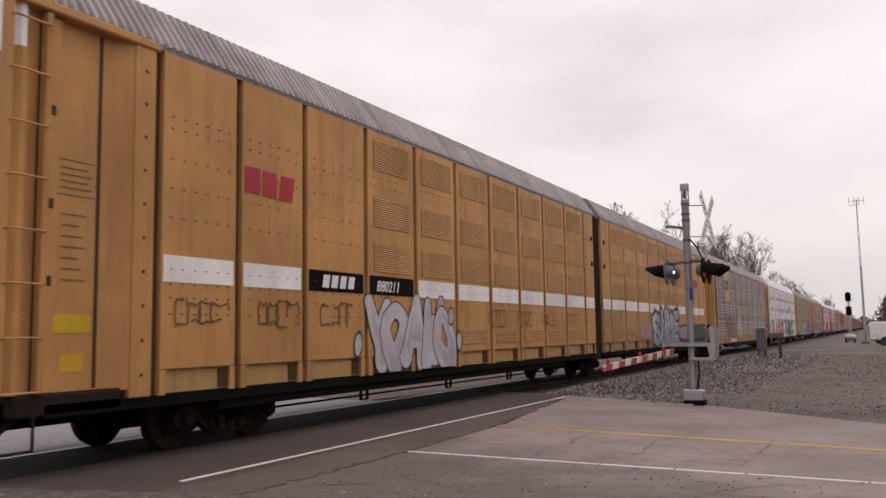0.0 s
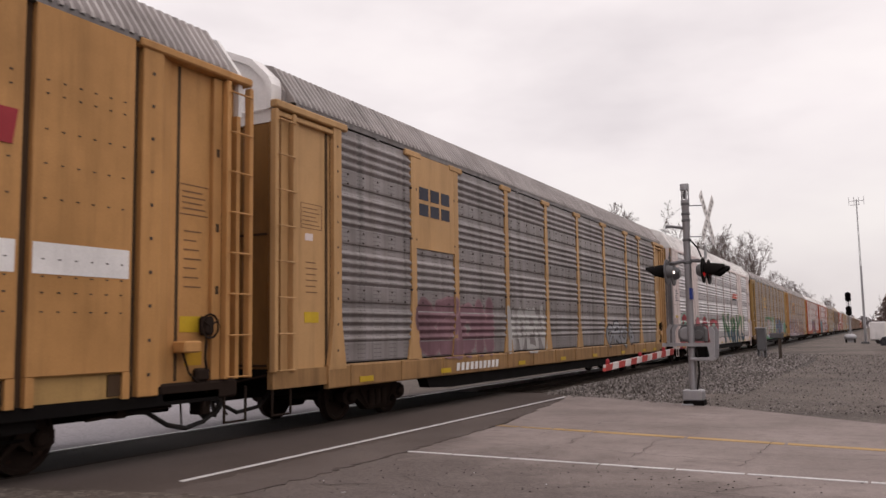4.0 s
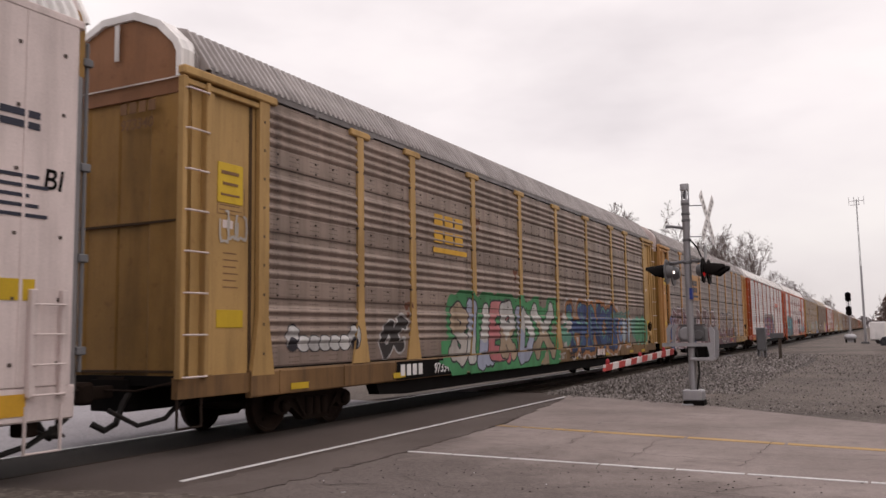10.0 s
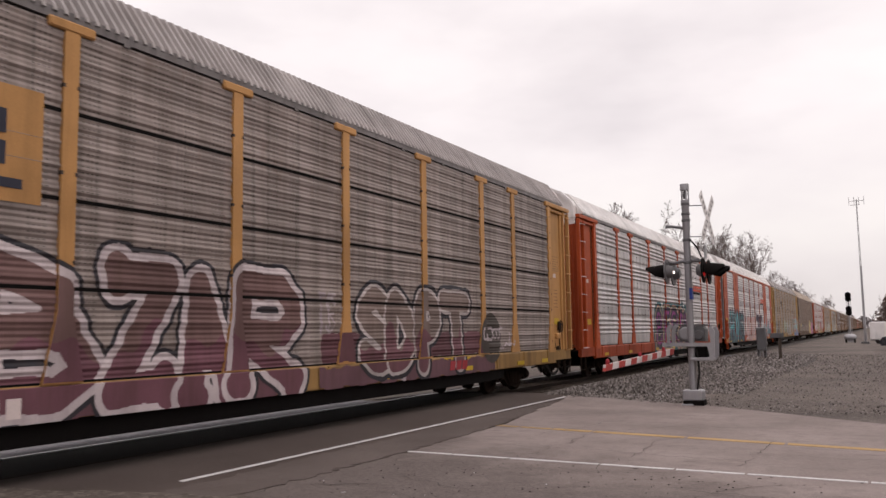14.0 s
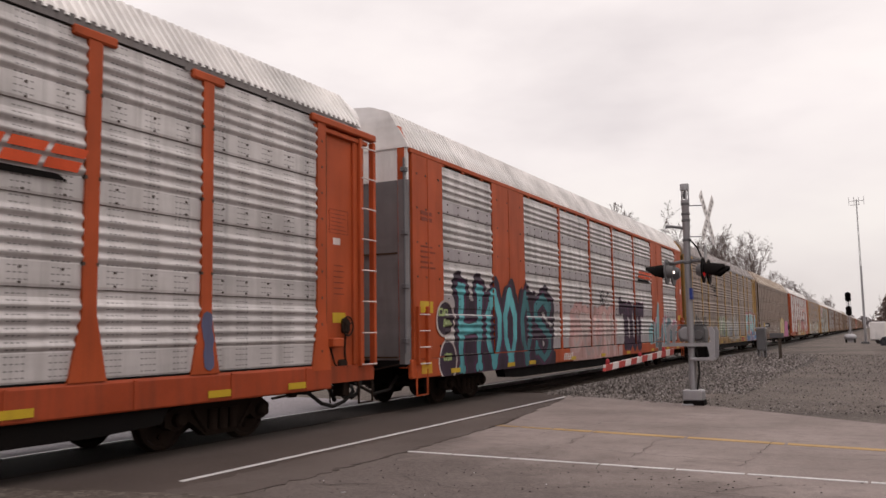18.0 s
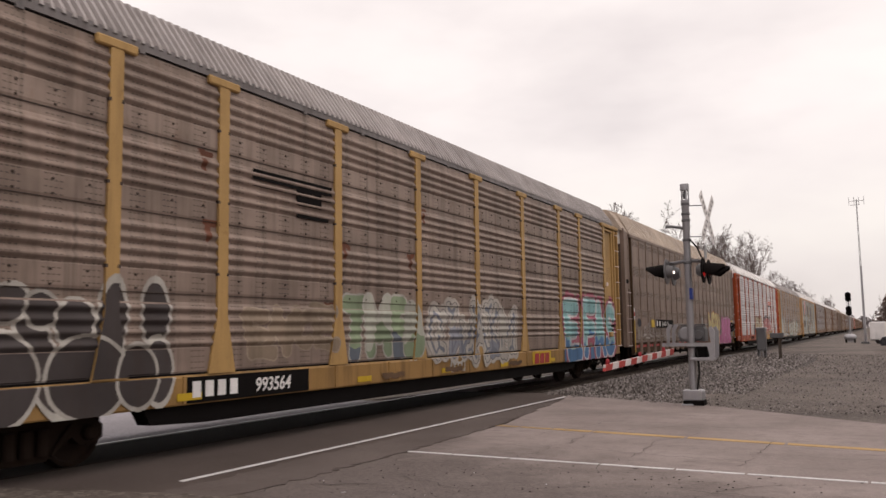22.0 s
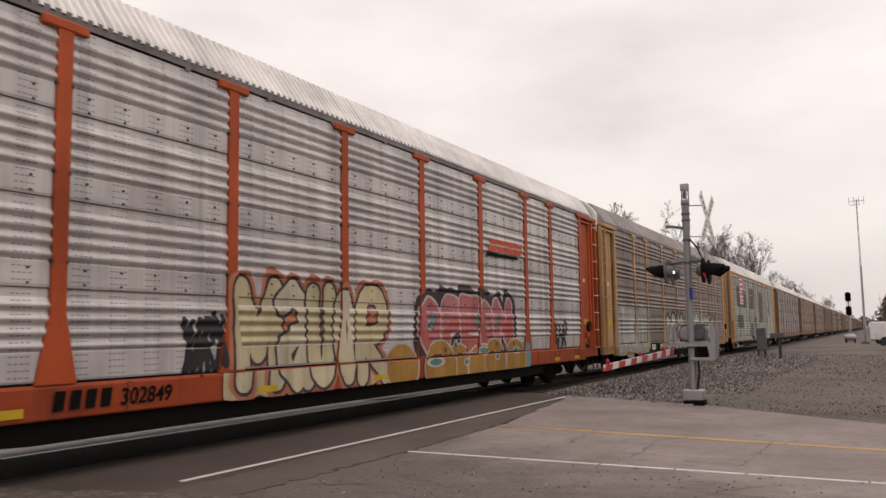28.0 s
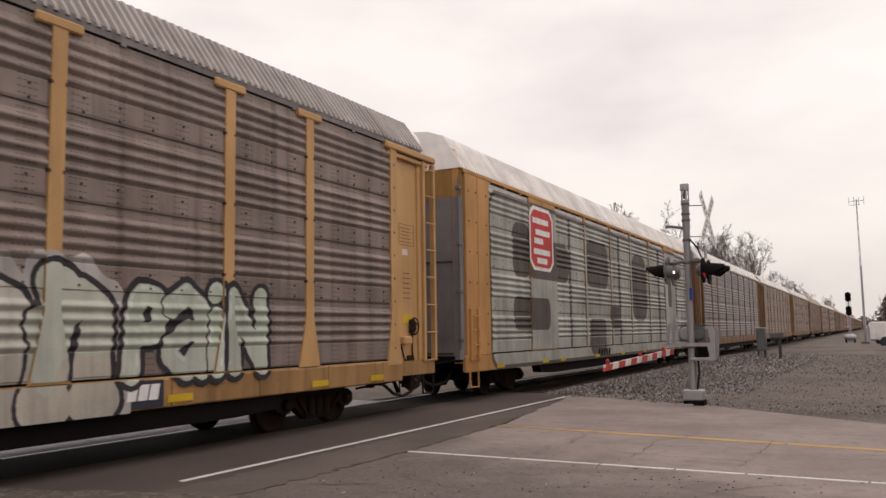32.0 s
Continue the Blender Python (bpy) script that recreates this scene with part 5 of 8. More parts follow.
def rack_car_w(name, label, coat, steel, flat, roof, gable, door, rolling=True, far_detail=True):
    """A rack car with flush frames, two blank bays a side and short corner ladders."""
    car = tagged(new(name), label, "rail car", "train of rack cars")
    h = 13.75
    key = (coat.name, steel.name, flat.name)
    underframe(car, LEN)
    body_core(car, LEN - 0.9, 1.43, 5.40, 6.2, BLACK)
    part("roof", kept(("roof", roof.name, "w"), lambda: roof_shape(LEN - 0.5, 1.50, 5.42, 6.42, roof)), car)
    bays = [(-12.1, -9.4), (-7.25, -4.45), (-4.31, -1.45), (-1.31, 1.31), (1.45, 4.31), (4.45, 7.25), (9.4, 12.1)]
    for a, b in bays:
        w = round(b - a, 2)
        me = kept(("side_panel", w) + key, lambda: sheet_panel(w, 5.27, 1.10, steel, flat))
        both_sides("side_panel", me, car, [(a + b) / 2], far=far_detail)

    def frame_shape():
        s = Shape()
        s.box(1.43, 1.512, -13.55, 13.55, 5.32, 5.42, coat, 0.01)
        s.box(1.40, 1.50, -13.55, 13.55, 0.68, 1.07, coat, 0.02)
        s.prism([(-8.75, 0.70), (-8.6, 0.46), (-7.6, 0.41), (7.6, 0.41), (8.6, 0.46), (8.75, 0.70)], "x", 1.20, 1.44, BLACK)
        s.box(1.40, 1.486, -12.0, 12.0, 1.068, 1.102, BLACK)
        for i in range(24):
            y = -12 + i * 24 / 23
            s.box(1.46, 1.50, y - 0.12, y + 0.02, 5.27, 5.33, coat)
        return s

    def blank_shape(w):
        s = Shape()
        s.box(1.43, 1.505, -w / 2, w / 2, 1.075, 5.318, coat)
        s.box(1.43, 1.515, -0.02, 0.02, 1.1, 5.3, coat)
        for k in range(6):
            for y in (-w * 0.36, -0.1, w * 0.36):
                s.box(1.50, 1.515, y - 0.02, y + 0.02, 1.3 + 0.72 * k, 1.34 + 0.72 * k, BOLT)
        return s

    fr = kept(("side_frame_rail", coat.name), frame_shape)
    part("side_sill", fr, car)
    part("side_sill", fr, car, at=pose(0, 0, 0, 0, 0, 180))
    both_sides("blank_panel", kept(("blank_panel", coat.name), lambda: blank_shape(2.14)), car, (-8.325, 8.325), far=far_detail)
    both_sides("end_panel", kept(("end_panel", coat.name), lambda: blank_shape(1.36)), car, (-12.79, 12.79), far=far_detail)
    both_sides("post", kept(("flush_post", coat.name), lambda: Shape().box(1.43, 1.515, -0.075, 0.075, 1.07, 5.32, coat, 0.012)), car, (-4.38, -1.38, 1.38, 4.38), far=far_detail)
    for way in (-1, 1):
        ladder(car, way * (h - 0.62), 0.95, 2.15, 4, coat, 1.56, 0.40)
        step_iron(car, way * (h - 0.62), coat, 0.34, 1.50)
        c = Shape()
        a, b = sorted((way * 13.42, way * 13.62))
        c.prism([(1.24, 0.9), (1.40, 0.9), (1.40, 5.55), (1.24, 5.9)], "y", a, b, coat)
        c.tube([(1.42, way * 13.66, 1.2), (1.42, way * 13.66, 5.2)], 0.025, GALV_DARK, 8)
        for z in (1.4, 2.5, 3.6, 4.9):
            c.box(1.36, 1.47, min(way * 13.58, way * 13.72), max(way * 13.58, way * 13.72), z, z + 0.10, GALV_DARK, 0.01)
        part("corner_post", c, car)
        end_wall(car, way * 13.60, way, door, gable, 1.45, 5.45, 6.36, 4.75)
        truck(car, way * 10.15, rolling)
        coupler(car, way * (LEN / 2 - 0.25), way)
    if rolling:
        reflectors(car, (-11.6, -8.4, -6.9, -3.4, -0.2, 3.1, 7.0, 9.9, 12.0), 0.72, 1.513)
    return car


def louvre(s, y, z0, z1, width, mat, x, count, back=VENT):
    # the back plate's darker colour paints the shade between the slats
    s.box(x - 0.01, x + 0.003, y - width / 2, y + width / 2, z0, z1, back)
    for i in range(count):
        z = z0 + (z1 - z0) * (i + 0.5) / count
        t = (z1 - z0) / count * 0.34
        s.prism([(x - 0.004, z - t), (x + 0.016, z - t), (x + 0.008, z + t), (x - 0.004, z + t)], "y", y - width / 2, y + width / 2, mat)


def tall_panel(vented, stripe_mat):
    """A flat panel of the tall twin car: proud of its slots, legs at the foot, vents, a bright stripe."""
    s = Shape()
    w = 0.87
    s.box(1.40, 1.50, -w, w, 1.17, 5.46, YELLOW, 0.012)
    s.box(1.40, 1.50, -w, -w + 0.13, 0.84, 1.17, YELLOW)
    s.box(1.40, 1.50, w - 0.13, w, 0.84, 1.17, YELLOW)
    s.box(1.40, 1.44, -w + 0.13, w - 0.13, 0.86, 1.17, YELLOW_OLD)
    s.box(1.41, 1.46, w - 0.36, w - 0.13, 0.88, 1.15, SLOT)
    for z in (1.9, 2.12, 2.5, 4.42, 4.58, 2.3) + (() if vented else (3.2, 3.6, 4.0)):
        for k in range(6):
            y = -w + 0.2 + k * (2 * w - 0.4) / 5
            s.box(1.495, 1.508, y - 0.022, y + 0.022, z - 0.008, z + 0.008, BOLT)
    return s


TALL_VENTS = ((4.72, 5.32, 13), (3.63, 4.20, 13), (2.77, 3.32, 13), (1.34, 1.64, 7))
BROWN_VENTS = ((4.92, 5.12, 4), (3.72, 4.12, 7), (2.95, 3.15, 4), (2.12, 2.40, 5), (1.16, 1.62, 8))


def vent_shape(z0, z1, n, width, mat, x, back):
    s = Shape()
    louvre(s, 0, z0, z1, width, mat, x, n, back)
    return s


def tall_unit(car, y0, y1, slots, ladder_end, plates):
    """One body of the twin car between y0 and y1 in the car's space."""
    s = Shape()
    # dark core whose colour gives the slots between the panels their shade
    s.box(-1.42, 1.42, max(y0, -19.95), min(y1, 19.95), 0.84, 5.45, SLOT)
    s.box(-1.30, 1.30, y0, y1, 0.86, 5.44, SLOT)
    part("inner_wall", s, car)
    length = y1 - y0
    r = roof_shape(length, 1.52, 5.52, 6.39, ROOF_GREY)
    part("roof", r, car, at=pose(0, (y0 + y1) / 2, 0))
    e = Shape()
    e.box(1.40, 1.49, y0, y1, 5.46, 5.55, STRIP)
    e.box(-1.49, -1.40, y0, y1, 5.46, 5.55, STRIP)
    part("eave_strip", e, car)
    f = Shape()
    f.box(-1.46, 1.46, y0 + 0.1, y1 - 0.1, 0.70, 0.85, BLACK)
    f.box(-0.4, 0.4, y0, y1, 0.5, 0.75, BLACK)
    f.box(1.25, 1.4, y0 + 3, y1 - 3, 0.56, 0.72, BLACK)
    f.tube([(1.2, y0 + 3, 0.46), (1.2, y1 - 3, 0.46)], 0.02, BLACK, 6)
    for k in range(5):
        y = y0 + length * (k + 1) / 6
        f.tube([(1.2, y, 0.74), (1.2, y, 0.38), (1.2, y + 0.22, 0.38), (1.2, y + 0.22, 0.74)], 0.03, BLACK, 6)
    part("underframe", f, car)
    for i, (a, b) in enumerate(zip(slots, slots[1:])):
        w = b - a
        vented = 1.8 < w < 2.0 and i not in plates["plain"]
        me = kept(("tall_panel", vented), lambda: tall_panel(vented, WHITE))
        sc = (w - 0.13) / 1.74
        for way in (1, -1):
            p = part("side_panel", me, car, at=pose(0, way * 0 + (a + b) / 2, 0, 0, 0, 0 if way > 0 else 180))
            p.scale = (1, sc, 1)
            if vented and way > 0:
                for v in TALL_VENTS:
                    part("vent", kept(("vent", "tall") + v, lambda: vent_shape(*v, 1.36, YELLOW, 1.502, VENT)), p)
        mat = BLACK if i in plates["black"] else WHITE
        st = Shape().box(1.500, 1.506, -w / 2 + 0.10, w / 2 - 0.12, 2.33, 2.69, mat)
        part("stripe_plate", st, car, "black marking plate" if mat is BLACK else "white stripe", pose(0, (a + b) / 2, 0))


def twin_car():
    """Two tall yellow bodies joined over a shared truck by black bellows. Its space: y = 0 at the joint."""
    car = tagged(new("twin_rack_car"), "tall yellow two-body rack car with white stripe and black bellows", "rail car", "train of rack cars")
    # slots between the panels, mirrored about the joint
    right = [0.42] + [1.53 + 1.893 * k for k in range(9)] + [18.31, 19.9]
    left = [-v for v in reversed(right)]
    tall_unit(car, 0.40, 21.6, right, 1, {"plain": {9, 10, 8, 0}, "black": set()})
    tall_unit(car, -21.6, -0.40, left, -1, {"plain": {0, 1, 2, 10}, "black": {2, 3}})
    b = Shape()
    slot = b.slot(BELLOWS)
    ring = [(1.38, 0.62)] + arch(1.38, 5.44, 6.26) + [(-1.38, 0.62)]
    for i in range(15):
        k = 1.0 if i % 2 == 0 else 0.93
        b.v += [(x * k, -0.42 + 0.06 * i, z if z < 1 else 0.62 + (z - 0.62) * (0.5 + 0.5 * k)) for x, z in ring]
    m = len(ring)
    for i in range(14):
        for q in range(m):
            b.f.append((i * m + q, i * m + (q + 1) % m, (i + 1) * m + (q + 1) % m, (i + 1) * m + q))
            b.m.append(slot)
    part("bellows", b, car)
    for way in (-1, 1):
        s = Shape()
        a, c = sorted((way * 19.98, way * 21.95))
        s.box(1.30, 1.35, a, c, 0.98, 5.4, YELLOW)
        p, q = sorted((way * 19.97, way * 20.32))
        s.box(1.34, 1.50, p, q, 0.84, 5.44, YELLOW, 0.012)
        p, q = sorted((way * 20.3, way * 20.62))
        s.prism([(1.34, way * 20.3), (1.48, way * 20.3), (1.34, way * 20.62)], "z", 0.95, 5.4, YELLOW)
        p, q = sorted((way * 19.9, way * 22.12))
        s.box(1.32, 1.53, p, q, 5.40, 5.52, YELLOW, 0.02)
        p, q = sorted((way * 20.82, way * 21.35))
        s.box(1.35, 1.356, p, q, 1.66, 1.88, SIGNYELLOW)
        s.box(1.35, 1.355, p + 0.1, q - 0.1, 1.20, 1.42, MARK_GOLD)
        g, h = sorted((way * 20.72, way * 20.78))
        s.box(1.33, 1.352, g, h, 1.0, 5.38, SLOT)
        g, h = sorted((way * 21.38, way * 21.56))
        s.box(1.33, 1.42, g, h, 0.98, 5.38, YELLOW, 0.012)
        # the shaded gap by the ladder, painted as a black strip
        g, h = sorted((way * 21.56, way * 21.63))
        s.box(1.33, 1.353, g, h, 0.98, 5.38, BLACK)
        g, h = sorted((way * 20.80, way * 21.34))
        for z in (3.30, 3.72):
            s.box(1.35, 1.3545, g, h, z, z + 0.014, MARK_FADED)
        for k in range(4):
            s.box(1.35, 1.3545, g + 0.04, h - 0.05 - 0.06 * (k % 2), 3.38 + 0.08 * k, 3.40 + 0.08 * k, MARK_FADED)
        for k in range(7):
            s.box(1.35, 1.3545, g + 0.08, h - 0.12 - 0.05 * (k % 3), 2.28 + 0.13 * k, 2.30 + 0.13 * k, MARK_FADED)
        for z in (2.2, 3.1, 4.2):
            s.box(1.41, 1.426, way * 21.47 - 0.03, way * 21.47 + 0.03, z, z + 0.12, SLOT)
        for k in range(10):
            s.box(1.49, 1.51, way * 20.14 - 0.02, way * 20.14 + 0.02, 1.1 + k * 0.44, 1.14 + k * 0.44, BOLT)
        s.box(1.28, 1.46, min(way * 20.4, way * 21.9), max(way * 20.4, way * 21.9), 0.72, 0.98, GEAR, 0.03)
        part("end_bay", s, car)
        ladder(car, way * 21.86, 0.98, 5.38, 8, YELLOW, 1.50, 0.50)
        step_iron(car, way * 21.86, GEAR)
        end_wall(car, way * 21.95, way, YELLOW, WHITE, 1.45, 5.52, 6.34, 4.9)
        truck(car, way * 18.0, True)
        coupler(car, way * 21.9, way)
    brake_gear(car, 21.1, YELLOW)
    truck(car, 0.0, True)
    # small dark handles beside the bellows
    k = Shape()
    for y in (-0.75, 0.72):
        for z in (3.75, 4.6):
            k.box(1.49, 1.56, y - 0.05, y + 0.05, z, z + 0.14, BOLT, 0.01)
    part("handle", k, car)
    return car


def brown_panel():
    s = Shape()
    w = 0.555
    s.box(1.40, 1.47, -w, w, 1.10, 5.24, BROWN)
    s.box(1.40, 1.475, -w, -w + 0.10, 0.66, 1.10, BROWN)
    s.box(1.40, 1.475, w - 0.10, w, 0.66, 1.10, BROWN)
    s.box(1.36, 1.42, -w + 0.1, w - 0.1, 0.70, 1.10, SLOT)
    for i, m in enumerate((WHITE, RED, WHITE, RED)):
        s.box(1.42, 1.425, -0.36 + 0.18 * i, -0.20 + 0.18 * i, 0.90, 1.0, m if i % 2 else STRIP)
    for z in (1.4, 2.6, 3.4, 4.4):
        for y in (-w + 0.12, w - 0.12):
            s.box(1.465, 1.485, y - 0.018, y + 0.018, z, z + 0.036, BOLT)
    return s


def brown_car(name, label, rolling=True, far_detail=True):
    """A grey-brown rack car with many narrow flat panels, raised seams and a tan ribbed roof."""
    car = tagged(new(name), label, "rail car", "train of rack cars")
    underframe(car, LEN)
    body_core(car, LEN - 0.7, 1.40, 5.3, 6.2, BROWN)
    part("roof", kept(("roof", "brown"), lambda: roof_shape(26.1, 1.50, 5.32, 6.42, ROOF_TAN, 0.16, 0.07)), car)
    for way in (-1, 1):
        part("end_roof", kept(("end_roof", "brown"), lambda: roof_shape(0.85, 1.42, 5.40, 6.34, ROOF_TAN, 0.15, 0.05)), car, at=pose(0, way * 13.42, 0))
    me = kept(("brown_panel",), brown_panel)
    seam = kept(("seam_post",), lambda: Shape().box(1.40, 1.505, -0.05, 0.05, 0.64, 5.26, BROWN, 0.015))
    for i in range(22):
        p = part("side_panel", me, car, at=pose(0, -12.18 + 1.16 * i, 0))
        if far_detail:
            part("side_panel", me, car, at=pose(0, 12.18 - 1.16 * i, 0, 0, 0, 180))
        if rolling:
            for v in BROWN_VENTS:
                part("vent", kept(("vent", "brown") + v, lambda: vent_shape(*v, 0.80, BROWN, 1.472, SLOT)), p)
    both_sides("seam_post", seam, car, [-12.76 + 1.16 * i for i in range(23)], far=far_detail)
    r = Shape()
    for way in (1, -1):
        r.box(min(way * 1.40, way * 1.50), max(way * 1.40, way * 1.50), -13.0, 13.0, 5.22, 5.33, BROWN)
    part("eave_rail", r, car)
    for way in (-1, 1):
        s = Shape()
        a, b = sorted((way * 12.86, way * 13.72))
        s.box(1.34, 1.41, a, b, 0.95, 5.4, BROWN)
        p, q = sorted((way * 12.80, way * 12.88))
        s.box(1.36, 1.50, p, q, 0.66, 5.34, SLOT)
        p, q = sorted((way * 13.62, way * 13.76))
        s.box(1.30, 1.46, p, q, 0.95, 5.5, BROWN, 0.012)
        p, q = sorted((way * 13.15, way * 13.6))
        s.box(1.405, 1.415, p, q, 3.38, 3.55, BLACK)
        s.box(1.40, 1.44, p, q, 3.30, 3.38, BROWN)
        for k in range(9):
            s.box(1.41, 1.425, way * 13.1 - 0.015, way * 13.1 + 0.015, 1.2 + 0.45 * k, 1.24 + 0.45 * k, BOLT)
        p, q = sorted((way * 12.71, way * 12.81))
        s.box(1.505, 1.512, p, q, 0.75, 2.0, SIGNYELLOW)
        s.box(1.505, 1.512, p, q, 2.0, 2.14, WHITE)
        s.box(1.505, 1.512, p, q, 2.14, 2.30, RED)
        s.box(1.505, 1.512, p, q, 2.30, 2.45, WHITE)
        part("end_bay", s, car)
        ladder(car, way * 13.38, 0.98, 3.2, 5, BROWN, 1.46, 0.44)
        step_iron(car, way * 13.38, GEAR)
        end_wall(car, way * 13.74, way, DOOR_BROWN, WHITE, 1.36, 5.4, 6.2, 4.9)
        truck(car, way * 10.3, rolling)
        coupler(car, way * (LEN / 2 - 0.2), way)
    return car


# ---- the lineside things ----
def crossing_signal():
    """A flasher mast with crossbuck, gate mechanism and lowered gate arm."""
    sig = tagged(new("crossing_signal"), "grey crossing signal mast with flashers, crossbuck and lowered gate", "crossing signal")
    sig.matrix_basis = pose(-3.54, 18.6, -0.03)
    m = Shape()
    m.lathe([(0.0, 0.30), (0.075, 0.30), (0.075, 3.75), (0.080, 3.78), (0.080, 4.34), (0.090, 4.36), (0.090, 4.40)], "z", (0, 0, 0), GALV, 20)
    for z in (1.25, 3.06, 3.55, 3.98, 4.12, 4.34):
        m.lathe([(0.08, z - 0.03), (0.094, z - 0.02), (0.094, z + 0.02), (0.08, z + 0.03)], "z", (0, 0, 0), GALV_DARK, 16)
    part("mast", m, sig, smooth=True)
    cage = Shape()
    for k in range(5):
        q = 2 * math.pi * (k + 0.2) / 5
        cx, cy = 0.075 * math.cos(q), 0.075 * math.sin(q)
        cage.tube([(cx, cy, 4.39), (cx, cy, 4.68)], 0.017, GALV, 6)
    cage.lathe([(0.0, 4.38), (0.092, 4.38), (0.092, 4.43), (0.0, 4.43)], "z", (0, 0, 0), GALV, 18)
    cage.lathe([(0.0, 4.64), (0.094, 4.64), (0.097, 4.70), (0.094, 4.78), (0.0, 4.79)], "z", (0, 0, 0), GALV, 18)
    cage.lathe([(0.0, 4.46), (0.035, 4.46), (0.05, 4.54), (0.03, 4.62), (0.0, 4.62)], "z", (0, 0, 0), GALV_DARK, 12)
    part("bell_cage", cage, sig, "open steel cage round a bell", smooth=True)
    b = Shape()
    b.box(-0.20, 0.22, -0.18, 0.18, 0.12, 0.34, GALV, 0.02)
    b.box(-0.19, 0.24, -0.17, 0.17, 0.02, 0.12, BLACK, 0.01)
    b.box(-0.22, 0.02, -0.2, 0.2, 0.0, 0.05, GALV, 0.01)
    part("base", b, sig)
    c = Shape()
    c.tube([(0.10, -0.06, 0.35), (0.16, -0.08, 0.7), (0.13, -0.06, 1.05), (0.10, -0.05, 1.22)], 0.022, HOSE, 8)
    part("cable", c, sig)
    c = Shape()
    c.tube([(0.08, -0.05, 3.55), (0.22, -0.05, 3.38), (0.30, -0.05, 3.16)], 0.018, HOSE, 8)
    part("cable", c, sig)
    a = Shape()
    a.tube([(-0.46, 0, 3.04), (0, 0, 3.10), (0.36, 0, 3.08)], 0.038, GALV_DARK, 10)
    a.tube([(-0.33, -0.36, 3.06), (-0.33, 0.36, 3.06)], 0.025, GALV_DARK, 8)
    a.tube([(0.27, -0.36, 3.08), (0.27, 0.36, 3.08)], 0.025, GALV_DARK, 8)
    part("flasher_arm", a, sig)
    for way, lit in ((-1, False), (1, True)):
        x = way * 0.29
        for i, y in enumerate((-0.34, 0.34)):
            f = Shape()
            f.lathe([(0.0, 0.0), (0.27, 0.0), (0.275, way * 0.012), (0.27, way * 0.024), (0.0, way * 0.024)], "x", (x + way * 0.08, y, 2.86), GALV_DARK if way < 0 else BLACK, 28)
            f.lathe([(0.0, 0.0), (0.09, 0.0), (0.13, way * 0.05), (0.15, way * 0.14)], "x", (x - way * 0.05, y, 2.86), GALV_DARK, 20)
            fl = part("flasher", f, sig, smooth=True)
            h = Shape()
            slot = h.slot(BLACK)
            n = len(h.v)
            for k in range(13):
                t = radians(-20 + 220 * k / 12)
                for rr in (0.165, 0.155):
                    for d in (0.0, 1.0):
                        reach = d * (0.42 if 3 <= k <= 9 else 0.20 + 0.07 * min(k, 12 - k))
                        h.v.append((x + way * (0.10 + reach), y + rr * math.cos(t), 2.86 + rr * math.sin(t) - 0.05 * d))
            for k in range(12):
                i0, i1 = n + k * 4, n + k * 4 + 4
                for p, q in ((0, 1), (1, 3), (3, 2), (2, 0)):
                    h.f.append((i0 + p, i1 + p, i1 + q, i0 + q))
                    h.m.append(slot)
            part("hood", h, fl, smooth=True)
            l = Shape()
            l.lathe([(0.148, way * 0.105), (0.10, way * 0.125), (0.0, way * 0.135)], "x", (x, y, 2.86), LENS_RED if (lit and i == 0) else LENS_DARK, 20)
            part("lens", l, fl, smooth=True)
    p = Shape()
    p.lathe([(0.0, -0.01), (0.028, -0.01), (0.028, 0.02), (0.0, 0.02)], "y", (-0.23, -0.37, 2.84), LAMP_WHITE, 12)
    part("peephole", p, sig)
    x = Shape()
    for lean in (45, -45):
        ob = Shape()
        ob.box(0.395 + (0.012 if lean > 0 else 0), 0.405 + (0.012 if lean > 0 else 0), -0.68, 0.68, -0.114, 0.114, WHITE, 0.004)
        bd = part("crossbuck_board", ob, sig, "white crossbuck board", pose(0.06, 0, 4.0, 0, 0, -5) @ pose(0, 0, 0, lean, 0, 0))
        for k in range(8):
            y = -0.60 + 0.15 * k + (0.08 if k > 3 else 0)
            x1 = 0.405 + (0.012 if lean > 0 else 0)
            part("letter_bar", Shape().box(x1, x1 + 0.003, y, y + 0.06, -0.035, 0.035, GALV_DARK), bd)
    for z in (4.3, 3.62):
        part("crossbuck_bracket", Shape().tube([(0.07, 0, z), (0.42, 0, z - 0.02)], 0.012, GALV_DARK, 6), sig)
    x.box(0.37, 0.39, -0.12, 0.12, 3.12, 3.42, GALV, 0.005)
    part("track_plate", x, sig, "small blank plate under the crossbuck")
    br = Shape()
    br.tube([(0, 0, 3.80), (-0.30, -0.06, 3.86), (-0.42, -0.1, 3.86)], 0.03, GALV_DARK, 8)
    part("bell_bracket", br, sig)
    s = Shape()
    s.box(0.074, 0.082, -0.12, 0.06, 2.26, 2.50, BLUE, 0.002)
    s.box(0.03, 0.082, -0.125, -0.115, 2.26, 2.50, BLUE, 0.002)
    part("notice_plate", s, sig, "small blue notice plate")
    g = Shape()
    g.prism([(-0.26, 1.36), (0.28, 1.36), (0.28, 1.62), (0.22, 1.70), (-0.21, 1.70), (-0.26, 1.62)], "y", 0.09, 0.44, GALV_DARK)
    g.box(-0.27, 0.29, 0.07, 0.46, 1.705, 1.73, GALV_DARK, 0.008)
    g.lathe([(0.0, 0.03), (0.12, 0.03), (0.15, 0.06), (0.15, 0.10)], "y", (-0.12, 0, 1.53), GALV, 18)
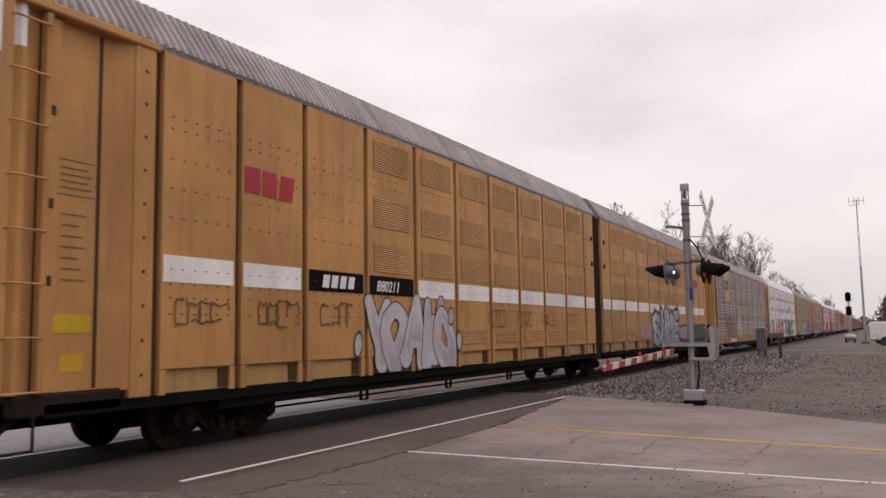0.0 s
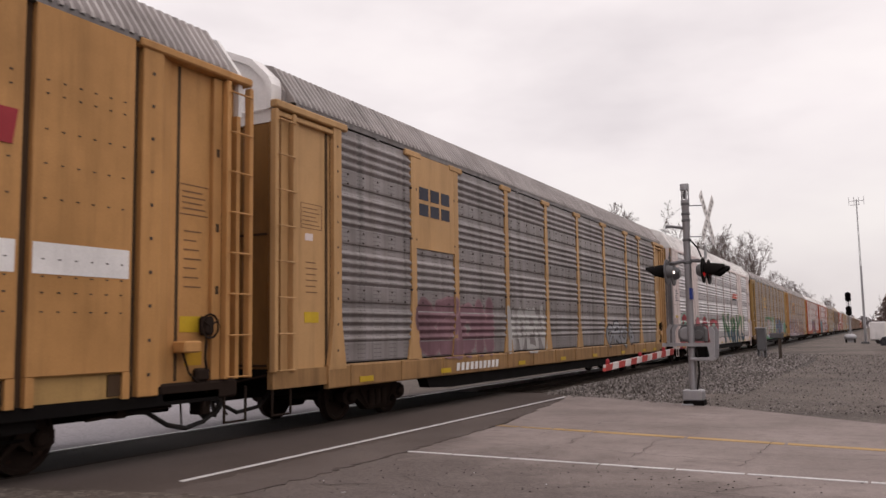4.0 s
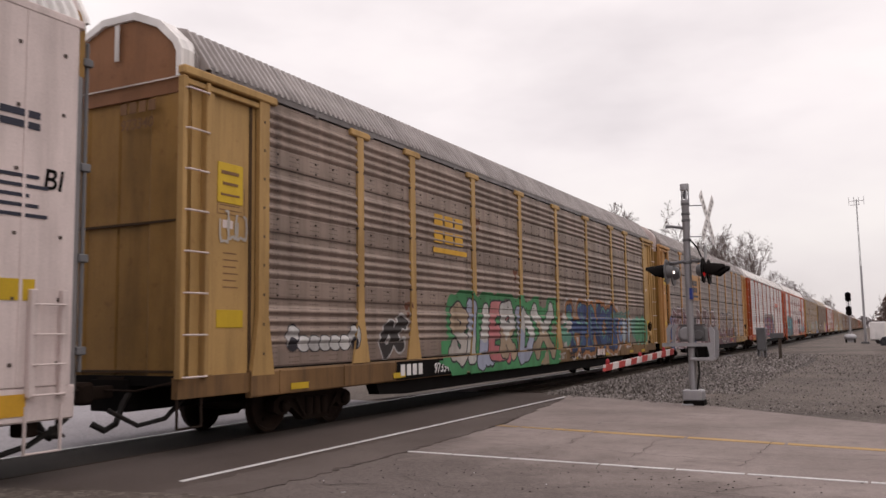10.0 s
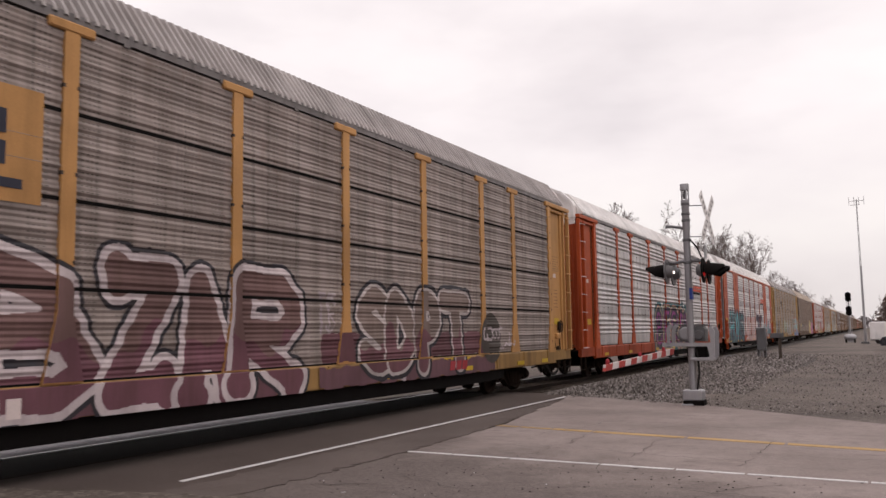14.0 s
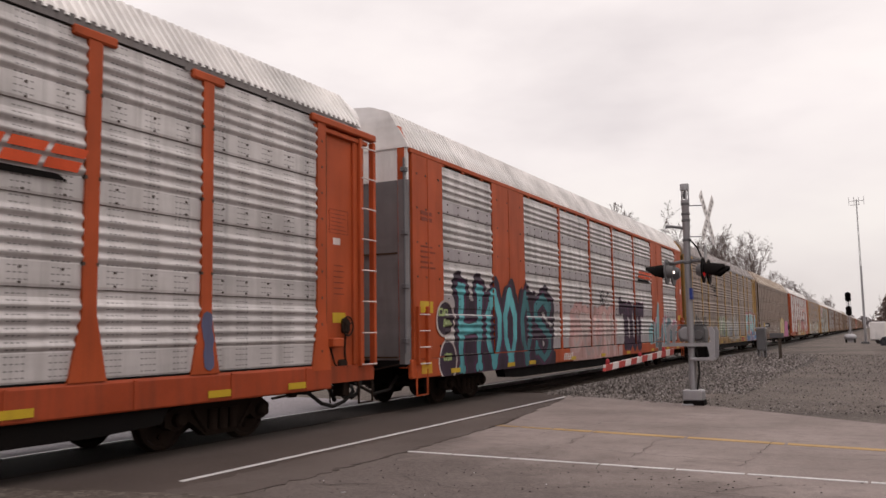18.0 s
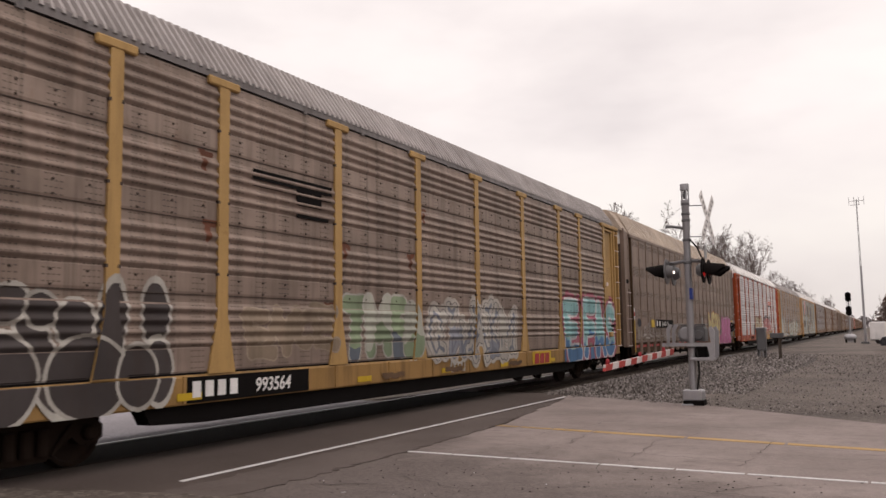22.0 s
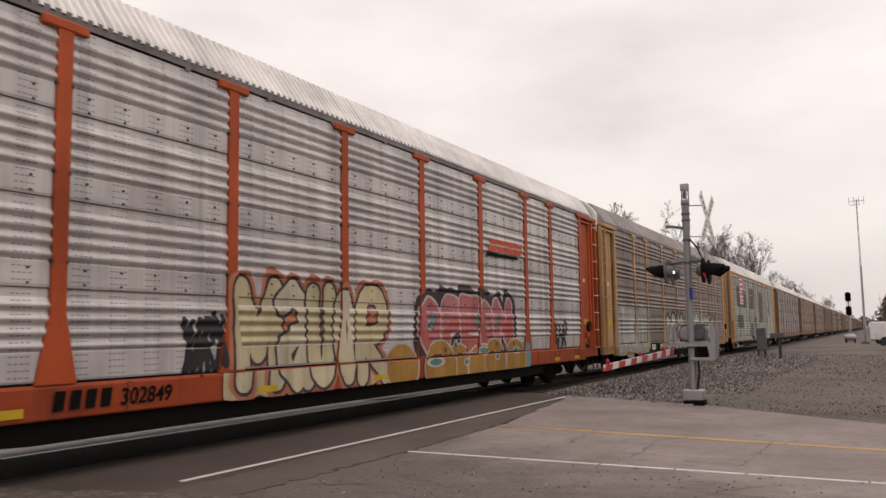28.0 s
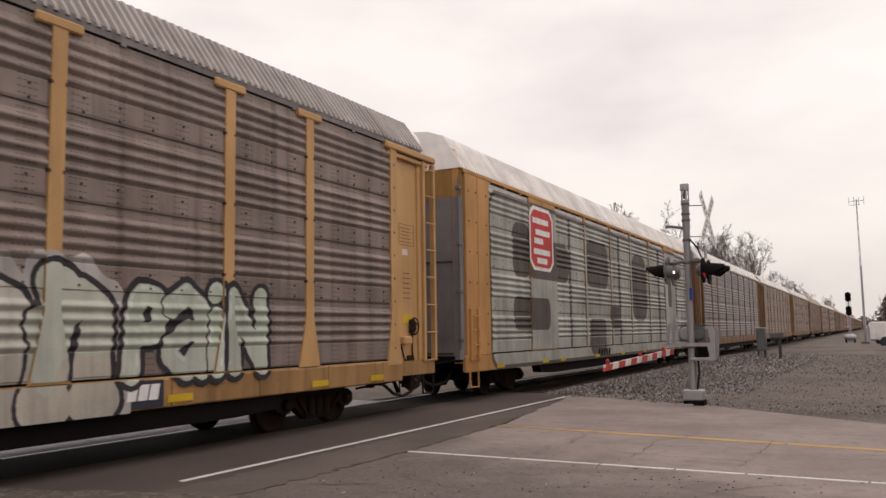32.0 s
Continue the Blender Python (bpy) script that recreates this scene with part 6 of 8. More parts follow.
    g.lathe([(0.0, 0.03), (0.09, 0.03), (0.11, 0.06), (0.11, 0.10)], "y", (0.15, 0, 1.50), GALV_DARK, 16)
    g.lathe([(0.0, -0.30), (0.10, -0.29), (0.13, -0.26), (0.13, -0.02)], "x", (0, 0.20, 1.52), GALV, 16)
    part("gate_mechanism", g, sig)
    w = Shape()
    for y in (-0.16, 0.40):
        w.prism([(-0.58, 1.26), (0.36, 1.26), (0.40, 1.08), (0.37, 0.98), (0.44, 0.96), (0.50, 1.06), (0.52, 1.58), (0.46, 1.68), (0.40, 1.66), (0.43, 1.33), (-0.58, 1.33)], "y", y - 0.02, y + 0.02, GALV)
        w.prism([(-0.48, 1.3), (-0.42, 1.3), (-0.41, 1.60), (-0.34, 1.72), (-0.42, 1.74), (-0.48, 1.64)], "y", y - 0.02, y + 0.02, GALV)
    w.box(-0.02, 0.44, -0.17, 0.40, 0.96, 1.02, GALV, 0.01)
    w.box(-0.10, 0.34, 0.0, 0.34, 1.02, 1.25, BLACK, 0.03)
    part("counterweight_frame", w, sig)
    arm = Shape()
    n, length, tip = 13, 5.15, 1.03

    def middle(y):
        return 1.16 + (tip - 1.16) * (-0.25 - y) / length

    arm.prism([(-0.25, 1.10), (-0.25, 1.22), (-0.25 - length, tip + 0.05), (-0.25 - length, tip - 0.05)], "x", -0.36, -0.32, GATE_WHITE)
    ga = part("gate_arm", arm, sig, "white gate arm with red stripes")
    for i in range(0, n, 2):
        y0, y1 = -0.25 - length * i / n, -0.25 - length * (i + 1) / n
        k, lean = 0.0605 - 0.010 * i / n, 0.03
        z0, z1 = middle(y0), middle(y1)
        part("red_stripe", Shape().prism([(y0 - lean, z0 - k), (y0 + lean, z0 + k), (y1 + lean, z1 + k), (y1 - lean, z1 - k)], "x", -0.363, -0.317, GATE_RED), ga)
    for y in (-1.15, -3.1, -5.2):
        lamp = Shape()
        lamp.lathe([(0.0, 0.14), (0.022, 0.13), (0.034, 0.10), (0.034, 0.07), (0.02, 0.03)], "z", (-0.34, y, middle(y)), MARK_RED, 14)
        part("gate_lamp", lamp, ga, smooth=True)


def relay_cabinet():
    c = tagged(new("relay_cabinet"), "small grey steel relay cabinet on short legs", "cabinet")
    c.matrix_basis = pose(-4.92, 43.3, -0.03)
    s = Shape()
    s.box(-0.21, 0.21, -0.25, 0.25, 0.55, 1.60, GALV_DARK, 0.03)
    s.box(-0.24, 0.24, -0.28, 0.28, 1.60, 1.66, GALV, 0.015)
    part("body", s, c)
    d = Shape().box(-0.17, 0.17, -0.275, -0.25, 0.62, 1.54, GALV_DARK, 0.01)
    part("door", d, c)
    p = Shape().box(-0.20, -0.05, -0.22, -0.14, 0.05, 0.58, GALV, 0.02).box(0.04, 0.2, -0.22, -0.14, 0.05, 0.58, GALV, 0.02)
    part("conduit", p, c)
    for x in (-0.15, 0.15):
        for y in (-0.18, 0.18):
            part("leg", Shape().box(x - 0.04, x + 0.04, y - 0.04, y + 0.04, -0.2, 0.56, GALV_DARK), c)
    t = tagged(new("meter_post"), "weathered timber post with a grey meter box", "post")
    t.matrix_basis = pose(-4.11, 43.3, -0.03)
    part("post", Shape().box(-0.07, 0.07, -0.07, 0.07, -0.2, 1.36, TIE, 0.015), t)
    part("meter_box", Shape().box(-0.42, 0.20, -0.17, -0.07, 1.14, 1.38, GALV_DARK, 0.02), t)
    rnd = random.Random(2)
    for x, y, r in ((-5.9, 42.6, 0.3), (-5.4, 42.4, 0.2), (-6.4, 43.0, 0.34), (-5.55, 43.4, 0.26)):
        s = Shape()
        s.lathe([(0.0, -r * 0.3), (r, -r * 0.2), (r * 0.9, r * 0.3), (r * 0.4, r * 0.6), (0.0, r * 0.65)], "z", (x, y, 0.1), GALV_DARK if r > 0.25 else STONE, 7)
        tagged(part("rock", s), "grey lump of broken rock beside the cabinet", "rock")


def block_signal():
    b = tagged(new("block_signal"), "tall railway signal with black round heads", "railway signal")
    b.matrix_basis = pose(-2.45, 101, -0.03)
    s = Shape()
    s.lathe([(0.0, 0), (0.10, 0), (0.08, 5.2), (0.0, 5.2)], "z", (0, 0, 0), GALV, 12)
    s.box(-0.3, 0.3, -0.3, 0.3, 0, 0.25, GALV)
    part("mast", s, b)
    for z in (5.05, 4.62, 3.55, 3.12):
        h = Shape()
        h.lathe([(0.0, -0.10), (0.29, -0.10), (0.31, -0.06), (0.31, 0.0), (0.0, 0.04)], "y", (-0.02, -0.12, z), BLACK, 20)
        h.box(-0.30, 0.27, -0.16, -0.10, z - 0.2, z + 0.2, BLACK, 0.01)
        h.lathe([(0.15, -0.10), (0.17, -0.45), (0.15, -0.45), (0.13, -0.1)], "y", (-0.02, -0.12, z + 0.02), BLACK, 14)
        part("signal_head", h, b, smooth=True)
    l = Shape()
    for x in (-0.2, 0.2):
        l.tube([(x, 0.2, 0), (x, 0.16, 4.8)], 0.02, GALV, 6)
    part("ladder", l, b)
    k = tagged(new("gas_tank"), "small white gas tank on a dark cradle", "tank")
    k.matrix_basis = pose(-2.35, 96, -0.03)
    t = Shape()
    t.lathe([(0.0, -0.6), (0.2, -0.55), (0.33, -0.38), (0.33, 0.38), (0.2, 0.55), (0.0, 0.6)], "x", (0, 0, 0.55), GALV, 18)
    part("vessel", t, k, smooth=True)
    for x in (-0.4, 0.4):
        part("cradle", Shape().box(x - 0.07, x + 0.07, -0.3, 0.3, 0, 0.36, BLACK), k)


def radio_mast():
    m = tagged(new("radio_mast"), "thin grey radio mast with a small cross antenna", "mast")
    m.matrix_basis = pose(-0.95, 90.1, -0.03)
    s = Shape()
    for k in range(3):
        a = 2 * math.pi * k / 3
        s.tube([(0.10 * math.cos(a), 0.10 * math.sin(a), 0), (0.08 * math.cos(a), 0.08 * math.sin(a), 7.0), (0.03 * math.cos(a), 0.03 * math.sin(a), 13.9)], 0.026, GALV, 5)
    for i in range(40):
        z, r = i * 0.34, 0.10 - 0.07 * i / 40
        a = 2.1 * i
        s.tube([(r * math.cos(a), r * math.sin(a), z), (r * math.cos(a + 2.1), r * math.sin(a + 2.1), z + 0.3)], 0.012, GALV, 4)
    part("lattice", s, m)
    n = Shape()
    n.tube([(-0.65, 0, 13.75), (0.65, 0, 13.75)], 0.03, GALV, 6)
    n.tube([(-0.55, 0, 13.35), (0.3, 0, 13.35)], 0.025, GALV, 6)
    for x in (-0.65, -0.2, 0.65, 0.2):
        n.tube([(x, 0, 13.35), (x, 0, 14.15)], 0.025, GALV, 6)
    part("antenna", n, m)
    part("foot", Shape().box(-0.35, 0.35, -0.35, 0.35, 0, 0.18, GALV_DARK), m)
    p = tagged(new("utility_pole"), "short plain grey pole beside the mast", "pole")
    p.matrix_basis = pose(-0.92, 92.5, -0.03)
    part("shaft", Shape().tube([(0, 0, 0), (0, 0, 7.6)], 0.12, GALV, 10, 0.08), p)


def white_trailer():
    t = tagged(new("box_trailer"), "plain white box trailer parked on the gravel", "trailer")
    t.matrix_basis = pose(0.75, 89.5, -0.03)
    part("body", Shape().box(-1.25, 4.2, -1.2, 1.2, 0.40, 2.05, WHITE, 0.06), t)
    part("chassis", Shape().box(-1.2, 3.0, -0.9, 0.9, 0.35, 0.55, BLACK), t)
    for x in (-0.5, 2.3):
        for y in (-1.05, 0.85):
            part("wheel", Shape().lathe([(0.0, 0), (0.33, 0), (0.36, 0.05), (0.36, 0.18), (0.33, 0.22), (0.0, 0.22)], "y", (x, y, 0.36), HOSE, 18), t)


def parked_car():
    c = tagged(new("parked_car"), "dark parked car on the gravel lot", "car")
    c.matrix_basis = pose(2.35, 63.5, -0.03)
    prof = [(-2.1, 0.35), (2.1, 0.35), (2.15, 0.62), (2.05, 0.82), (1.45, 0.92), (0.75, 1.38), (-0.6, 1.42), (-1.35, 1.02), (-2.0, 0.90), (-2.18, 0.65)]
    part("body", Shape().prism(prof, "y", -0.84, 0.84, CARBLACK), c)
    win = [(1.3, 0.95), (0.72, 1.34), (-0.55, 1.37), (-1.2, 1.03)]
    part("window", Shape().prism(win, "y", -0.845, 0.845, WINDSHIELD), c)
    for x in (-1.3, 1.35):
        for y in (-0.88, 0.68):
            w = part("wheel", Shape().lathe([(0.0, 0), (0.30, 0), (0.33, 0.04), (0.33, 0.17), (0.30, 0.2), (0.0, 0.2)], "y", (x, y, 0.33), HOSE, 18), c)
    for y in (-0.6, 0.6):
        part("headlight", Shape().box(-2.17, -2.12, y - 0.16, y + 0.16, 0.66, 0.76, WHITE, 0.01), c)


# ---- trees ----
def bare_tree(x, y, height, seed, spread=0.5, label="leafless grey-brown tree with fine upswept twigs"):
    rnd = random.Random(seed)
    t = tagged(new("bare_tree"), label, "tree", "leafless trees behind the train")
    t.matrix_basis = pose(x, y, -0.3)
    trunk, crown = Shape(), Shape()
    mid, rz, rx = height * 0.60, height * 0.40, height * spread * 0.46

    def sway(v, amount):
        return (v + Vector([rnd.uniform(-amount, amount) for _ in range(3)])).normalized()

    def spray_of(p, d, length, r, depth):
        """A branch with finer branches along it."""
        q = p + d * length * 0.5
        e = sway(d + Vector((0, 0, 0.18)), 0.28)
        tip = q + e * length * 0.5
        crown.tube([p, q, tip] if depth < 2 else [p, tip], r, BARK, 3, max(r * 0.5, 0.006), cap=False)
        if depth == 3:
            return
        for i in range((6, 5, 4)[depth]):
            f = rnd.uniform(0.25, 1.0)
            at = p.lerp(q, f * 2) if f < 0.5 else q.lerp(tip, f * 2 - 1)
            spray_of(at, sway(e, 0.75), length * rnd.uniform(0.38, 0.62), max(r * 0.55, 0.009), depth + 1)

    trunk.tube([(0, 0, 0), (rnd.uniform(-0.1, 0.1), 0, height * 0.25), (rnd.uniform(-0.3, 0.3), 0, height * 0.5), (0, 0, height * 0.72)], height * 0.016, BARK, 7, height * 0.004)
    for i in range(13):
        a, up = i * 2.4 + rnd.uniform(-0.4, 0.4), rnd.uniform(-0.35, 0.95)
        flat = math.sqrt(max(0.05, 1 - up * up))
        goal = Vector((rx * flat * math.cos(a), rx * flat * math.sin(a), mid + rz * up)) * rnd.uniform(0.80, 0.95)
        base = Vector((0, 0, height * rnd.uniform(0.20, 0.34 + 0.2 * (up + 0.35))))
        bend = base.lerp(goal, 0.5) + Vector((0, 0, -height * 0.02))
        trunk.tube([base, bend, goal], height * 0.0065, BARK, 5, height * 0.0022, cap=False)
        for k in range(5):
            f = 0.35 + 0.65 * k / 4
            at = base.lerp(bend, f * 2) if f < 0.5 else bend.lerp(goal, f * 2 - 1)
            spray_of(at, sway((goal - base).normalized(), 0.6), height * rnd.uniform(0.10, 0.17), 0.028, 0 if k > 2 else 1)
    tops = sorted(v[2] for v in crown.v)
    k = height / tops[int(len(tops) * 0.985)]
    for s in (trunk, crown):
        s.v = [(x * k, y * k, z * k) for x, y, z in s.v]
    part("trunk", trunk.quick("trunk"), t)
    part("crown", crown.quick("crown"), t)


def shrub(x, y, height, width, seed, label):
    """A dense twiggy bush: stems and many small leaf-like flakes."""
    rnd = random.Random(seed)
    t = tagged(new("evergreen_bush"), label, "bush")
    t.matrix_basis = pose(x, y, -0.3)
    stems, leaves = Shape(), Shape()
    for i in range(14):
        a = rnd.uniform(0, 6.28)
        r = width * 0.4 * rnd.random()
        stems.tube([(0.2 * math.cos(a), 0.2 * math.sin(a), 0), (r * math.cos(a), r * math.sin(a), height * rnd.uniform(0.6, 0.95))], 0.06, BARK, 4, 0.02)
    for i in range(5200):
        u, a = rnd.random(), rnd.uniform(0, 6.28)
        z = height * (0.08 + 0.92 * u)
        rr = width * 0.5 * (1 - u ** 1.7 * 0.9) * math.sqrt(rnd.random()) * rnd.uniform(0.7, 1.15)
        c = Vector((rr * math.cos(a), rr * math.sin(a), z))
        q = [Vector((rnd.uniform(-1, 1), rnd.uniform(-1, 1), rnd.uniform(-1, 1))) * 0.24 for _ in range(3)]
        leaves.poly([c + p for p in q], HEDGE)
    part("stems", stems, t)
    part("foliage", leaves.quick("foliage"), t)


def far_woods():
    """A low uneven line of distant trees along the horizon."""
    rnd = random.Random(21)
    s = Shape()
    for i in range(5200):
        x = rnd.uniform(-900, 700)
        y = rnd.uniform(640, 760)
        h = 9 + 7 * noise.noise((x * 0.012, 3.0, 0)) + 3 * noise.noise((x * 0.06, 9.0, 0))
        z = h * rnd.random() ** 0.7
        c = Vector((x, y, z - 0.3))
        q = [Vector((rnd.uniform(-1, 1) * 4, rnd.uniform(-1, 1), rnd.uniform(-1, 1) * 3.2)) for _ in range(3)]
        s.poly([c + p for p in q], FARWOOD)
    ob = part("far_woods", s.quick("far_woods"))
    tagged(ob, "distant grey winter woodland on the horizon", "woodland", "", "stuff")


ground()
shade_walls()
track()
stones()
crossing_signal()
relay_cabinet()
block_signal()
radio_mast()
white_trailer()
parked_car()
for tx, ty, th, seed, wide in ((-20.2, 75.3, 13.0, 1, 0.22), (-18.2, 86, 13.7, 2, 0.26), (-17.2, 89, 12.4, 3, 0.22), (-16.9, 103.6, 13.5, 5, 0.26), (-16.3, 108, 13.0, 6, 0.22),
                               (-17.6, 112, 13.0, 7, 0.22), (-15.3, 129, 15.3, 8, 0.22), (-16.6, 134, 13.8, 14, 0.22), (-15.2, 196, 11.6, 15, 0.22), (-14.9, 216, 11.6, 16, 0.22), (-16.2, 189, 12.3, 9, 0.24), (-17.2, 200, 12.3, 10, 0.26), (-14.9, 345, 13.3, 11, 0.3), (-17.5, 352, 12.8, 12, 0.3)):
    bare_tree(tx, ty, th, seed, wide)
shrub(2.6, 150, 7.6, 6.5, 3, "dense dark evergreen bush at the edge of the lot")
shrub(6.5, 165, 6.5, 7.0, 4, "dense dark evergreen bush at the edge of the lot")
far_woods()

# ---- the train ----
SIDE_T = Side(sheet_profile(5.31), (-12.1,) + POSTS_S + (12.1,), 1.520, 0.205, 0.108, 0.66, 5.2, (1.07, 1.527))
SIDE_E = Side(sheet_profile(5.31, fine=True), (-12.1,) + POSTS_S + (12.1,), 1.520, 0.205, 0.108, 0.66, 5.2, (1.07, 1.527))
SIDE_W = Side(sheet_profile(5.27), (-4.38, -1.38, 1.38, 4.38, -8.325, 8.325, -12.8, 12.8), 1.517, 0.0, 0.08, 0.66, 5.3, (1.09, 1.503))
SIDE_A = Side(lambda z: 1.512, (), 1.512, lo=0.86)
SIDE_I = Side(lambda z: 1.494, [-12.76 + 1.16 * i for i in range(23)], 1.507, half=0.05, lo=0.70)


class WideSide(Side):
    """A flush side on which some posts are whole blank bays."""

    def x(self, y, z):
        if z < self.sill[0]:
            return self.sill[1]
        for p in (-8.325, 8.325):
            if abs(y - p) <= 1.07:
                return 1.517
        for p in (-12.8, 12.8):
            if abs(y - p) <= 0.70:
                return 1.517
        return Side.x(self, y, z)

    def end(self, y, z):
        if z < self.sill[0]:
            return 1e9
        cuts = sorted([-13.5, -12.1, -9.395, -7.255, 7.255, 9.395, 12.1, 13.5] + [p + d for p in (-4.38, -1.38, 1.38, 4.38) for d in (-0.08, 0.08)])
        for c in cuts:
            if y < c - 1e-6:
                return c
        return 1e9


SIDE_W = WideSide(sheet_profile(5.27), (-4.38, -1.38, 1.38, 4.38), 1.517, 0.0, 0.08, 0.66, 5.3, (1.09, 1.503))

TRAIN = []   # (thing, its place along the track at the start)

# twin car, joint between its bodies at 28.0 m
A = twin_car()
TRAIN.append((A, 28.0))
for y0 in (-18.2, 16.95):
    blocks(A, "mark", [(y0, y0 + 0.36, 3.76, 4.16, 0.0), (y0 + 0.42, y0 + 0.76, 3.75, 4.15, 0.0), (y0 + 0.82, y0 + 1.16, 3.74, 4.14, 0.06)], 1.508, MARK_RED, "dark red mark of plain blocks")
lettering(A, "880211", -14.45, 0.22, 2.40, 1.510, WHITE, "white car number 880211 on a black plate", 0.25)
blocks(A, "mark", [(-16.2 + 0.26 * i, -16.02 + 0.26 * i, 2.40, 2.62, 0.05) for i in range(4)], 1.508, WHITE, "white reporting mark of plain bars")
LIGHT = (0.50, 0.48, 0.52)
INK = (0.03, 0.028, 0.035)
piece(A, SIDE_A, (("Y", -14.95, -13.75), ("O", -14.4, -13.2), ("A", -13.5, -12.4), ("W", -12.9, -11.6), ("O", -12.3, -11.05)), 0.86, 2.36, 3, (LIGHT, (0.44, 0.43, 0.48)), INK, 0.19, 0.03, swell=0.35, wobble=0.8, core=(0.42, 0.40, 0.43))
bubbles(A, SIDE_A, ((-15.1, 1.40, 0.11, 0.20, 0.2, LIGHT), (-10.95, 1.40, 0.10, 0.19, 0.1, LIGHT), (-11.35, 1.95, 0.14, 0.17, 0.1, LIGHT)), INK, 0.03)
piece(A, SIDE_A, (("S", 7.5, 9.05), ("A", 8.9, 10.0), ("R", 9.85, 11.05), ("S", 10.9, 11.9), ("E", 11.75, 12.9)), 0.90, 2.42, 7, ((0.40, 0.43, 0.46), (0.23, 0.28, 0.42), (0.42, 0.44, 0.46), (0.37, 0.43, 0.46), (0.33, 0.34, 0.33)), INK, 0.185, 0.06,
      ((0.30, 0.34, 0.40), (0.16, 0.21, 0.36), (0.24, 0.32, 0.42)), 0.38, (0.30, 0.17, 0.07), 0.13, INK, 0.05, glint=(0.55, 0.57, 0.58), wobble=0.5, spikes=0.10)
bubbles(A, SIDE_A, ((9.35, 1.62, 0.10, 0.16, -0.3, (0.46, 0.26, 0.32)), (10.35, 1.55, 0.12, 0.14, 0.3, (0.46, 0.26, 0.32)), (8.5, 1.75, 0.14, 0.11, 0, (0.46, 0.26, 0.32)), (13.0, 1.62, 0.22, 0.09, 0.8, (0.44, 0.24, 0.30)), (10.25, 2.45, 0.12, 0.24, 0, (0.42, 0.44, 0.46))), INK, 0.035)
graffiti(A, SIDE_A, "OHIA", 0.5, 4.6, 1.0, 2.25, 5, None, (0.42, 0.28, 0.26), 0.11, 0.04, hollow=True)
graffiti(A, SIDE_A, "OLO", 5.5, 7.4, 1.15, 1.95, 6, (0.42, 0.31, 0.28), (0.30, 0.20, 0.20), 0.10, 0.03)
graffiti(A, SIDE_A, "D", 16.0, 17.3, 1.2, 2.2, 6, None, (0.46, 0.34, 0.24), 0.10, 0.05, hollow=True)
for y0, s0 in ((-19.6, 1), (-17.9, 2), (-16.2, 3), (-9.3, 4), (-7.4, 5), (-5.5, 6), (-3.6, 7)):
    scrawl(A, SIDE_A, y0, y0 + 1.0, 1.65, 2.2, s0, (0.13, 0.075, 0.04), 4, 0.012)


def place(car, centre):
    TRAIN.append((car, centre))
    return car


def mark3(car, y0, z0, w, h, x, mat, label):
    """Three plain blocks in a row, each of two bars."""
    g = w / 3
    for lo, hi in ((0.0, 0.42), (0.56, 1.0)):
        blocks(car, "mark", [(y0 + g * i, y0 + g * (i + 0.80), z0 + h * lo, z0 + h * hi, 0.0) for i in range(3)], x, mat, label)


def mark4(car, y0, z0, w, h, x):
    """Four slanted orange blocks, each of two bars, over a black wedge."""
    g, x = w / 4, x + 0.012
    for lo, hi in ((0.0, 0.44), (0.60, 1.0)):
        blocks(car, "mark", [(y0 + g * i + 0.16 * lo, y0 + g * (i + 0.86) + 0.16 * lo, z0 + h * lo, z0 + h * hi, 0.06) for i in range(4)], x, MARK_ORANGE, "orange mark of slanted plain blocks")
    s = Shape().prism([(y0 - 0.15, z0 - 0.14), (y0 + w * 0.9, z0 - 0.12), (y0 + w * 0.84, z0 - 0.05), (y0 - 0.05, z0 - 0.04)], "x", x, x + 0.006, BLACK)
    part("mark", s, car, "black wedge under an orange mark")


J0 = 295.07

B = place(rack_car_t("rack_car", "grey corrugated rack car with yellow posts and ends", PEACH, STEEL_GREY, STEEL_GREY, ROOF_GREY, WHITE, sill=SILL_PEACH), J0 - 8 * PITCH - 0.55)
part("mark_panel", Shape().box(1.46, 1.5155, -9.24, -7.44, 3.35, 5.32, PEACH), B, "plain yellow panel behind a mark")
mark3(B, -9.1, 4.05, 1.5, 0.60, 1.5165, MARK_BLUE, "dark blue mark of three plain blocks")
graffiti(B, SIDE_T, "SEON", -9.4, -5.2, 1.12, 2.35, 4, (0.19, 0.10, 0.12), (0.26, 0.15, 0.17), 0.18, 0.05)
graffiti(B, SIDE_T, "MOEN", -4.6, -1.7, 1.15, 2.2, 9, None, (0.46, 0.44, 0.43), 0.06, 0.05)
graffiti(B, SIDE_T, "OROB", 4.2, 8.3, 1.05, 1.85, 10, (0.30, 0.30, 0.32), INK, 0.10, 0.05)
blocks(B, "mark", [(-7.5 + 0.24 * i, -7.35 + 0.24 * i, 0.76, 0.93, 0.03) for i in range(10)], 1.53, WHITE, "white reporting mark of plain bars")

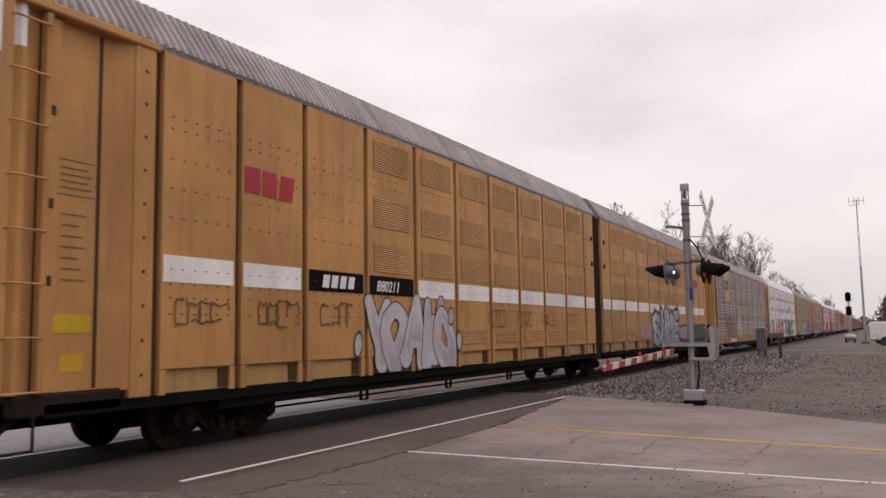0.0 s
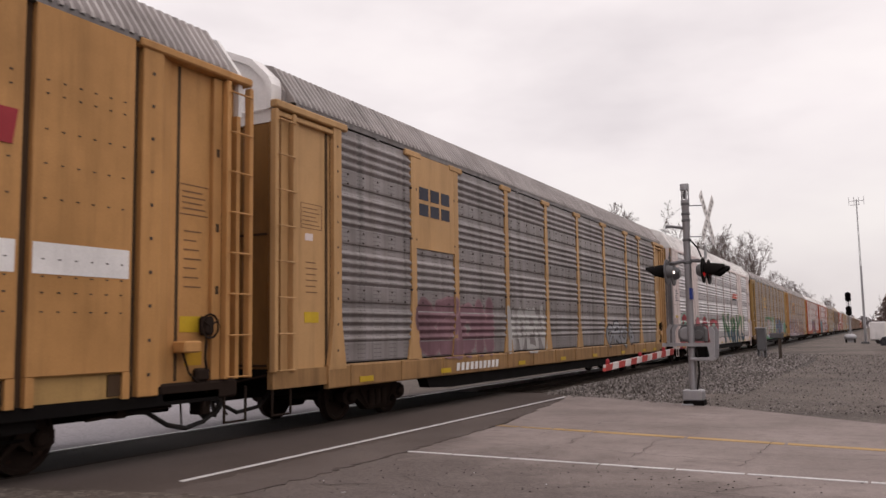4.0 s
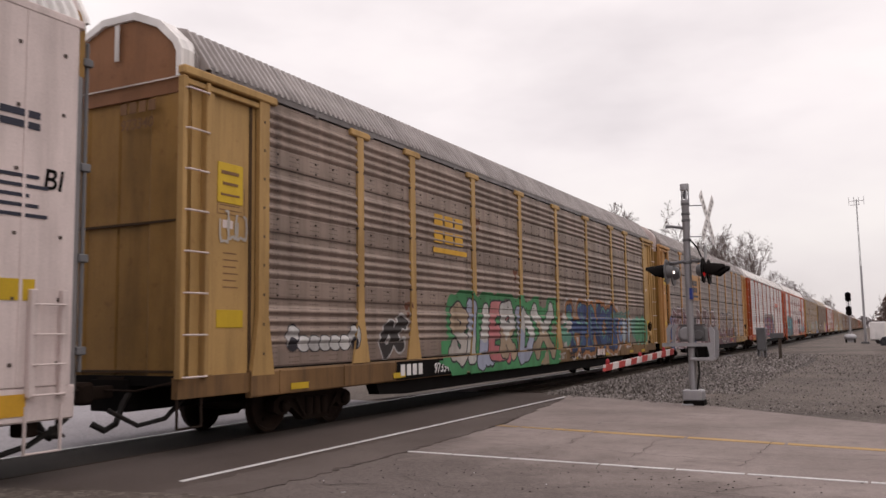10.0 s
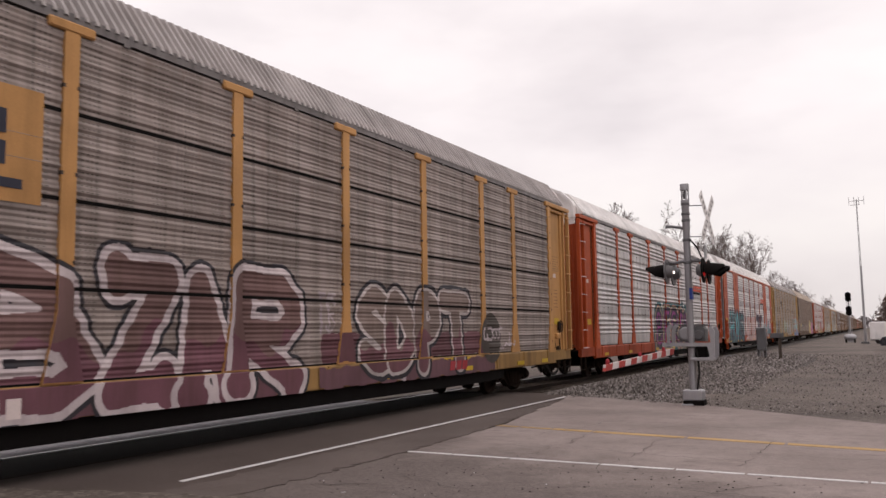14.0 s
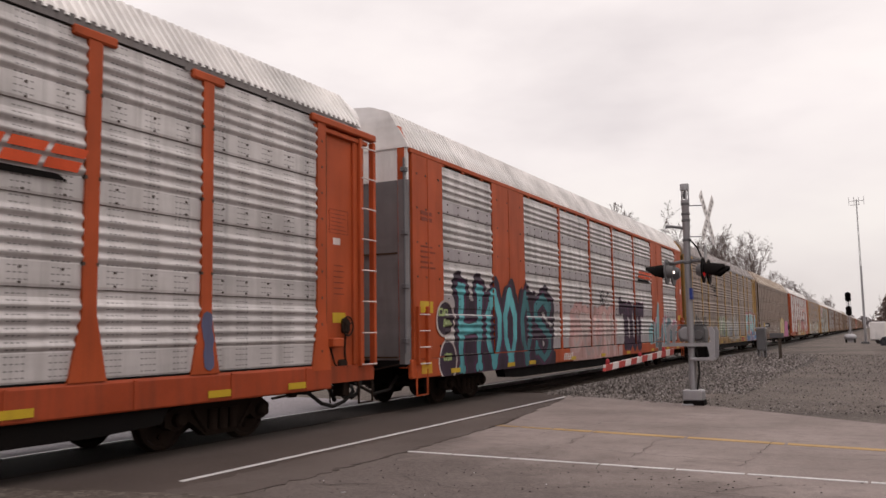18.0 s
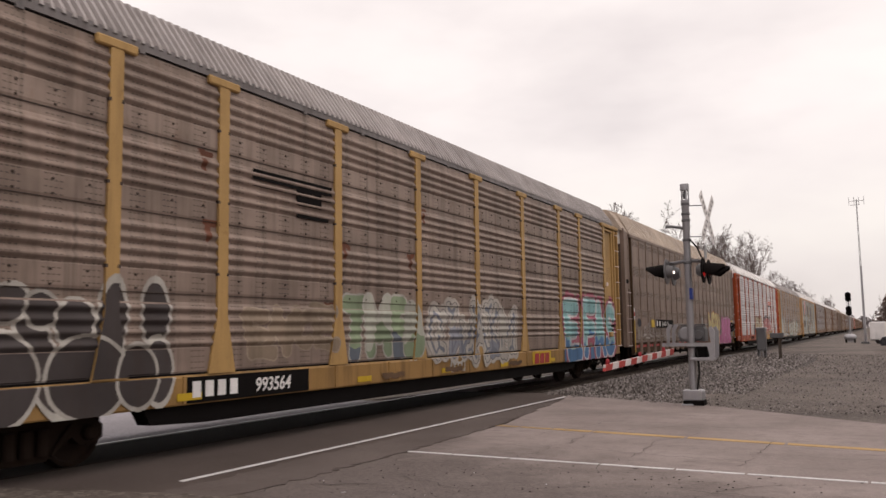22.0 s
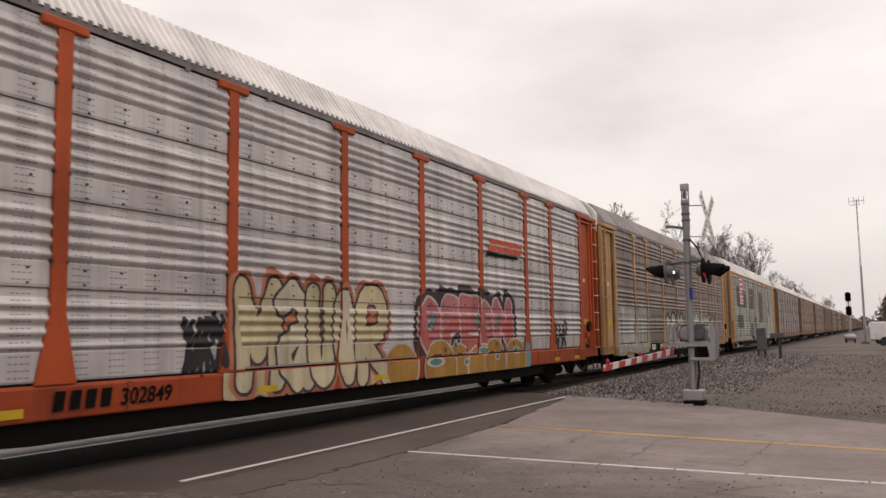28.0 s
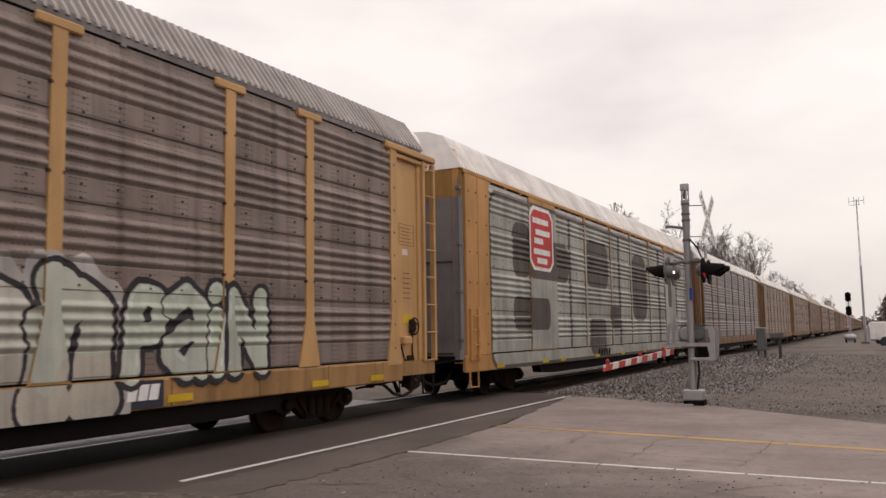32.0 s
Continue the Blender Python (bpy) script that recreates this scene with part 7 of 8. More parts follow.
C = place(rack_car_w("flush_rack_car", "faded white rack car with bright corrugated panels", PINKWHITE, STEEL_BRIGHT, FLAT_GREY, ROOF_PALE, OCHRE, DOOR_ZINC), J0 - 7 * PITCH - 0.1)
MINT = (0.26, 0.46, 0.38)
CRIMSON = (0.36, 0.035, 0.05)
patches(C, SIDE_W, [(-12.5, -1.25, 0.66, 1.06, 0.1, CRIMSON), (-9.3, -8.95, 0.66, 1.06, 0.2, MINT)])
ROSE, PINK_RED = (0.50, 0.22, 0.22), (0.43, 0.10, 0.12)
bubbles(C, SIDE_W, ((-8.9, 0.75, 0.52, 0.66, 0, CRIMSON), (-7.83, 0.85, 0.98, 1.38, 0, PINK_RED), (-5.60, 0.85, 1.16, 1.44, 0, CRIMSON), (-10.0, 0.70, 1.0, 0.70, 0, CRIMSON)), MINT, 0.045, "red sprayed domes with mint outlines")
bubbles(C, SIDE_W, ((-7.82, 1.36, 0.33, 0.25, 0, MINT), (-7.80, 1.33, 0.17, 0.13, 0, ROSE), (-5.57, 1.39, 0.31, 0.20, 0, MINT), (-5.57, 1.39, 0.16, 0.10, 0, ROSE), (-10.05, 0.86, 0.40, 0.22, 0.3, MINT), (-10.08, 0.80, 0.26, 0.13, 0.3, ROSE)), None, 0, "mint rings sprayed on red")
piece(C, SIDE_W, (("D", -12.05, -9.6),), 1.08, 2.36, 2, (CRIMSON,), MINT, 0.34, 0.09, wobble=0.15)
shards(C, SIDE_W, ((-11.55, 1.06, 0.22, 1.22, -0.42, MINT), (-10.85, 1.50, 0.5, 0.52, -0.30, MINT)), MINT, 0.02, "mint strokes sprayed on a red letter")
piece(C, SIDE_W, (("a", -4.45, -1.25),), 0.66, 2.26, 5, (CRIMSON,), MINT, 0.42, 0.05, swell=0.15, wobble=0.15)
bubbles(C, SIDE_W, ((-2.90, 1.60, 0.62, 0.34, 0.45, MINT), (-2.85, 1.62, 0.34, 0.14, 0.45, (0.52, 0.46, 0.45)), (-3.0, 0.92, 1.05, 0.13, 0.10, MINT), (-2.0, 1.05, 0.30, 0.10, 0.5, MINT)), None, 0, "mint ring and tail sprayed on red")
shards(C, SIDE_W, ((-1.55, 0.70, 0.42, 1.74, 0.02, CRIMSON),), MINT, 0.03, "red upright stroke")
piece(C, SIDE_W, (("N", 0.35, 3.55), ("a", 3.45, 5.75), ("K", 5.85, 7.95), ("U", 8.0, 10.0)), 0.72, 2.42, 8, ((0.022, 0.12, 0.045),), (0.42, 0.38, 0.17), 0.235, 0.04, ((0.020, 0.060, 0.105),), 0.40, spikes=0.16, wobble=0.45)
mark4(C, 4.75, 3.60, 2.2, 0.30, 1.517)
lettering(C, "301725", -5.25, 0.24, 0.74, 1.511, BLACK, "black car number 301725", 0.0)
blocks(C, "mark", [(-6.25 + 0.24 * i, -6.08 + 0.24 * i, 0.74, 0.98, 0.04) for i in range(4)], 1.511, BLACK, "black reporting mark of plain bars")


def flush_stencils(car, ink):
    """Fine writing on the end panels of a flush car, as plain bars, and a yellow notice on each."""
    for y0, way in ((-13.25, 1), (12.35, 1)):
        blocks(car, "stencil", [(y0 + 0.1, y0 + 0.75 - 0.12 * (k % 3), 2.95 + 0.11 * k, 2.99 + 0.11 * k, 0) for k in range(5)], 1.507, ink, "dark stencilled lines as plain bars")
        blocks(car, "stencil", [(y0 + 0.12, y0 + 0.62, 3.95 + 0.13 * k, 4.03 + 0.13 * k, 0) for k in range(2)], 1.507, ink, "dark stencilled lines as plain bars")
        part("notice_sign", Shape().box(1.506, 1.512, y0 + 0.05, y0 + 0.62, 2.02, 2.26, SIGNYELLOW, 0.002), car, "small yellow notice plate")
        part("reflector", Shape().box(1.502, 1.507, y0 + 0.1, y0 + 0.55, 0.76, 1.0, MARK_GOLD), car, "yellow reflector square")


flush_stencils(C, MARK_BLUE)

lettering(C, "BI", 13.02, 0.26, 3.30, 1.509, BLACK, "black letters BI")

D = place(rack_car_t("rack_car", "weathered brown-grey rack car with old yellow posts", YELLOW_OLD, STEEL_BROWN, STEEL_BROWN, ROOF_GREY, RUST_BROWN, door=OCHRE, sill=SILL_BROWN), J0 - 6 * PITCH + 0.18)
mark3(D, -6.4, 3.55, 1.5, 0.62, 1.50, MARK_GOLD, "gold mark of three plain blocks")
blocks(D, "mark", [(-6.45, -4.8, 3.33, 3.44, 0)], 1.50, MARK_GOLD, "gold bar under a mark")
GREEN = (0.06, 0.24, 0.10)
TAN, LILAC, CHALKY = (0.36, 0.27, 0.19), (0.34, 0.36, 0.46), (0.50, 0.48, 0.46)
patches(D, SIDE_T, [(-5.7, 1.2, 0.67, 1.03, 0.3, TAN), (-3.4, -2.3, 0.67, 1.03, 0.5, LILAC), (-6.3, -5.5, 0.95, 1.03, 0.4, GREEN), (0.6, 1.5, 0.67, 1.03, 0.4, GREEN)], over=True)
piece(D, SIDE_T, (("S", -5.75, -4.75), ("I", -5.0, -4.25), ("A", -4.35, -3.3), ("E", -3.65, -2.3), ("R", -3.05, -1.8), ("I", -2.1, -1.1), ("D", -1.75, -0.5), ("X", -0.75, 1.1)), 0.86, 2.28, 12, (TAN, LILAC, CHALKY, (0.50, 0.19, 0.19), CHALKY, LILAC, CHALKY, CHALKY), INK, 0.17, 0.045,
      ((0.40, 0.36, 0.33), CHALKY, LILAC, (0.46, 0.15, 0.16), TAN, CHALKY, LILAC, TAN), 0.5, GREEN, 0.24, wobble=0.6, spikes=0.12)
RUSTY = (0.33, 0.145, 0.06)
piece(D, SIDE_T, (("H", 2.35, 3.95), ("E", 3.6, 4.8), ("N", 4.55, 5.8), ("C", 5.55, 6.65), ("E", 6.45, 7.3), ("S", 7.05, 7.95)), 0.98, 2.36, 13, ((0.035, 0.060, 0.16),), INK, 0.175, 0.04, ((0.030, 0.050, 0.13), (0.045, 0.085, 0.20)), 0.4, (0.48, 0.42, 0.40), 0.17, RUSTY, 0.12, glint=(0.10, 0.26, 0.22), spikes=0.16, wobble=0.5)
piece(D, SIDE_T, (("C", 7.95, 8.65), ("8", 8.5, 9.0), ("I", 8.9, 9.35), ("F", 9.2, 9.75)), 1.12, 2.04, 19, ((0.14, 0.20, 0.36), (0.38, 0.44, 0.46)), INK, 0.11, 0.03, None, 0.4, (0.46, 0.40, 0.38), 0.15, RUSTY, 0.11)
haze = random.Random(19)
bubbles(D, SIDE_T, [(haze.uniform(9.9, 12.1), haze.uniform(1.45, 1.95), haze.uniform(0.25, 0.5), haze.uniform(0.16, 0.3), 0.2, (0.10, 0.21 + 0.03 * (k % 3), 0.18)) for k in range(12)]
        + [(haze.uniform(7.3, 9.6), haze.uniform(2.08, 2.25), haze.uniform(0.2, 0.45), 0.10, 0.3, (0.10, 0.19, 0.165)) for k in range(9)], None, 0, "faded green sprayed haze")
bubbles(D, SIDE_T, [(haze.uniform(1.5, 2.5), haze.uniform(1.2, 2.1), haze.uniform(0.12, 0.3), haze.uniform(0.1, 0.22), 0.2, ((0.10, 0.26, 0.19), (0.42, 0.38, 0.36))[k % 3 == 0]) for k in range(14)], None, 0, "white and green sprayed smudges")
piece(D, SIDE_T, (("O", 10.35, 11.05), ("O", 10.95, 11.6), ("B", 11.5, 12.2)), 1.14, 2.02, 15, ((0.08, 0.27, 0.14),), INK, 0.12, 0.03, halo=(0.13, 0.33, 0.22))
bubbles(D, SIDE_T, [(-11.35 + 0.30 * k, 1.45 + 0.10 * (k % 2 == 0) * (k in (0, 6)), 0.17, 0.20 if k in (0, 6) else 0.13, 0, (0.52, 0.50, 0.49)) for k in range(7)] + [(-11.35, 1.45, 0.10, 0.09, 0, INK), (-9.55, 1.45, 0.08, 0.08, 0, INK)], INK, 0.02, "small white sprayed blobs")
graffiti(D, SIDE_T, "OC", -8.7, -7.6, 1.15, 1.95, 15, (0.035, 0.03, 0.03), (0.45, 0.43, 0.42), 0.14, 0.04)
part("number_plate", Shape().box(1.513, 1.528, -8.1, -5.3, 0.70, 1.05, BLACK), D, "black painted plate on the sill")
lettering(D, "973340", -6.55, 0.22, 0.77, 1.530, WHITE, "white car number 973340")
blocks(D, "mark", [(-7.95 + 0.24 * i, -7.79 + 0.24 * i, 0.77, 0.99, 0) for i in range(4)], 1.529, WHITE, "white reporting mark of plain bars")

part("notice_sign", Shape().box(1.42, 1.432, -13.05, -12.50, 3.55, 4.15, SIGNYELLOW, 0.004), D, "yellow painted notice with plain bars")
part("notice_sign", Shape().box(1.42, 1.432, -13.05, -12.48, 1.72, 1.98, SIGNYELLOW, 0.004), D, "small yellow notice plate")
blocks(D, "notice_bar", [(-12.98, -12.6, 3.98, 4.03, 0), (-12.95, -12.62, 3.82, 3.86, 0), (-12.98, -12.58, 3.66, 3.69, 0)], 1.433, MARK_FADED, "dark lines of a notice")
scrawl(D, Side(lambda z: 1.424, (), 1.424), -13.0, -12.45, 2.9, 3.5, 61, (0.42, 0.38, 0.34), 3, 0.02)


def end_lettering(car, text, x, y, z, height, mat, label):
    """Characters on a car's leading end door."""
    ob = lettering(car, text, 0, height, 0, 0, mat, label)
    ob.matrix_basis = pose(x, y, z, 90, 0, 0)


end_lettering(D, "973340", 0.10, -13.67, 4.62, 0.17, MARK_FADED, "dark car number 973340 on the end door")
for k in range(4):
    part("mark", Shape().box(0.10 + 0.19 * k, 0.23 + 0.19 * k, -13.672, -13.660, 4.86, 5.02, MARK_FADED), D, "dark reporting mark of plain bars")

E = place(rack_car_t("rack_car", "grey slatted rack car with yellow posts", YELLOW, STEEL_DULL, STEEL_DULL, ROOF_GREY, PINKWHITE, door=OCHRE, gap=0.022, sill=SILL_DIRTY), J0 - 5 * PITCH + 0.33)
part("mark_panel", Shape().box(1.46, 1.498, -7.0, -4.75, 3.10, 4.40, YELLOW), E, "plain yellow panel behind a mark")
mark3(E, -6.8, 3.50, 1.7, 0.62, 1.500, MARK_BLUE, "dark mark of three plain blocks")
blocks(E, "mark", [(-6.8, -5.0, 3.25, 3.36, 0)], 1.500, MARK_BLUE, "dark bar under a mark")
PLUM = (0.15, 0.062, 0.072)
PALE = (0.50, 0.42, 0.44)
patches(E, SIDE_E, [(-12.3, -10.8, 0.67, 2.2, 0.3, (0.05, 0.075, 0.19)), (-7.6, -6.0, 0.67, 2.22, 0.5, (0.05, 0.075, 0.19)), (-6.4, -5.6, 1.2, 2.15, 0.4, (0.06, 0.05, 0.05))], over=True)
piece(E, SIDE_E, (("C", -12.0, -10.45), ("E", -10.75, -9.35), ("G", -9.55, -8.2), ("A", -8.4, -7.05)), 0.72, 2.50, 16, (PLUM, (0.19, 0.10, 0.10)), PALE, 0.24, 0.075, ((0.40, 0.28, 0.30), PLUM), 0.34, None, 0, INK, 0.05, core=(0.40, 0.29, 0.31), spikes=0.14)
patches(E, SIDE_E, [(0.7, 8.2, 1.09, 1.62, 0.5, (0.12, 0.05, 0.06)), (-12.3, -0.5, 0.67, 1.02, 0.1, (0.135, 0.06, 0.075)), (-11.2, -10.9, 0.67, 1.02, 0.2, PALE), (-7.0, -6.5, 0.67, 1.02, 0.2, PALE), (-4.6, -4.3, 0.67, 1.02, 0.2, PALE), (0.6, 7.9, 0.67, 1.02, 0.1, (0.15, 0.075, 0.09)), (3.2, 3.5, 0.67, 1.02, 0.2, PALE)])
piece(E, SIDE_E, (("B", -5.75, -3.8), ("Z", -4.0, -2.5), ("A", -2.75, -1.4), ("R", -1.65, 0.25)), 0.70, 2.55, 17, ((0.16, 0.09, 0.085),), (0.52, 0.44, 0.45), 0.20, 0.11, ((0.15, 0.062, 0.08),), 0.45, None, 0, INK, 0.06, spikes=0.12)
piece(E, SIDE_E, (("S", 1.75, 3.2), ("D", 2.75, 4.1), ("P", 3.85, 5.2), ("T", 4.95, 6.8)), 0.80, 2.50, 18, ((0.19, 0.14, 0.125),), (0.48, 0.42, 0.41), 0.21, 0.07, ((0.16, 0.07, 0.085),), 0.4, None, 0, INK, 0.08, wobble=0.3)
piece(E, SIDE_E, (("T", 0.55, 0.85), ("S", 0.8, 1.15), ("F", 0.85, 1.2)), 1.60, 2.30, 71, (PALE,), None, 0.03, 0.01)
scrawl(E, SIDE_E, 8.0, 9.2, 1.1, 1.8, 31, PALE, 4, 0.025)
part("notice_sign", Shape().box(1.42, 1.432, -13.08, -12.44, 3.62, 4.42, SIGNYELLOW, 0.004), E, "yellow painted notice with plain bars")
blocks(E, "notice_bar", [(-12.98, -12.56, 4.24, 4.31, 0), (-12.95, -12.60, 4.04, 4.10, 0), (-13.02, -12.50, 3.76, 3.82, 0), (-12.95, -12.60, 3.97, 3.99, 0)], 1.433, MARK_BLUE, "dark lines of a notice")
blocks(E, "mark", [(-7.7 + 0.26 * i + (0.5 if i > 3 else 0), -7.52 + 0.26 * i + (0.5 if i > 3 else 0), 0.74, 0.96, 0) for i in range(9)], 1.53, PINKWHITE, "white reporting mark of plain bars")

part("mark_panel", Shape().box(1.5275, 1.5295, 5.15, 6.55, 0.70, 1.05, SIGNYELLOW), E, "yellow painted plate on the sill")
blocks(E, "mark", [(5.45 + 0.30 * k, 5.69 + 0.30 * k, 0.78, 0.98, 0.05) for k in range(3)], 1.5305, MARK_RED, "red mark of plain blocks")
bubbles(E, SIDE_E, ((7.75, 1.45, 0.62, 0.60, 0, (0.075, 0.062, 0.055)),), None, 0, "dark sprayed disc")
scrawl(E, SIDE_E, 7.3, 8.3, 1.35, 1.75, 72, PALE, 4, 0.03)
part("mark_panel", Shape().box(1.5275, 1.5295, 4.75, 6.35, 0.70, 1.05, BLACK), D, "dark painted plate on the sill")
blocks(D, "mark", [(5.15 + 0.30 * k, 5.39 + 0.30 * k, 0.78, 0.98, 0.05) for k in range(3)], 1.5305, PINKWHITE, "pale mark of plain blocks")
for car, y0, colour in ((D, 2.3, INK), (D, 3.1, INK), (D, 1.3, (0.40, 0.36, 0.33)), (E, -12.6, INK)):
    scrawl(car, SIDE_T, y0, y0 + 0.6, 0.74, 0.98, 73, colour, 4, 0.02)

F = place(rack_car_t("rack_car", "orange rack car with pale corrugated panels", ORANGE, STEEL_PALE, STEEL_PALE, ROOF_PALE, WHITE, sill=SILL_ORANGE), J0 - 4 * PITCH + 0.33)
mark4(F, 5.0, 3.55, 2.2, 0.30, 1.505)
CREAM = (0.50, 0.42, 0.27)
piece(F, SIDE_T, (("B", -3.7, -2.0), ("E", -2.1, -0.5), ("R", -0.7, 1.3), ("n", 1.05, 2.65), ("D", 2.25, 3.45)), 0.74, 2.62, 20, ((0.030, 0.022, 0.045),), CREAM, 0.27, 0.055, ((0.06, 0.055, 0.075),), 0.42, (0.035, 0.125, 0.14), 0.34, (0.46, 0.17, 0.16), 0.05, core=(0.30, 0.045, 0.22), wobble=0.3)
bubbles(F, SIDE_T, ((3.75, 1.45, 0.13, 0.13, 0, (0.05, 0.16, 0.18)), (2.85, 2.55, 0.14, 0.16, 0, (0.05, 0.16, 0.18)), (2.1, 2.82, 0.17, 0.15, 0, (0.05, 0.16, 0.18))), INK, 0.03)
patches(F, SIDE_T, [(4.05, 4.75, 1.55, 2.15, 0.3, (0.50, 0.44, 0.28))], "faint cream sprayed patch", True)
patches(F, SIDE_T, [(-3.4, 4.1, 0.67, 1.06, 0.15, (0.03, 0.045, 0.06)), (2.6, 4.1, 0.67, 1.06, 0.15, (0.03, 0.12, 0.13)), (0.6, 1.0, 0.67, 1.06, 0.2, (0.48, 0.12, 0.12))])
graffiti(F, SIDE_T, "I", 9.1, 9.6, 1.1, 1.9, 21, (0.10, 0.11, 0.20), None, 0.12, 0.03)

G = place(rack_car_w("flush_rack_car", "orange rack car with blank bays and pale corrugated panels", ORANGE, STEEL_PALE, FLAT_GREY, ROOF_PALE, WHITE, DOOR_ZINC), J0 - 3 * PITCH + 0.36)
NIGHT = (0.034, 0.020, 0.036)
DEEP = (0.045, 0.17, 0.19)
patches(G, SIDE_W, [(-12.2, -5.0, 0.67, 1.05, 0.35, NIGHT), (-3.4, 1.3, 0.67, 1.05, 0.4, (0.50, 0.30, 0.29)), (1.8, 2.3, 0.67, 1.05, 0.4, (0.5, 0.36, 0.35)), (-11.6, -6.0, 0.9, 2.35, 0.5, NIGHT)])
piece(G, SIDE_W, (("H", -11.55, -9.95), ("O", -9.95, -8.9), ("O", -8.95, -7.9), ("O", -7.8, -6.75), ("S", -6.75, -5.15)), 0.72, 2.66, 22, ((0.11, 0.42, 0.46), (0.11, 0.42, 0.46), (0.11, 0.42, 0.46), DEEP, DEEP), (0.02, 0.016, 0.024), 0.125, 0.03,
      ((0.08, 0.33, 0.37), (0.08, 0.33, 0.37), (0.09, 0.35, 0.39), (0.04, 0.13, 0.15), (0.04, 0.13, 0.15)), 0.35, NIGHT, 0.20, (0.075, 0.022, 0.062), 0.06, swell=-0.2, spikes=0.12, wobble=0.15)
bubbles(G, SIDE_W, ((-12.05, 1.90, 0.42, 0.36, 0.1, NIGHT), (-11.95, 1.00, 0.40, 0.42, 0, NIGHT)), (0.52, 0.44, 0.42), 0.05, "dark sprayed blob with a pale outline")
for zz, yy in ((1.95, -12.35), (1.72, -12.25), (0.98, -12.15)):
    scrawl(G, SIDE_W, yy, yy + 0.45, zz, zz + 0.18, int(zz * 50), (0.34, 0.42, 0.18), 4, 0.022, "small green sprayed scribble")
piece(G, SIDE_W, (("S", -3.55, -2.3), ("E", -2.5, -1.25), ("O", -1.4, 0.0), ("M", -0.15, 1.5)), 0.75, 2.30, 24, ((0.55, 0.36, 0.34), (0.54, 0.42, 0.40)), (0.47, 0.25, 0.24), 0.24, 0.03, ((0.52, 0.34, 0.32),), 0.4, (0.54, 0.32, 0.30), 0.22, core=(0.44, 0.35, 0.34), wobble=0.8)
piece(G, SIDE_W, (("T", 2.05, 3.65), ("U", 2.75, 3.95), ("U", 3.45, 4.65), ("T", 4.3, 5.7)), 0.85, 2.56, 25, ((0.030, 0.016, 0.034),), (0.12, 0.03, 0.085), 0.19, 0.03, spikes=0.18, core=(0.06, 0.022, 0.06))
ICE, SLATE, BLUSH = (0.17, 0.34, 0.37), (0.12, 0.19, 0.22), (0.48, 0.24, 0.32)
shards(G, SIDE_W, ((7.65, 1.05, 0.40, 1.05, 0.05, BLUSH), (8.9, 1.0, 0.30, 1.1, 0.2, BLUSH), (9.5, 1.3, 0.4, 0.95, 0.2, BLUSH), (11.35, 1.2, 0.7, 0.85, 0.0, BLUSH), (6.85, 1.02, 0.42, 0.85, 0.1, ICE), (6.62, 1.1, 0.20, 0.65, -0.05, ICE), (7.28, 1.05, 0.26, 0.9, -0.05, ICE),
                   (7.85, 0.86, 0.50, 1.02, -0.12, SLATE), (8.05, 1.25, 0.34, 1.5, 0.08, ICE), (8.78, 0.98, 0.36, 0.86, 0.05, SLATE), (9.55, 0.86, 0.34, 1.32, -0.2, ICE), (10.25, 1.30, 0.85, 0.82, 0.05, SLATE), (10.75, 1.10, 1.9, 0.45, 0.1, SLATE), (8.32, 0.67, 0.60, 0.58, 0.05, (0.10, 0.09, 0.10))), (0.56, 0.50, 0.48), 0.035)
piece(G, SIDE_W, (("N", -0.35, 0.05), ("I", -0.02, 0.3), ("C", 0.3, 0.85)), 2.42, 2.98, 32, (INK,), None, 0.03, 0.0, wobble=0.5)
mark4(G, 4.95, 3.66, 2.1, 0.30, 1.517)
lettering(G, "693665", -4.30, 0.22, 0.74, 1.511, WHITE, "white car number 693665")

flush_stencils(G, MARK_RUST)

lettering(G, "BI", 13.02, 0.26, 3.30, 1.509, WHITE, "white letters BI")

H = place(rack_car_t("rack_car", "rust-streaked brown-grey rack car with dull yellow posts", YELLOW_OLD, STEEL_BROWN, STEEL_BROWN, ROOF_GREY, OCHRE, door=OCHRE, sill=SILL_DIRTY), J0 - 2 * PITCH)
BONE = (0.46, 0.43, 0.39)
SOOT = (0.060, 0.050, 0.050)
bubbles(H, SIDE_T, ((-11.78, 1.80, 0.20, 0.19, 0, SOOT), (-11.80, 1.42, 0.17, 0.13, 0.3, SOOT), (-10.30, 1.35, 0.22, 0.60, -0.35, SOOT), (-10.72, 1.98, 0.24, 0.20, 0.3, SOOT), (-11.22, 1.78, 0.27, 0.58, 0, SOOT), (-11.45, 1.08, 0.52, 0.42, 0, SOOT), (-10.80, 1.15, 0.46, 0.50, 0, SOOT), (-10.30, 1.92, 0.20, 0.19, 0, SOOT),
                    (-9.85, 1.78, 0.26, 0.26, 0, SOOT), (-9.32, 1.75, 0.22, 0.52, 0.1, SOOT), (-9.65, 1.12, 0.56, 0.48, 0, SOOT), (-8.60, 1.90, 0.22, 0.40, 0, SOOT), (-8.55, 1.15, 0.24, 0.40, 0, SOOT), (-8.90, 1.10, 0.32, 0.38, 0, SOOT)), BONE, 0.05, "dark sprayed bubbles with white outlines")
graffiti(H, SIDE_T, "EMCE", -6.9, -4.4, 1.30, 2.05, 28, (0.25, 0.19, 0.14), (0.33, 0.26, 0.20), 0.10, 0.03)
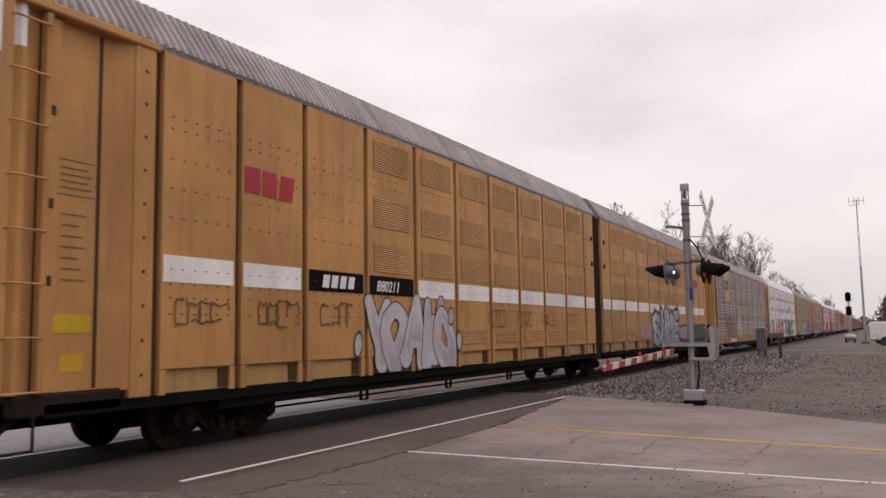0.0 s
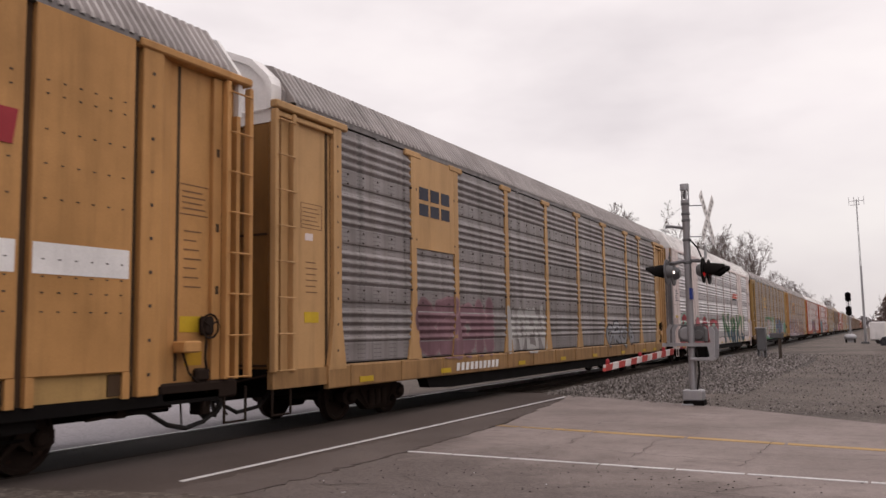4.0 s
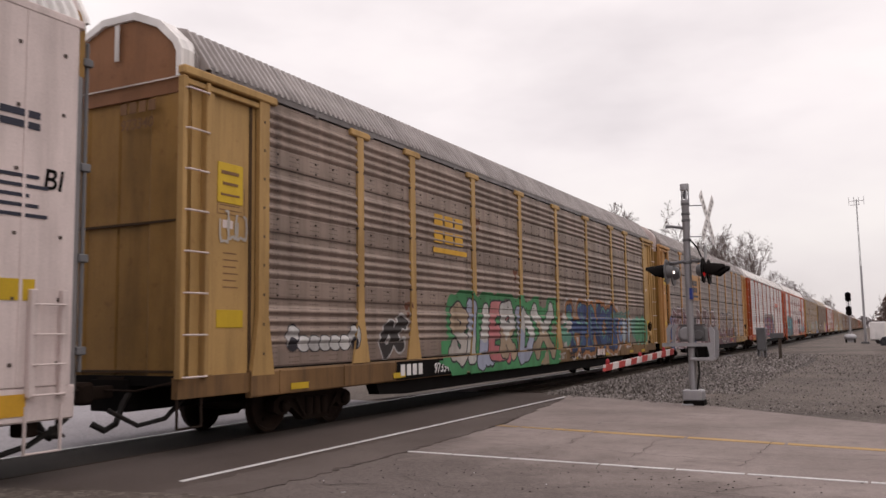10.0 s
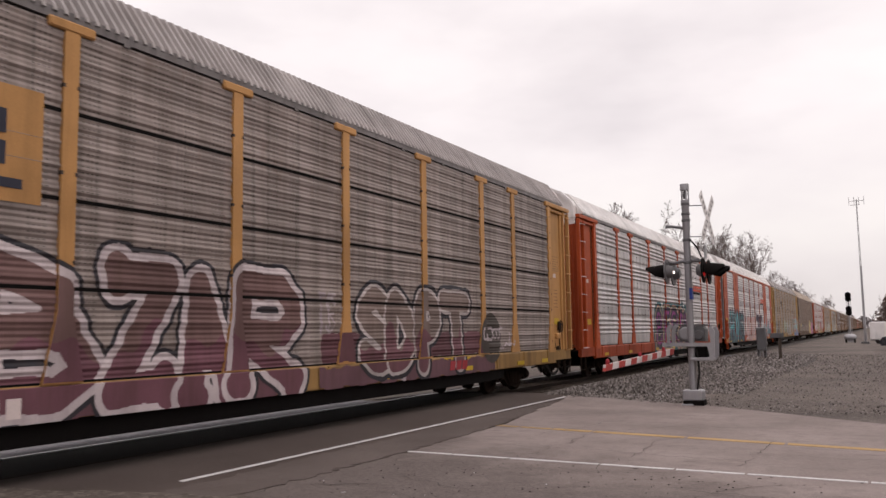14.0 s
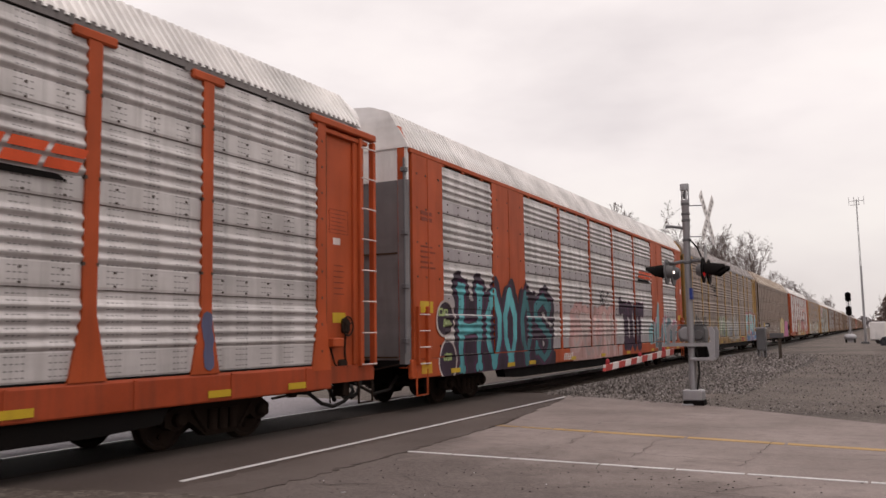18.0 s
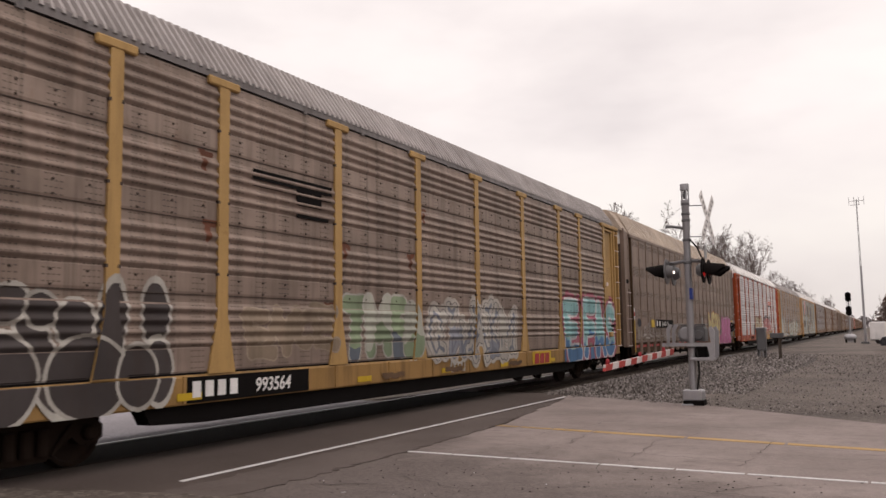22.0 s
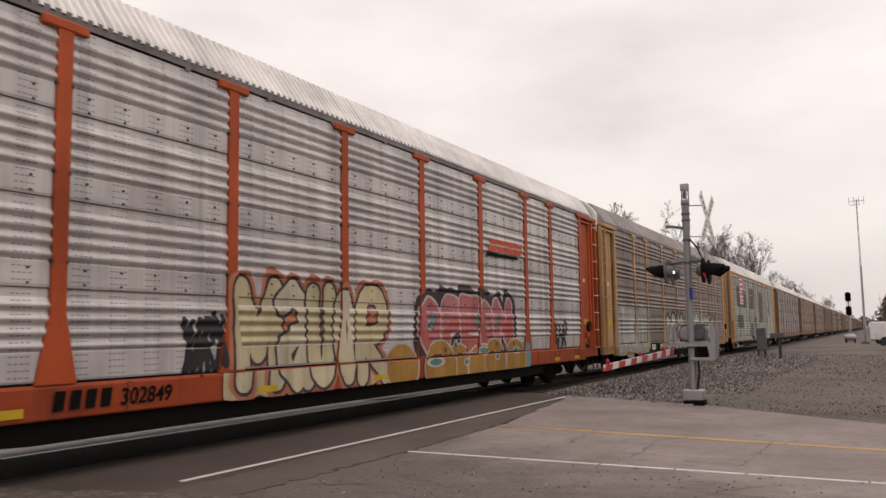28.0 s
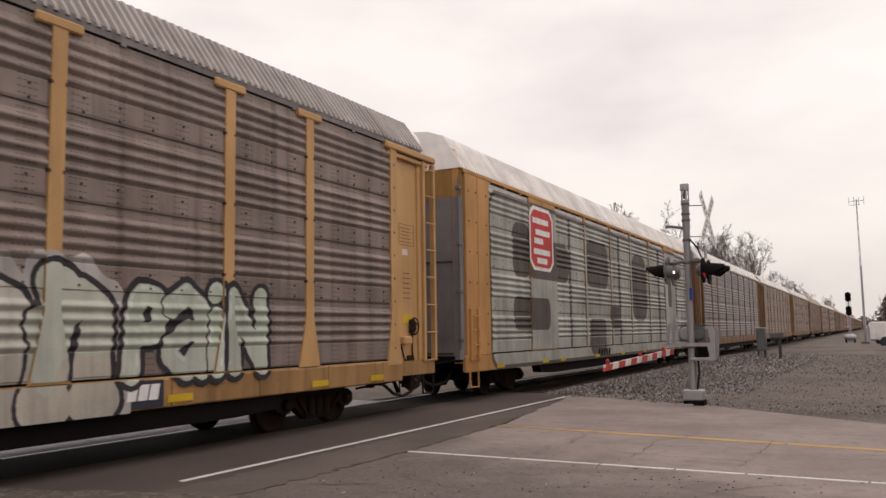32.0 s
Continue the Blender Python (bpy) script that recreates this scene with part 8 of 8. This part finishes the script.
piece(H, SIDE_T, (("T", -4.3, -3.4), ("M", -3.6, -2.5), ("E", -2.6, -1.9), ("B", -2.1, -1.25)), 1.10, 2.30, 29, ((0.26, 0.33, 0.21), (0.42, 0.42, 0.36)), (0.44, 0.42, 0.38), 0.17, 0.04, ((0.12, 0.14, 0.17), (0.22, 0.28, 0.18)), 0.35)
piece(H, SIDE_T, (("C", -1.3, -0.2), ("W", -0.45, 1.45), ("A", 0.9, 2.2), ("K", 1.9, 2.9), ("M", 2.6, 3.8)), 1.08, 2.22, 30, (BONE, (0.42, 0.39, 0.35)), (0.14, 0.13, 0.14), 0.15, 0.022, ((0.44, 0.41, 0.37), (0.24, 0.25, 0.29)), 0.4, (0.42, 0.38, 0.34), 0.08, spikes=0.22, core=(0.17, 0.18, 0.22), wobble=0.8)
patches(H, SIDE_T, [(7.5, 12.9, 0.67, 1.06, 0.2, (0.08, 0.17, 0.31)), (8.6, 8.85, 0.67, 1.06, 0.2, (0.50, 0.44, 0.45)), (11.3, 11.55, 0.67, 1.06, 0.2, (0.36, 0.08, 0.10))], over=True)
piece(H, SIDE_T, (("E", 7.55, 9.25), ("F", 9.35, 11.0), ("A", 10.5, 12.1), ("S", 11.8, 13.2)), 0.72, 2.62, 31, ((0.24, 0.45, 0.46),), (0.56, 0.54, 0.55), 0.235, 0.07, ((0.08, 0.19, 0.36),), 0.36, (0.33, 0.09, 0.13), 0.13, glint=(0.36, 0.54, 0.54), wobble=0.3)
RUST_STAIN = (0.15, 0.055, 0.032)
for car, spots in ((H, ((-7.75, 3.15), (-7.85, 4.15), (-4.28, 3.1), (-4.8, 2.05), (-1.33, 4.1), (-1.9, 3.1), (1.57, 2.1))), (D, ((-7.7, 2.1), (-4.27, 4.2), (-1.95, 3.1), (1.56, 2.05), (4.52, 3.12)))):
    patches(car, SIDE_T, [(y, y + 0.30, z, z + 0.10, 0.9, RUST_STAIN) for y, z in spots] + [(y + 0.05, y + 0.16, z - 0.22, z + 0.08, 0.9, RUST_STAIN) for y, z in spots], "red rust stains beside the posts", False, "rust_stain")
blocks(H, "mark", [(-6.7, -4.6, 4.10 - 0.11 * i, 4.15 - 0.11 * i, 0) for i in range(3)] + [(-5.6, -4.9, 3.72, 4.0, 0), (-5.6, -4.7, 3.52, 3.62, 0)], 1.50, BLACK, "faded black mark of plain bars")
part("number_plate", Shape().box(1.513, 1.528, -8.05, -5.3, 0.70, 1.05, BLACK), H, "black painted plate on the sill")
lettering(H, "993564", -6.65, 0.22, 0.77, 1.530, WHITE, "white car number 993564")
blocks(H, "mark", [(-7.95 + 0.25 * i, -7.79 + 0.25 * i, 0.77, 0.99, 0) for i in range(4)], 1.529, WHITE, "white reporting mark of plain bars")
blocks(H, "mark", [(5.0, 5.32, 0.72, 1.0, 0.04), (5.40, 5.72, 0.72, 1.0, 0.04), (5.80, 6.12, 0.72, 1.0, 0.04)], 1.53, MARK_RED, "red mark of plain blocks")

part("mark_panel", Shape().box(1.5275, 1.5285, 4.85, 6.30, 0.70, 1.05, SIGNYELLOW), H, "yellow painted plate behind a red mark")
scrawl(H, SIDE_T, -0.1, 0.6, 0.72, 1.0, 74, BONE, 4, 0.025)
patches(H, SIDE_T, [(y, y + 0.85, 0.74, 0.86, 0.2, (0.12, 0.07, 0.04)) for y in (-3.0, -0.4, 3.2)], "brown stencilled band of fine writing", True, "stencil")

I = place(brown_car("brown_rack_car", "grey-brown rack car with narrow panels and tan ribbed roof"), J0 - PITCH)
ASH = (0.30, 0.25, 0.22)
for y0, y1, sd in ((-12.4, -11.6, 41), (-11.4, -9.4, 42), (-9.2, -7.0, 43), (-6.8, -4.4, 44), (-4.3, -2.0, 45), (-1.9, 0.8, 46)):
    scrawl(I, SIDE_I, y0, y1, 1.15, 1.95, sd, ASH if sd % 2 else (0.38, 0.33, 0.31), 8, 0.035, "pale sprayed scribble")
piece(I, SIDE_I, (("W", 3.5, 5.0), ("E", 4.75, 5.8), ("E", 5.6, 6.5), ("R", 6.25, 7.45)), 0.78, 2.52, 33, ((0.58, 0.50, 0.26),), (0.46, 0.18, 0.05), 0.22, 0.045, ((0.57, 0.45, 0.20),), 0.4, swell=0.15, core=(0.56, 0.40, 0.17))
bubbles(I, SIDE_I, ((7.17, 2.05, 0.13, 0.22, 0, (0.56, 0.49, 0.27)),), (0.46, 0.18, 0.05), 0.04)
patches(I, SIDE_I, [(y, y + 0.16, z, z + 0.42, 0.6, (0.02, 0.17, 0.13)) for y, z in ((8.33, 1.95), (9.18, 1.9), (10.55, 1.85), (7.72, 1.15), (9.0, 0.8), (10.0, 1.2), (10.65, 1.1))])
shards(I, SIDE_I, ((7.45, 0.74, 0.62, 0.50, -0.1, (0.45, 0.11, 0.26)), (8.2, 0.74, 1.5, 0.34, 0.0, (0.42, 0.10, 0.24)), (9.9, 0.76, 1.3, 0.34, 0.0, (0.42, 0.10, 0.24))), (0.52, 0.36, 0.44), 0.025, "pink sprayed blocks with pale edges")
piece(I, SIDE_I, (("A", 7.75, 8.95), ("E", 8.75, 9.6), ("E", 9.45, 10.15), ("K", 9.95, 10.85), ("E", 10.6, 11.45)), 0.72, 2.26, 34, ((0.47, 0.125, 0.28), (0.45, 0.11, 0.26)), (0.52, 0.36, 0.44), 0.21, 0.03, ((0.42, 0.10, 0.24),), 0.3, (0.36, 0.085, 0.20), 0.06, swell=0.1, wobble=0.4)
graffiti(I, SIDE_I, "A", 0.9, 2.2, 1.05, 2.2, 35, (0.40, 0.38, 0.36), INK, 0.07, 0.03)
part("number_plate", Shape().box(1.507, 1.514, -9.2, -5.75, 1.68, 2.03, BLACK), I, "black marking plate")
lettering(I, "5 4 6 3 1 3", -8.05, 0.22, 1.75, 1.516, WHITE, "white car number 546313")
blocks(I, "mark", [(-9.1, -8.9, 1.75, 1.97, 0), (-8.6, -8.4, 1.75, 1.97, 0)], 1.515, WHITE, "white reporting mark of plain bars")
part("notice_sign", Shape().box(1.507, 1.513, -10.0, -9.45, 1.70, 2.02, SIGNYELLOW), I, "small yellow notice plate")
s = Shape()
s.box(1.48, 1.60, 11.62, 12.45, 1.42, 1.66, BLACK, 0.02)
s.box(1.48, 1.58, 11.58, 11.80, 1.38, 1.98, BLACK, 0.02)
s.box(1.578, 1.584, 11.64, 11.74, 1.78, 1.86, PINKWHITE)
s.box(1.48, 1.56, 12.40, 12.62, 1.50, 1.95, BLACK, 0.03)
s.tube([(1.60, 12.52 + 0.17 * math.cos(k * 0.524), 1.74 + 0.17 * math.sin(k * 0.524)) for k in range(13)], 0.016, BLACK, 5)
s.tube([(1.56, 12.52, 1.55), (1.57, 12.55, 1.20), (1.54, 12.45, 0.86)], 0.02, GEAR, 6)
part("hand_brake", s, I)
part("notice_sign", Shape().box(1.507, 1.512, 11.72, 12.30, 2.02, 2.10, MARK_GOLD), I, "narrow ochre notice strip")
bubbles(I, SIDE_I, ((-12.05, 1.88, 0.30, 0.17, 0, INK),), None, 0, "dark sprayed blot")
blocks(I, "stencil", [(10.7, 11.25 - 0.12 * (k % 2), 3.28 + 0.12 * k, 3.33 + 0.12 * k, 0) for k in range(4)], 1.474, DOOR_BROWN, "faint stencilled lines as plain bars")

J = place(rack_car_t("rack_car", "orange rack car with pale corrugated panels", ORANGE, STEEL_PALE, STEEL_PALE, ROOF_PALE, WHITE, sill=SILL_ORANGE), J0)
mark4(J, 4.8, 3.60, 2.2, 0.30, 1.505)
piece(J, SIDE_T, (("M", -4.45, -3.15), ("a", -3.45, -2.35), ("U", -2.6, -1.7), ("O", -1.85, -1.0), ("R", -1.25, 0.15)), 0.68, 2.46, 36, ((0.55, 0.47, 0.29), (0.56, 0.50, 0.37)), (0.05, 0.038, 0.05), 0.175, 0.055, ((0.55, 0.48, 0.33),), 0.3, (0.44, 0.16, 0.09), 0.08, wobble=0.25)
patches(J, SIDE_T, [(-4.6, 0.0, 0.67, 1.06, 0.1, (0.50, 0.42, 0.27)), (-3.6, -3.3, 0.67, 1.0, 0.3, (0.10, 0.07, 0.05)), (-2.2, -1.4, 0.67, 0.95, 0.3, (0.34, 0.07, 0.04))])
piece(J, SIDE_T, (("O", 1.15, 2.35), ("P", 2.25, 3.35), ("E", 3.1, 4.5), ("D", 4.2, 5.25), ("N", 5.0, 6.4)), 1.12, 2.42, 37, ((0.47, 0.15, 0.16), (0.49, 0.19, 0.19)), (0.54, 0.46, 0.45), 0.20, 0.055, ((0.46, 0.12, 0.11),), 0.42, (0.045, 0.035, 0.04), 0.17, wobble=0.3)
bubbles(J, SIDE_T, ((1.85, 1.85, 0.10, 0.17, 0, (0.10, 0.27, 0.27)), (4.15, 1.85, 0.08, 0.15, 0, (0.10, 0.27, 0.27)), (5.35, 1.85, 0.10, 0.17, 0.2, (0.10, 0.27, 0.27))), INK, 0.02)
AMBER = (0.40, 0.21, 0.05)
bubbles(J, SIDE_T, ((0.55, 0.92, 0.62, 0.46, 0, AMBER), (3.1, 0.80, 0.70, 0.52, 0, AMBER), (2.2, 0.86, 0.72, 0.56, 0, AMBER), (4.35, 0.80, 0.80, 0.50, 0, AMBER), (5.1, 0.92, 0.62, 0.50, 0, AMBER), (6.45, 0.86, 0.66, 0.54, 0, AMBER)), (0.52, 0.46, 0.42), 0.04, "amber sprayed humps with pale outlines")
bubbles(J, SIDE_T, ((1.95, 0.98, 0.28, 0.07, 0, (0.10, 0.24, 0.23)), (4.4, 1.16, 0.22, 0.07, -0.3, (0.10, 0.24, 0.23)), (3.45, 0.93, 0.10, 0.06, 0, (0.10, 0.24, 0.23)), (5.2, 1.0, 0.10, 0.06, 0, (0.10, 0.24, 0.23)), (6.5, 1.12, 0.14, 0.07, 0.3, (0.10, 0.24, 0.23))), (0.52, 0.46, 0.42), 0.035, "pale-rimmed sprayed eyes")
patches(J, SIDE_T, [(6.9, 7.45, 0.67, 1.30, 0.5, (0.12, 0.27, 0.27))])
patches(J, SIDE_T, [(y, y + 0.13, z, z + 0.10, 1.0, (0.16, 0.06, 0.03)) for y, z in ((2.4, 1.15), (2.9, 1.28), (3.5, 1.15), (4.1, 1.25), (4.6, 1.14), (5.2, 1.27), (5.7, 1.16), (6.3, 1.26))], over=True)
graffiti(J, SIDE_T, "XHRX", -5.4, -4.5, 1.15, 1.85, 39, None, INK, 0.03, 0.03)
graffiti(J, SIDE_T, "XHR", 9.4, 10.6, 1.15, 1.85, 40, None, INK, 0.03, 0.03)
lettering(J, "302849", -6.45, 0.22, 0.78, 1.530, BLACK, "black car number 302849")
blocks(J, "mark", [(-7.4 + 0.22 * i, -7.26 + 0.22 * i, 0.78, 1.0, 0.03) for i in range(4)], 1.53, BLACK, "black reporting mark of plain bars")

K = place(rack_car_t("rack_car", "dark weathered rack car with yellow posts and ends", PEACH, STEEL_DARK, STEEL_DARK, ROOF_GREY, WHITE, sill=SILL_PEACH), J0 + PITCH - 0.42)
piece(K, SIDE_T, (("L", -12.1, -11.1), ("U", -11.6, -10.75), ("U", -11.0, -10.2), ("K", -10.45, -9.2), ("H", -9.2, -8.2), ("E", -8.5, -7.85), ("T", -8.2, -7.1)), 0.82, 2.42, 50, ((0.45, 0.44, 0.41), (0.49, 0.48, 0.44)), (0.21, 0.19, 0.18), 0.19, 0.03, ((0.46, 0.45, 0.40),), 0.3, (0.37, 0.35, 0.34), 0.14, wobble=0.6, core=(0.40, 0.39, 0.37))
graffiti(K, SIDE_T, "CENES", -6.8, -4.8, 1.15, 2.25, 51, None, (0.20, 0.16, 0.17), 0.10, 0.035, hollow=True)
piece(K, SIDE_T, (("D", -4.05, -2.7), ("e", -2.95, -2.1), ("L", -2.4, -1.6), ("a", -1.85, -0.85), ("e", -1.05, -0.05)), 0.78, 2.34, 52, ((0.52, 0.52, 0.47),), INK, 0.19, 0.05, ((0.47, 0.50, 0.43),), 0.3, None, 0, INK, 0.11, swell=0.25, wobble=0.15)
for ch, at in (("H", 1.76), ("N", 1.38), ("R", 0.92)):
    piece(K, SIDE_T, ((ch, -0.02, 0.44),), at, at + 0.34 + (0.08 if ch == "R" else 0), 56, ((0.50, 0.50, 0.47),), INK, 0.055, 0.04, wobble=0.05)
piece(K, SIDE_T, (("S", 0.65, 2.3), ("P", 2.0, 3.05), ("a", 2.7, 4.2), ("n", 4.05, 5.35)), 0.68, 2.40, 53, ((0.49, 0.47, 0.43), (0.46, 0.48, 0.42)), INK, 0.25, 0.05, ((0.45, 0.41, 0.36),), 0.35, (0.44, 0.41, 0.40), 0.16, INK, 0.03, swell=0.2, spikes=0.12, wobble=0.4)
bubbles(K, SIDE_T, ((1.48, 1.12, 0.20, 0.16, 0, (0.52, 0.45, 0.42)),), INK, 0.025)
piece(K, SIDE_T, (("P", 5.4, 6.2), ("a", 6.05, 7.0), ("i", 6.85, 7.35), ("N", 7.2, 8.35)), 1.00, 2.32, 54, ((0.45, 0.50, 0.43),), INK, 0.15, 0.03, ((0.48, 0.51, 0.45),), 0.4, None, 0, INK, 0.05, glint=(0.58, 0.61, 0.57), wobble=0.25)
part("number_plate", Shape().box(1.513, 1.528, -7.4, -4.8, 0.70, 1.05, BLACK), K, "black painted plate on the sill")
lettering(K, "711901", -5.55, 0.22, 0.77, 1.530, WHITE, "white car number 711901", 0.2)
blocks(K, "mark", [(-7.0 + 0.18 * i, -6.88 + 0.18 * i, 0.77, 0.99, 0) for i in range(4)], 1.529, WHITE, "white reporting mark of plain bars")

part("mark_panel", Shape().box(1.5275, 1.5295, 5.40, 6.10, 0.70, 1.05, MARK_BLUE), K, "dark painted plate on the sill")
blocks(K, "mark", [(5.48 + 0.18 * k, 5.63 + 0.18 * k, 0.80, 1.0, 0.04) for k in range(3)], 1.5305, WHITE, "white mark of plain blocks")

L = place(rack_car_w("flush_rack_car", "yellow rack car painted over with grey-green roller letters", YELLOW, STEEL_PALE, STEEL_PALE, ROOF_PALE, OCHRE, DOOR_ZINC), J0 + 2 * PITCH - 0.3)
ROLLER, ROLLER_DARK = (0.36, 0.365, 0.335), (0.10, 0.082, 0.074)


def roller_wall(car):
    """A flat coat of roller paint over the side, with giant dark letters in it."""
    ys, zs = np.arange(-12.2, 11.9, 0.03), np.arange(0.68, 5.2, 0.024)
    gy, gz = np.meshgrid(ys, zs)
    codes = np.ones(gy.shape, int)
    r = 0.5
    dy, dz = np.maximum(np.abs(gy + 0.15) - (12.0 - r), 0), np.maximum(np.abs(gz - 2.9) - (2.25 - r), 0)
    codes[np.hypot(dy, dz) > r] = 0
    codes[(np.hypot(dy, dz) > r - 0.12) & (codes == 1)] = 2
    counters = ((-10.64, -9.3, 3.05, 4.5), (-9.6, -6.1, 3.05, 4.2), (-10.62, -7.93, 1.63, 2.52), (-6.1, -5.9, 1.1, 5.2), (-4.27, -1.75, 3.02, 4.6), (-4.1, -2.2, 0.8, 2.0), (-0.45, -0.15, 1.0, 5.2),
                (-1.6, -0.2, 1.65, 2.45), (1.5, 3.9, 1.95, 4.55), (5.9, 6.3, 1.0, 5.2), (7.8, 8.5, 2.6, 4.9), (9.4, 9.8, 2.2, 4.9))
    for y0, y1, z0, z1 in counters:
        cy, cz, hy, hz = (y0 + y1) / 2, (z0 + z1) / 2, (y1 - y0) / 2, (z1 - z0) / 2
        q = min(hy, hz) * 0.6
        codes[(np.hypot(np.maximum(np.abs(gy - cy) - hy + q, 0), np.maximum(np.abs(gz - cz) - hz + q, 0)) < q) & (codes > 0)] = 2
    s = Shape()
    spray_mesh(s, ys, zs, codes, [None, spray(ROLLER), spray(ROLLER_DARK)], SIDE_W)
    part("graffiti", s.quick("graffiti"), car, "giant grey-green roller letters with dark counters")


roller_wall(L)
s = Shape()
s.prism([(-9.45, 3.55), (-9.15, 3.3), (-7.85, 3.3), (-7.55, 3.55), (-7.55, 4.85), (-7.85, 5.1), (-9.15, 5.1), (-9.45, 4.85)], "x", 1.524, 1.530, WHITE)
s.prism([(-9.35, 3.6), (-9.1, 3.4), (-7.9, 3.4), (-7.65, 3.6), (-7.65, 4.8), (-7.9, 5.0), (-9.1, 5.0), (-9.35, 4.8)], "x", 1.529, 1.534, RED)
for z, a, b in ((4.62, -9.2, -7.95), (4.3, -9.0, -7.85), (4.05, -9.1, -8.4), (3.75, -9.15, -7.85), (3.5, -8.9, -8.1)):
    s.box(1.532, 1.537, a, b, z, z + 0.16, WHITE)
part("emblem", s, L, "red eight-sided emblem with white bars")
blocks(L, "mark", [(-3.3 + 0.3 * i, -3.1 + 0.3 * i, 0.76, 0.98, 0.05) for i in range(5)], 1.509, BLACK, "black reporting mark of plain bars")

# the cars further back, which never come near
protos = {}


def back_car(kind):
    if kind not in protos:
        if kind == "yellow":
            protos[kind] = rack_car_t("rack_car", "brown-grey rack car with shade-darkened ends, far down the train", FARCOAT, STEEL_BROWN, STEEL_BROWN, ROOF_PALE, DOOR_ZINC, False, False)
        elif kind == "grey":
            protos[kind] = rack_car_t("rack_car", "grey rack car with shade-darkened ends, far down the train", FARCOAT, STEEL_GREY, STEEL_GREY, ROOF_PALE, DOOR_ZINC, False, False)
        elif kind == "orange":
            protos[kind] = rack_car_t("rack_car", "orange rack car with pale panels, far down the train", ORANGE, STEEL_PALE, STEEL_PALE, ROOF_PALE, WHITE, False, False)
        else:
            protos[kind] = brown_car("brown_rack_car", "grey-brown rack car, far down the train", False, False)
        return protos[kind]
    return copy_thing(protos[kind], pose(TRACK_X, 0, 0))


ORDER = ["grey", "yellow", "yellow", "brown", "yellow", "grey", "brown", "yellow", "grey", "orange", "yellow", "yellow", "grey", "brown", "yellow", "grey", "yellow", "yellow", "grey", "brown", "yellow", "grey"]
for i, kind in enumerate(ORDER):
    place(back_car(kind), J0 + (3 + i) * PITCH)


def motions():
    """The train rolls past at an even speed; every near wheelset turns with it."""
    for thing, s0 in TRAIN:
        walk(thing, [(t, pose(TRACK_X, s0 - SPEED * t, 0)) for t in (0.0, 8.0, 16.0, 24.0, 32.0)])
    step = 2.0 / FPS
    turn = math.degrees(SPEED * step / WHEEL_R)
    for wheel, y in WHEELS:
        walk(wheel, [(k * step, pose(0, y, WHEEL_R, turn * k)) for k in range(481)])


motions()
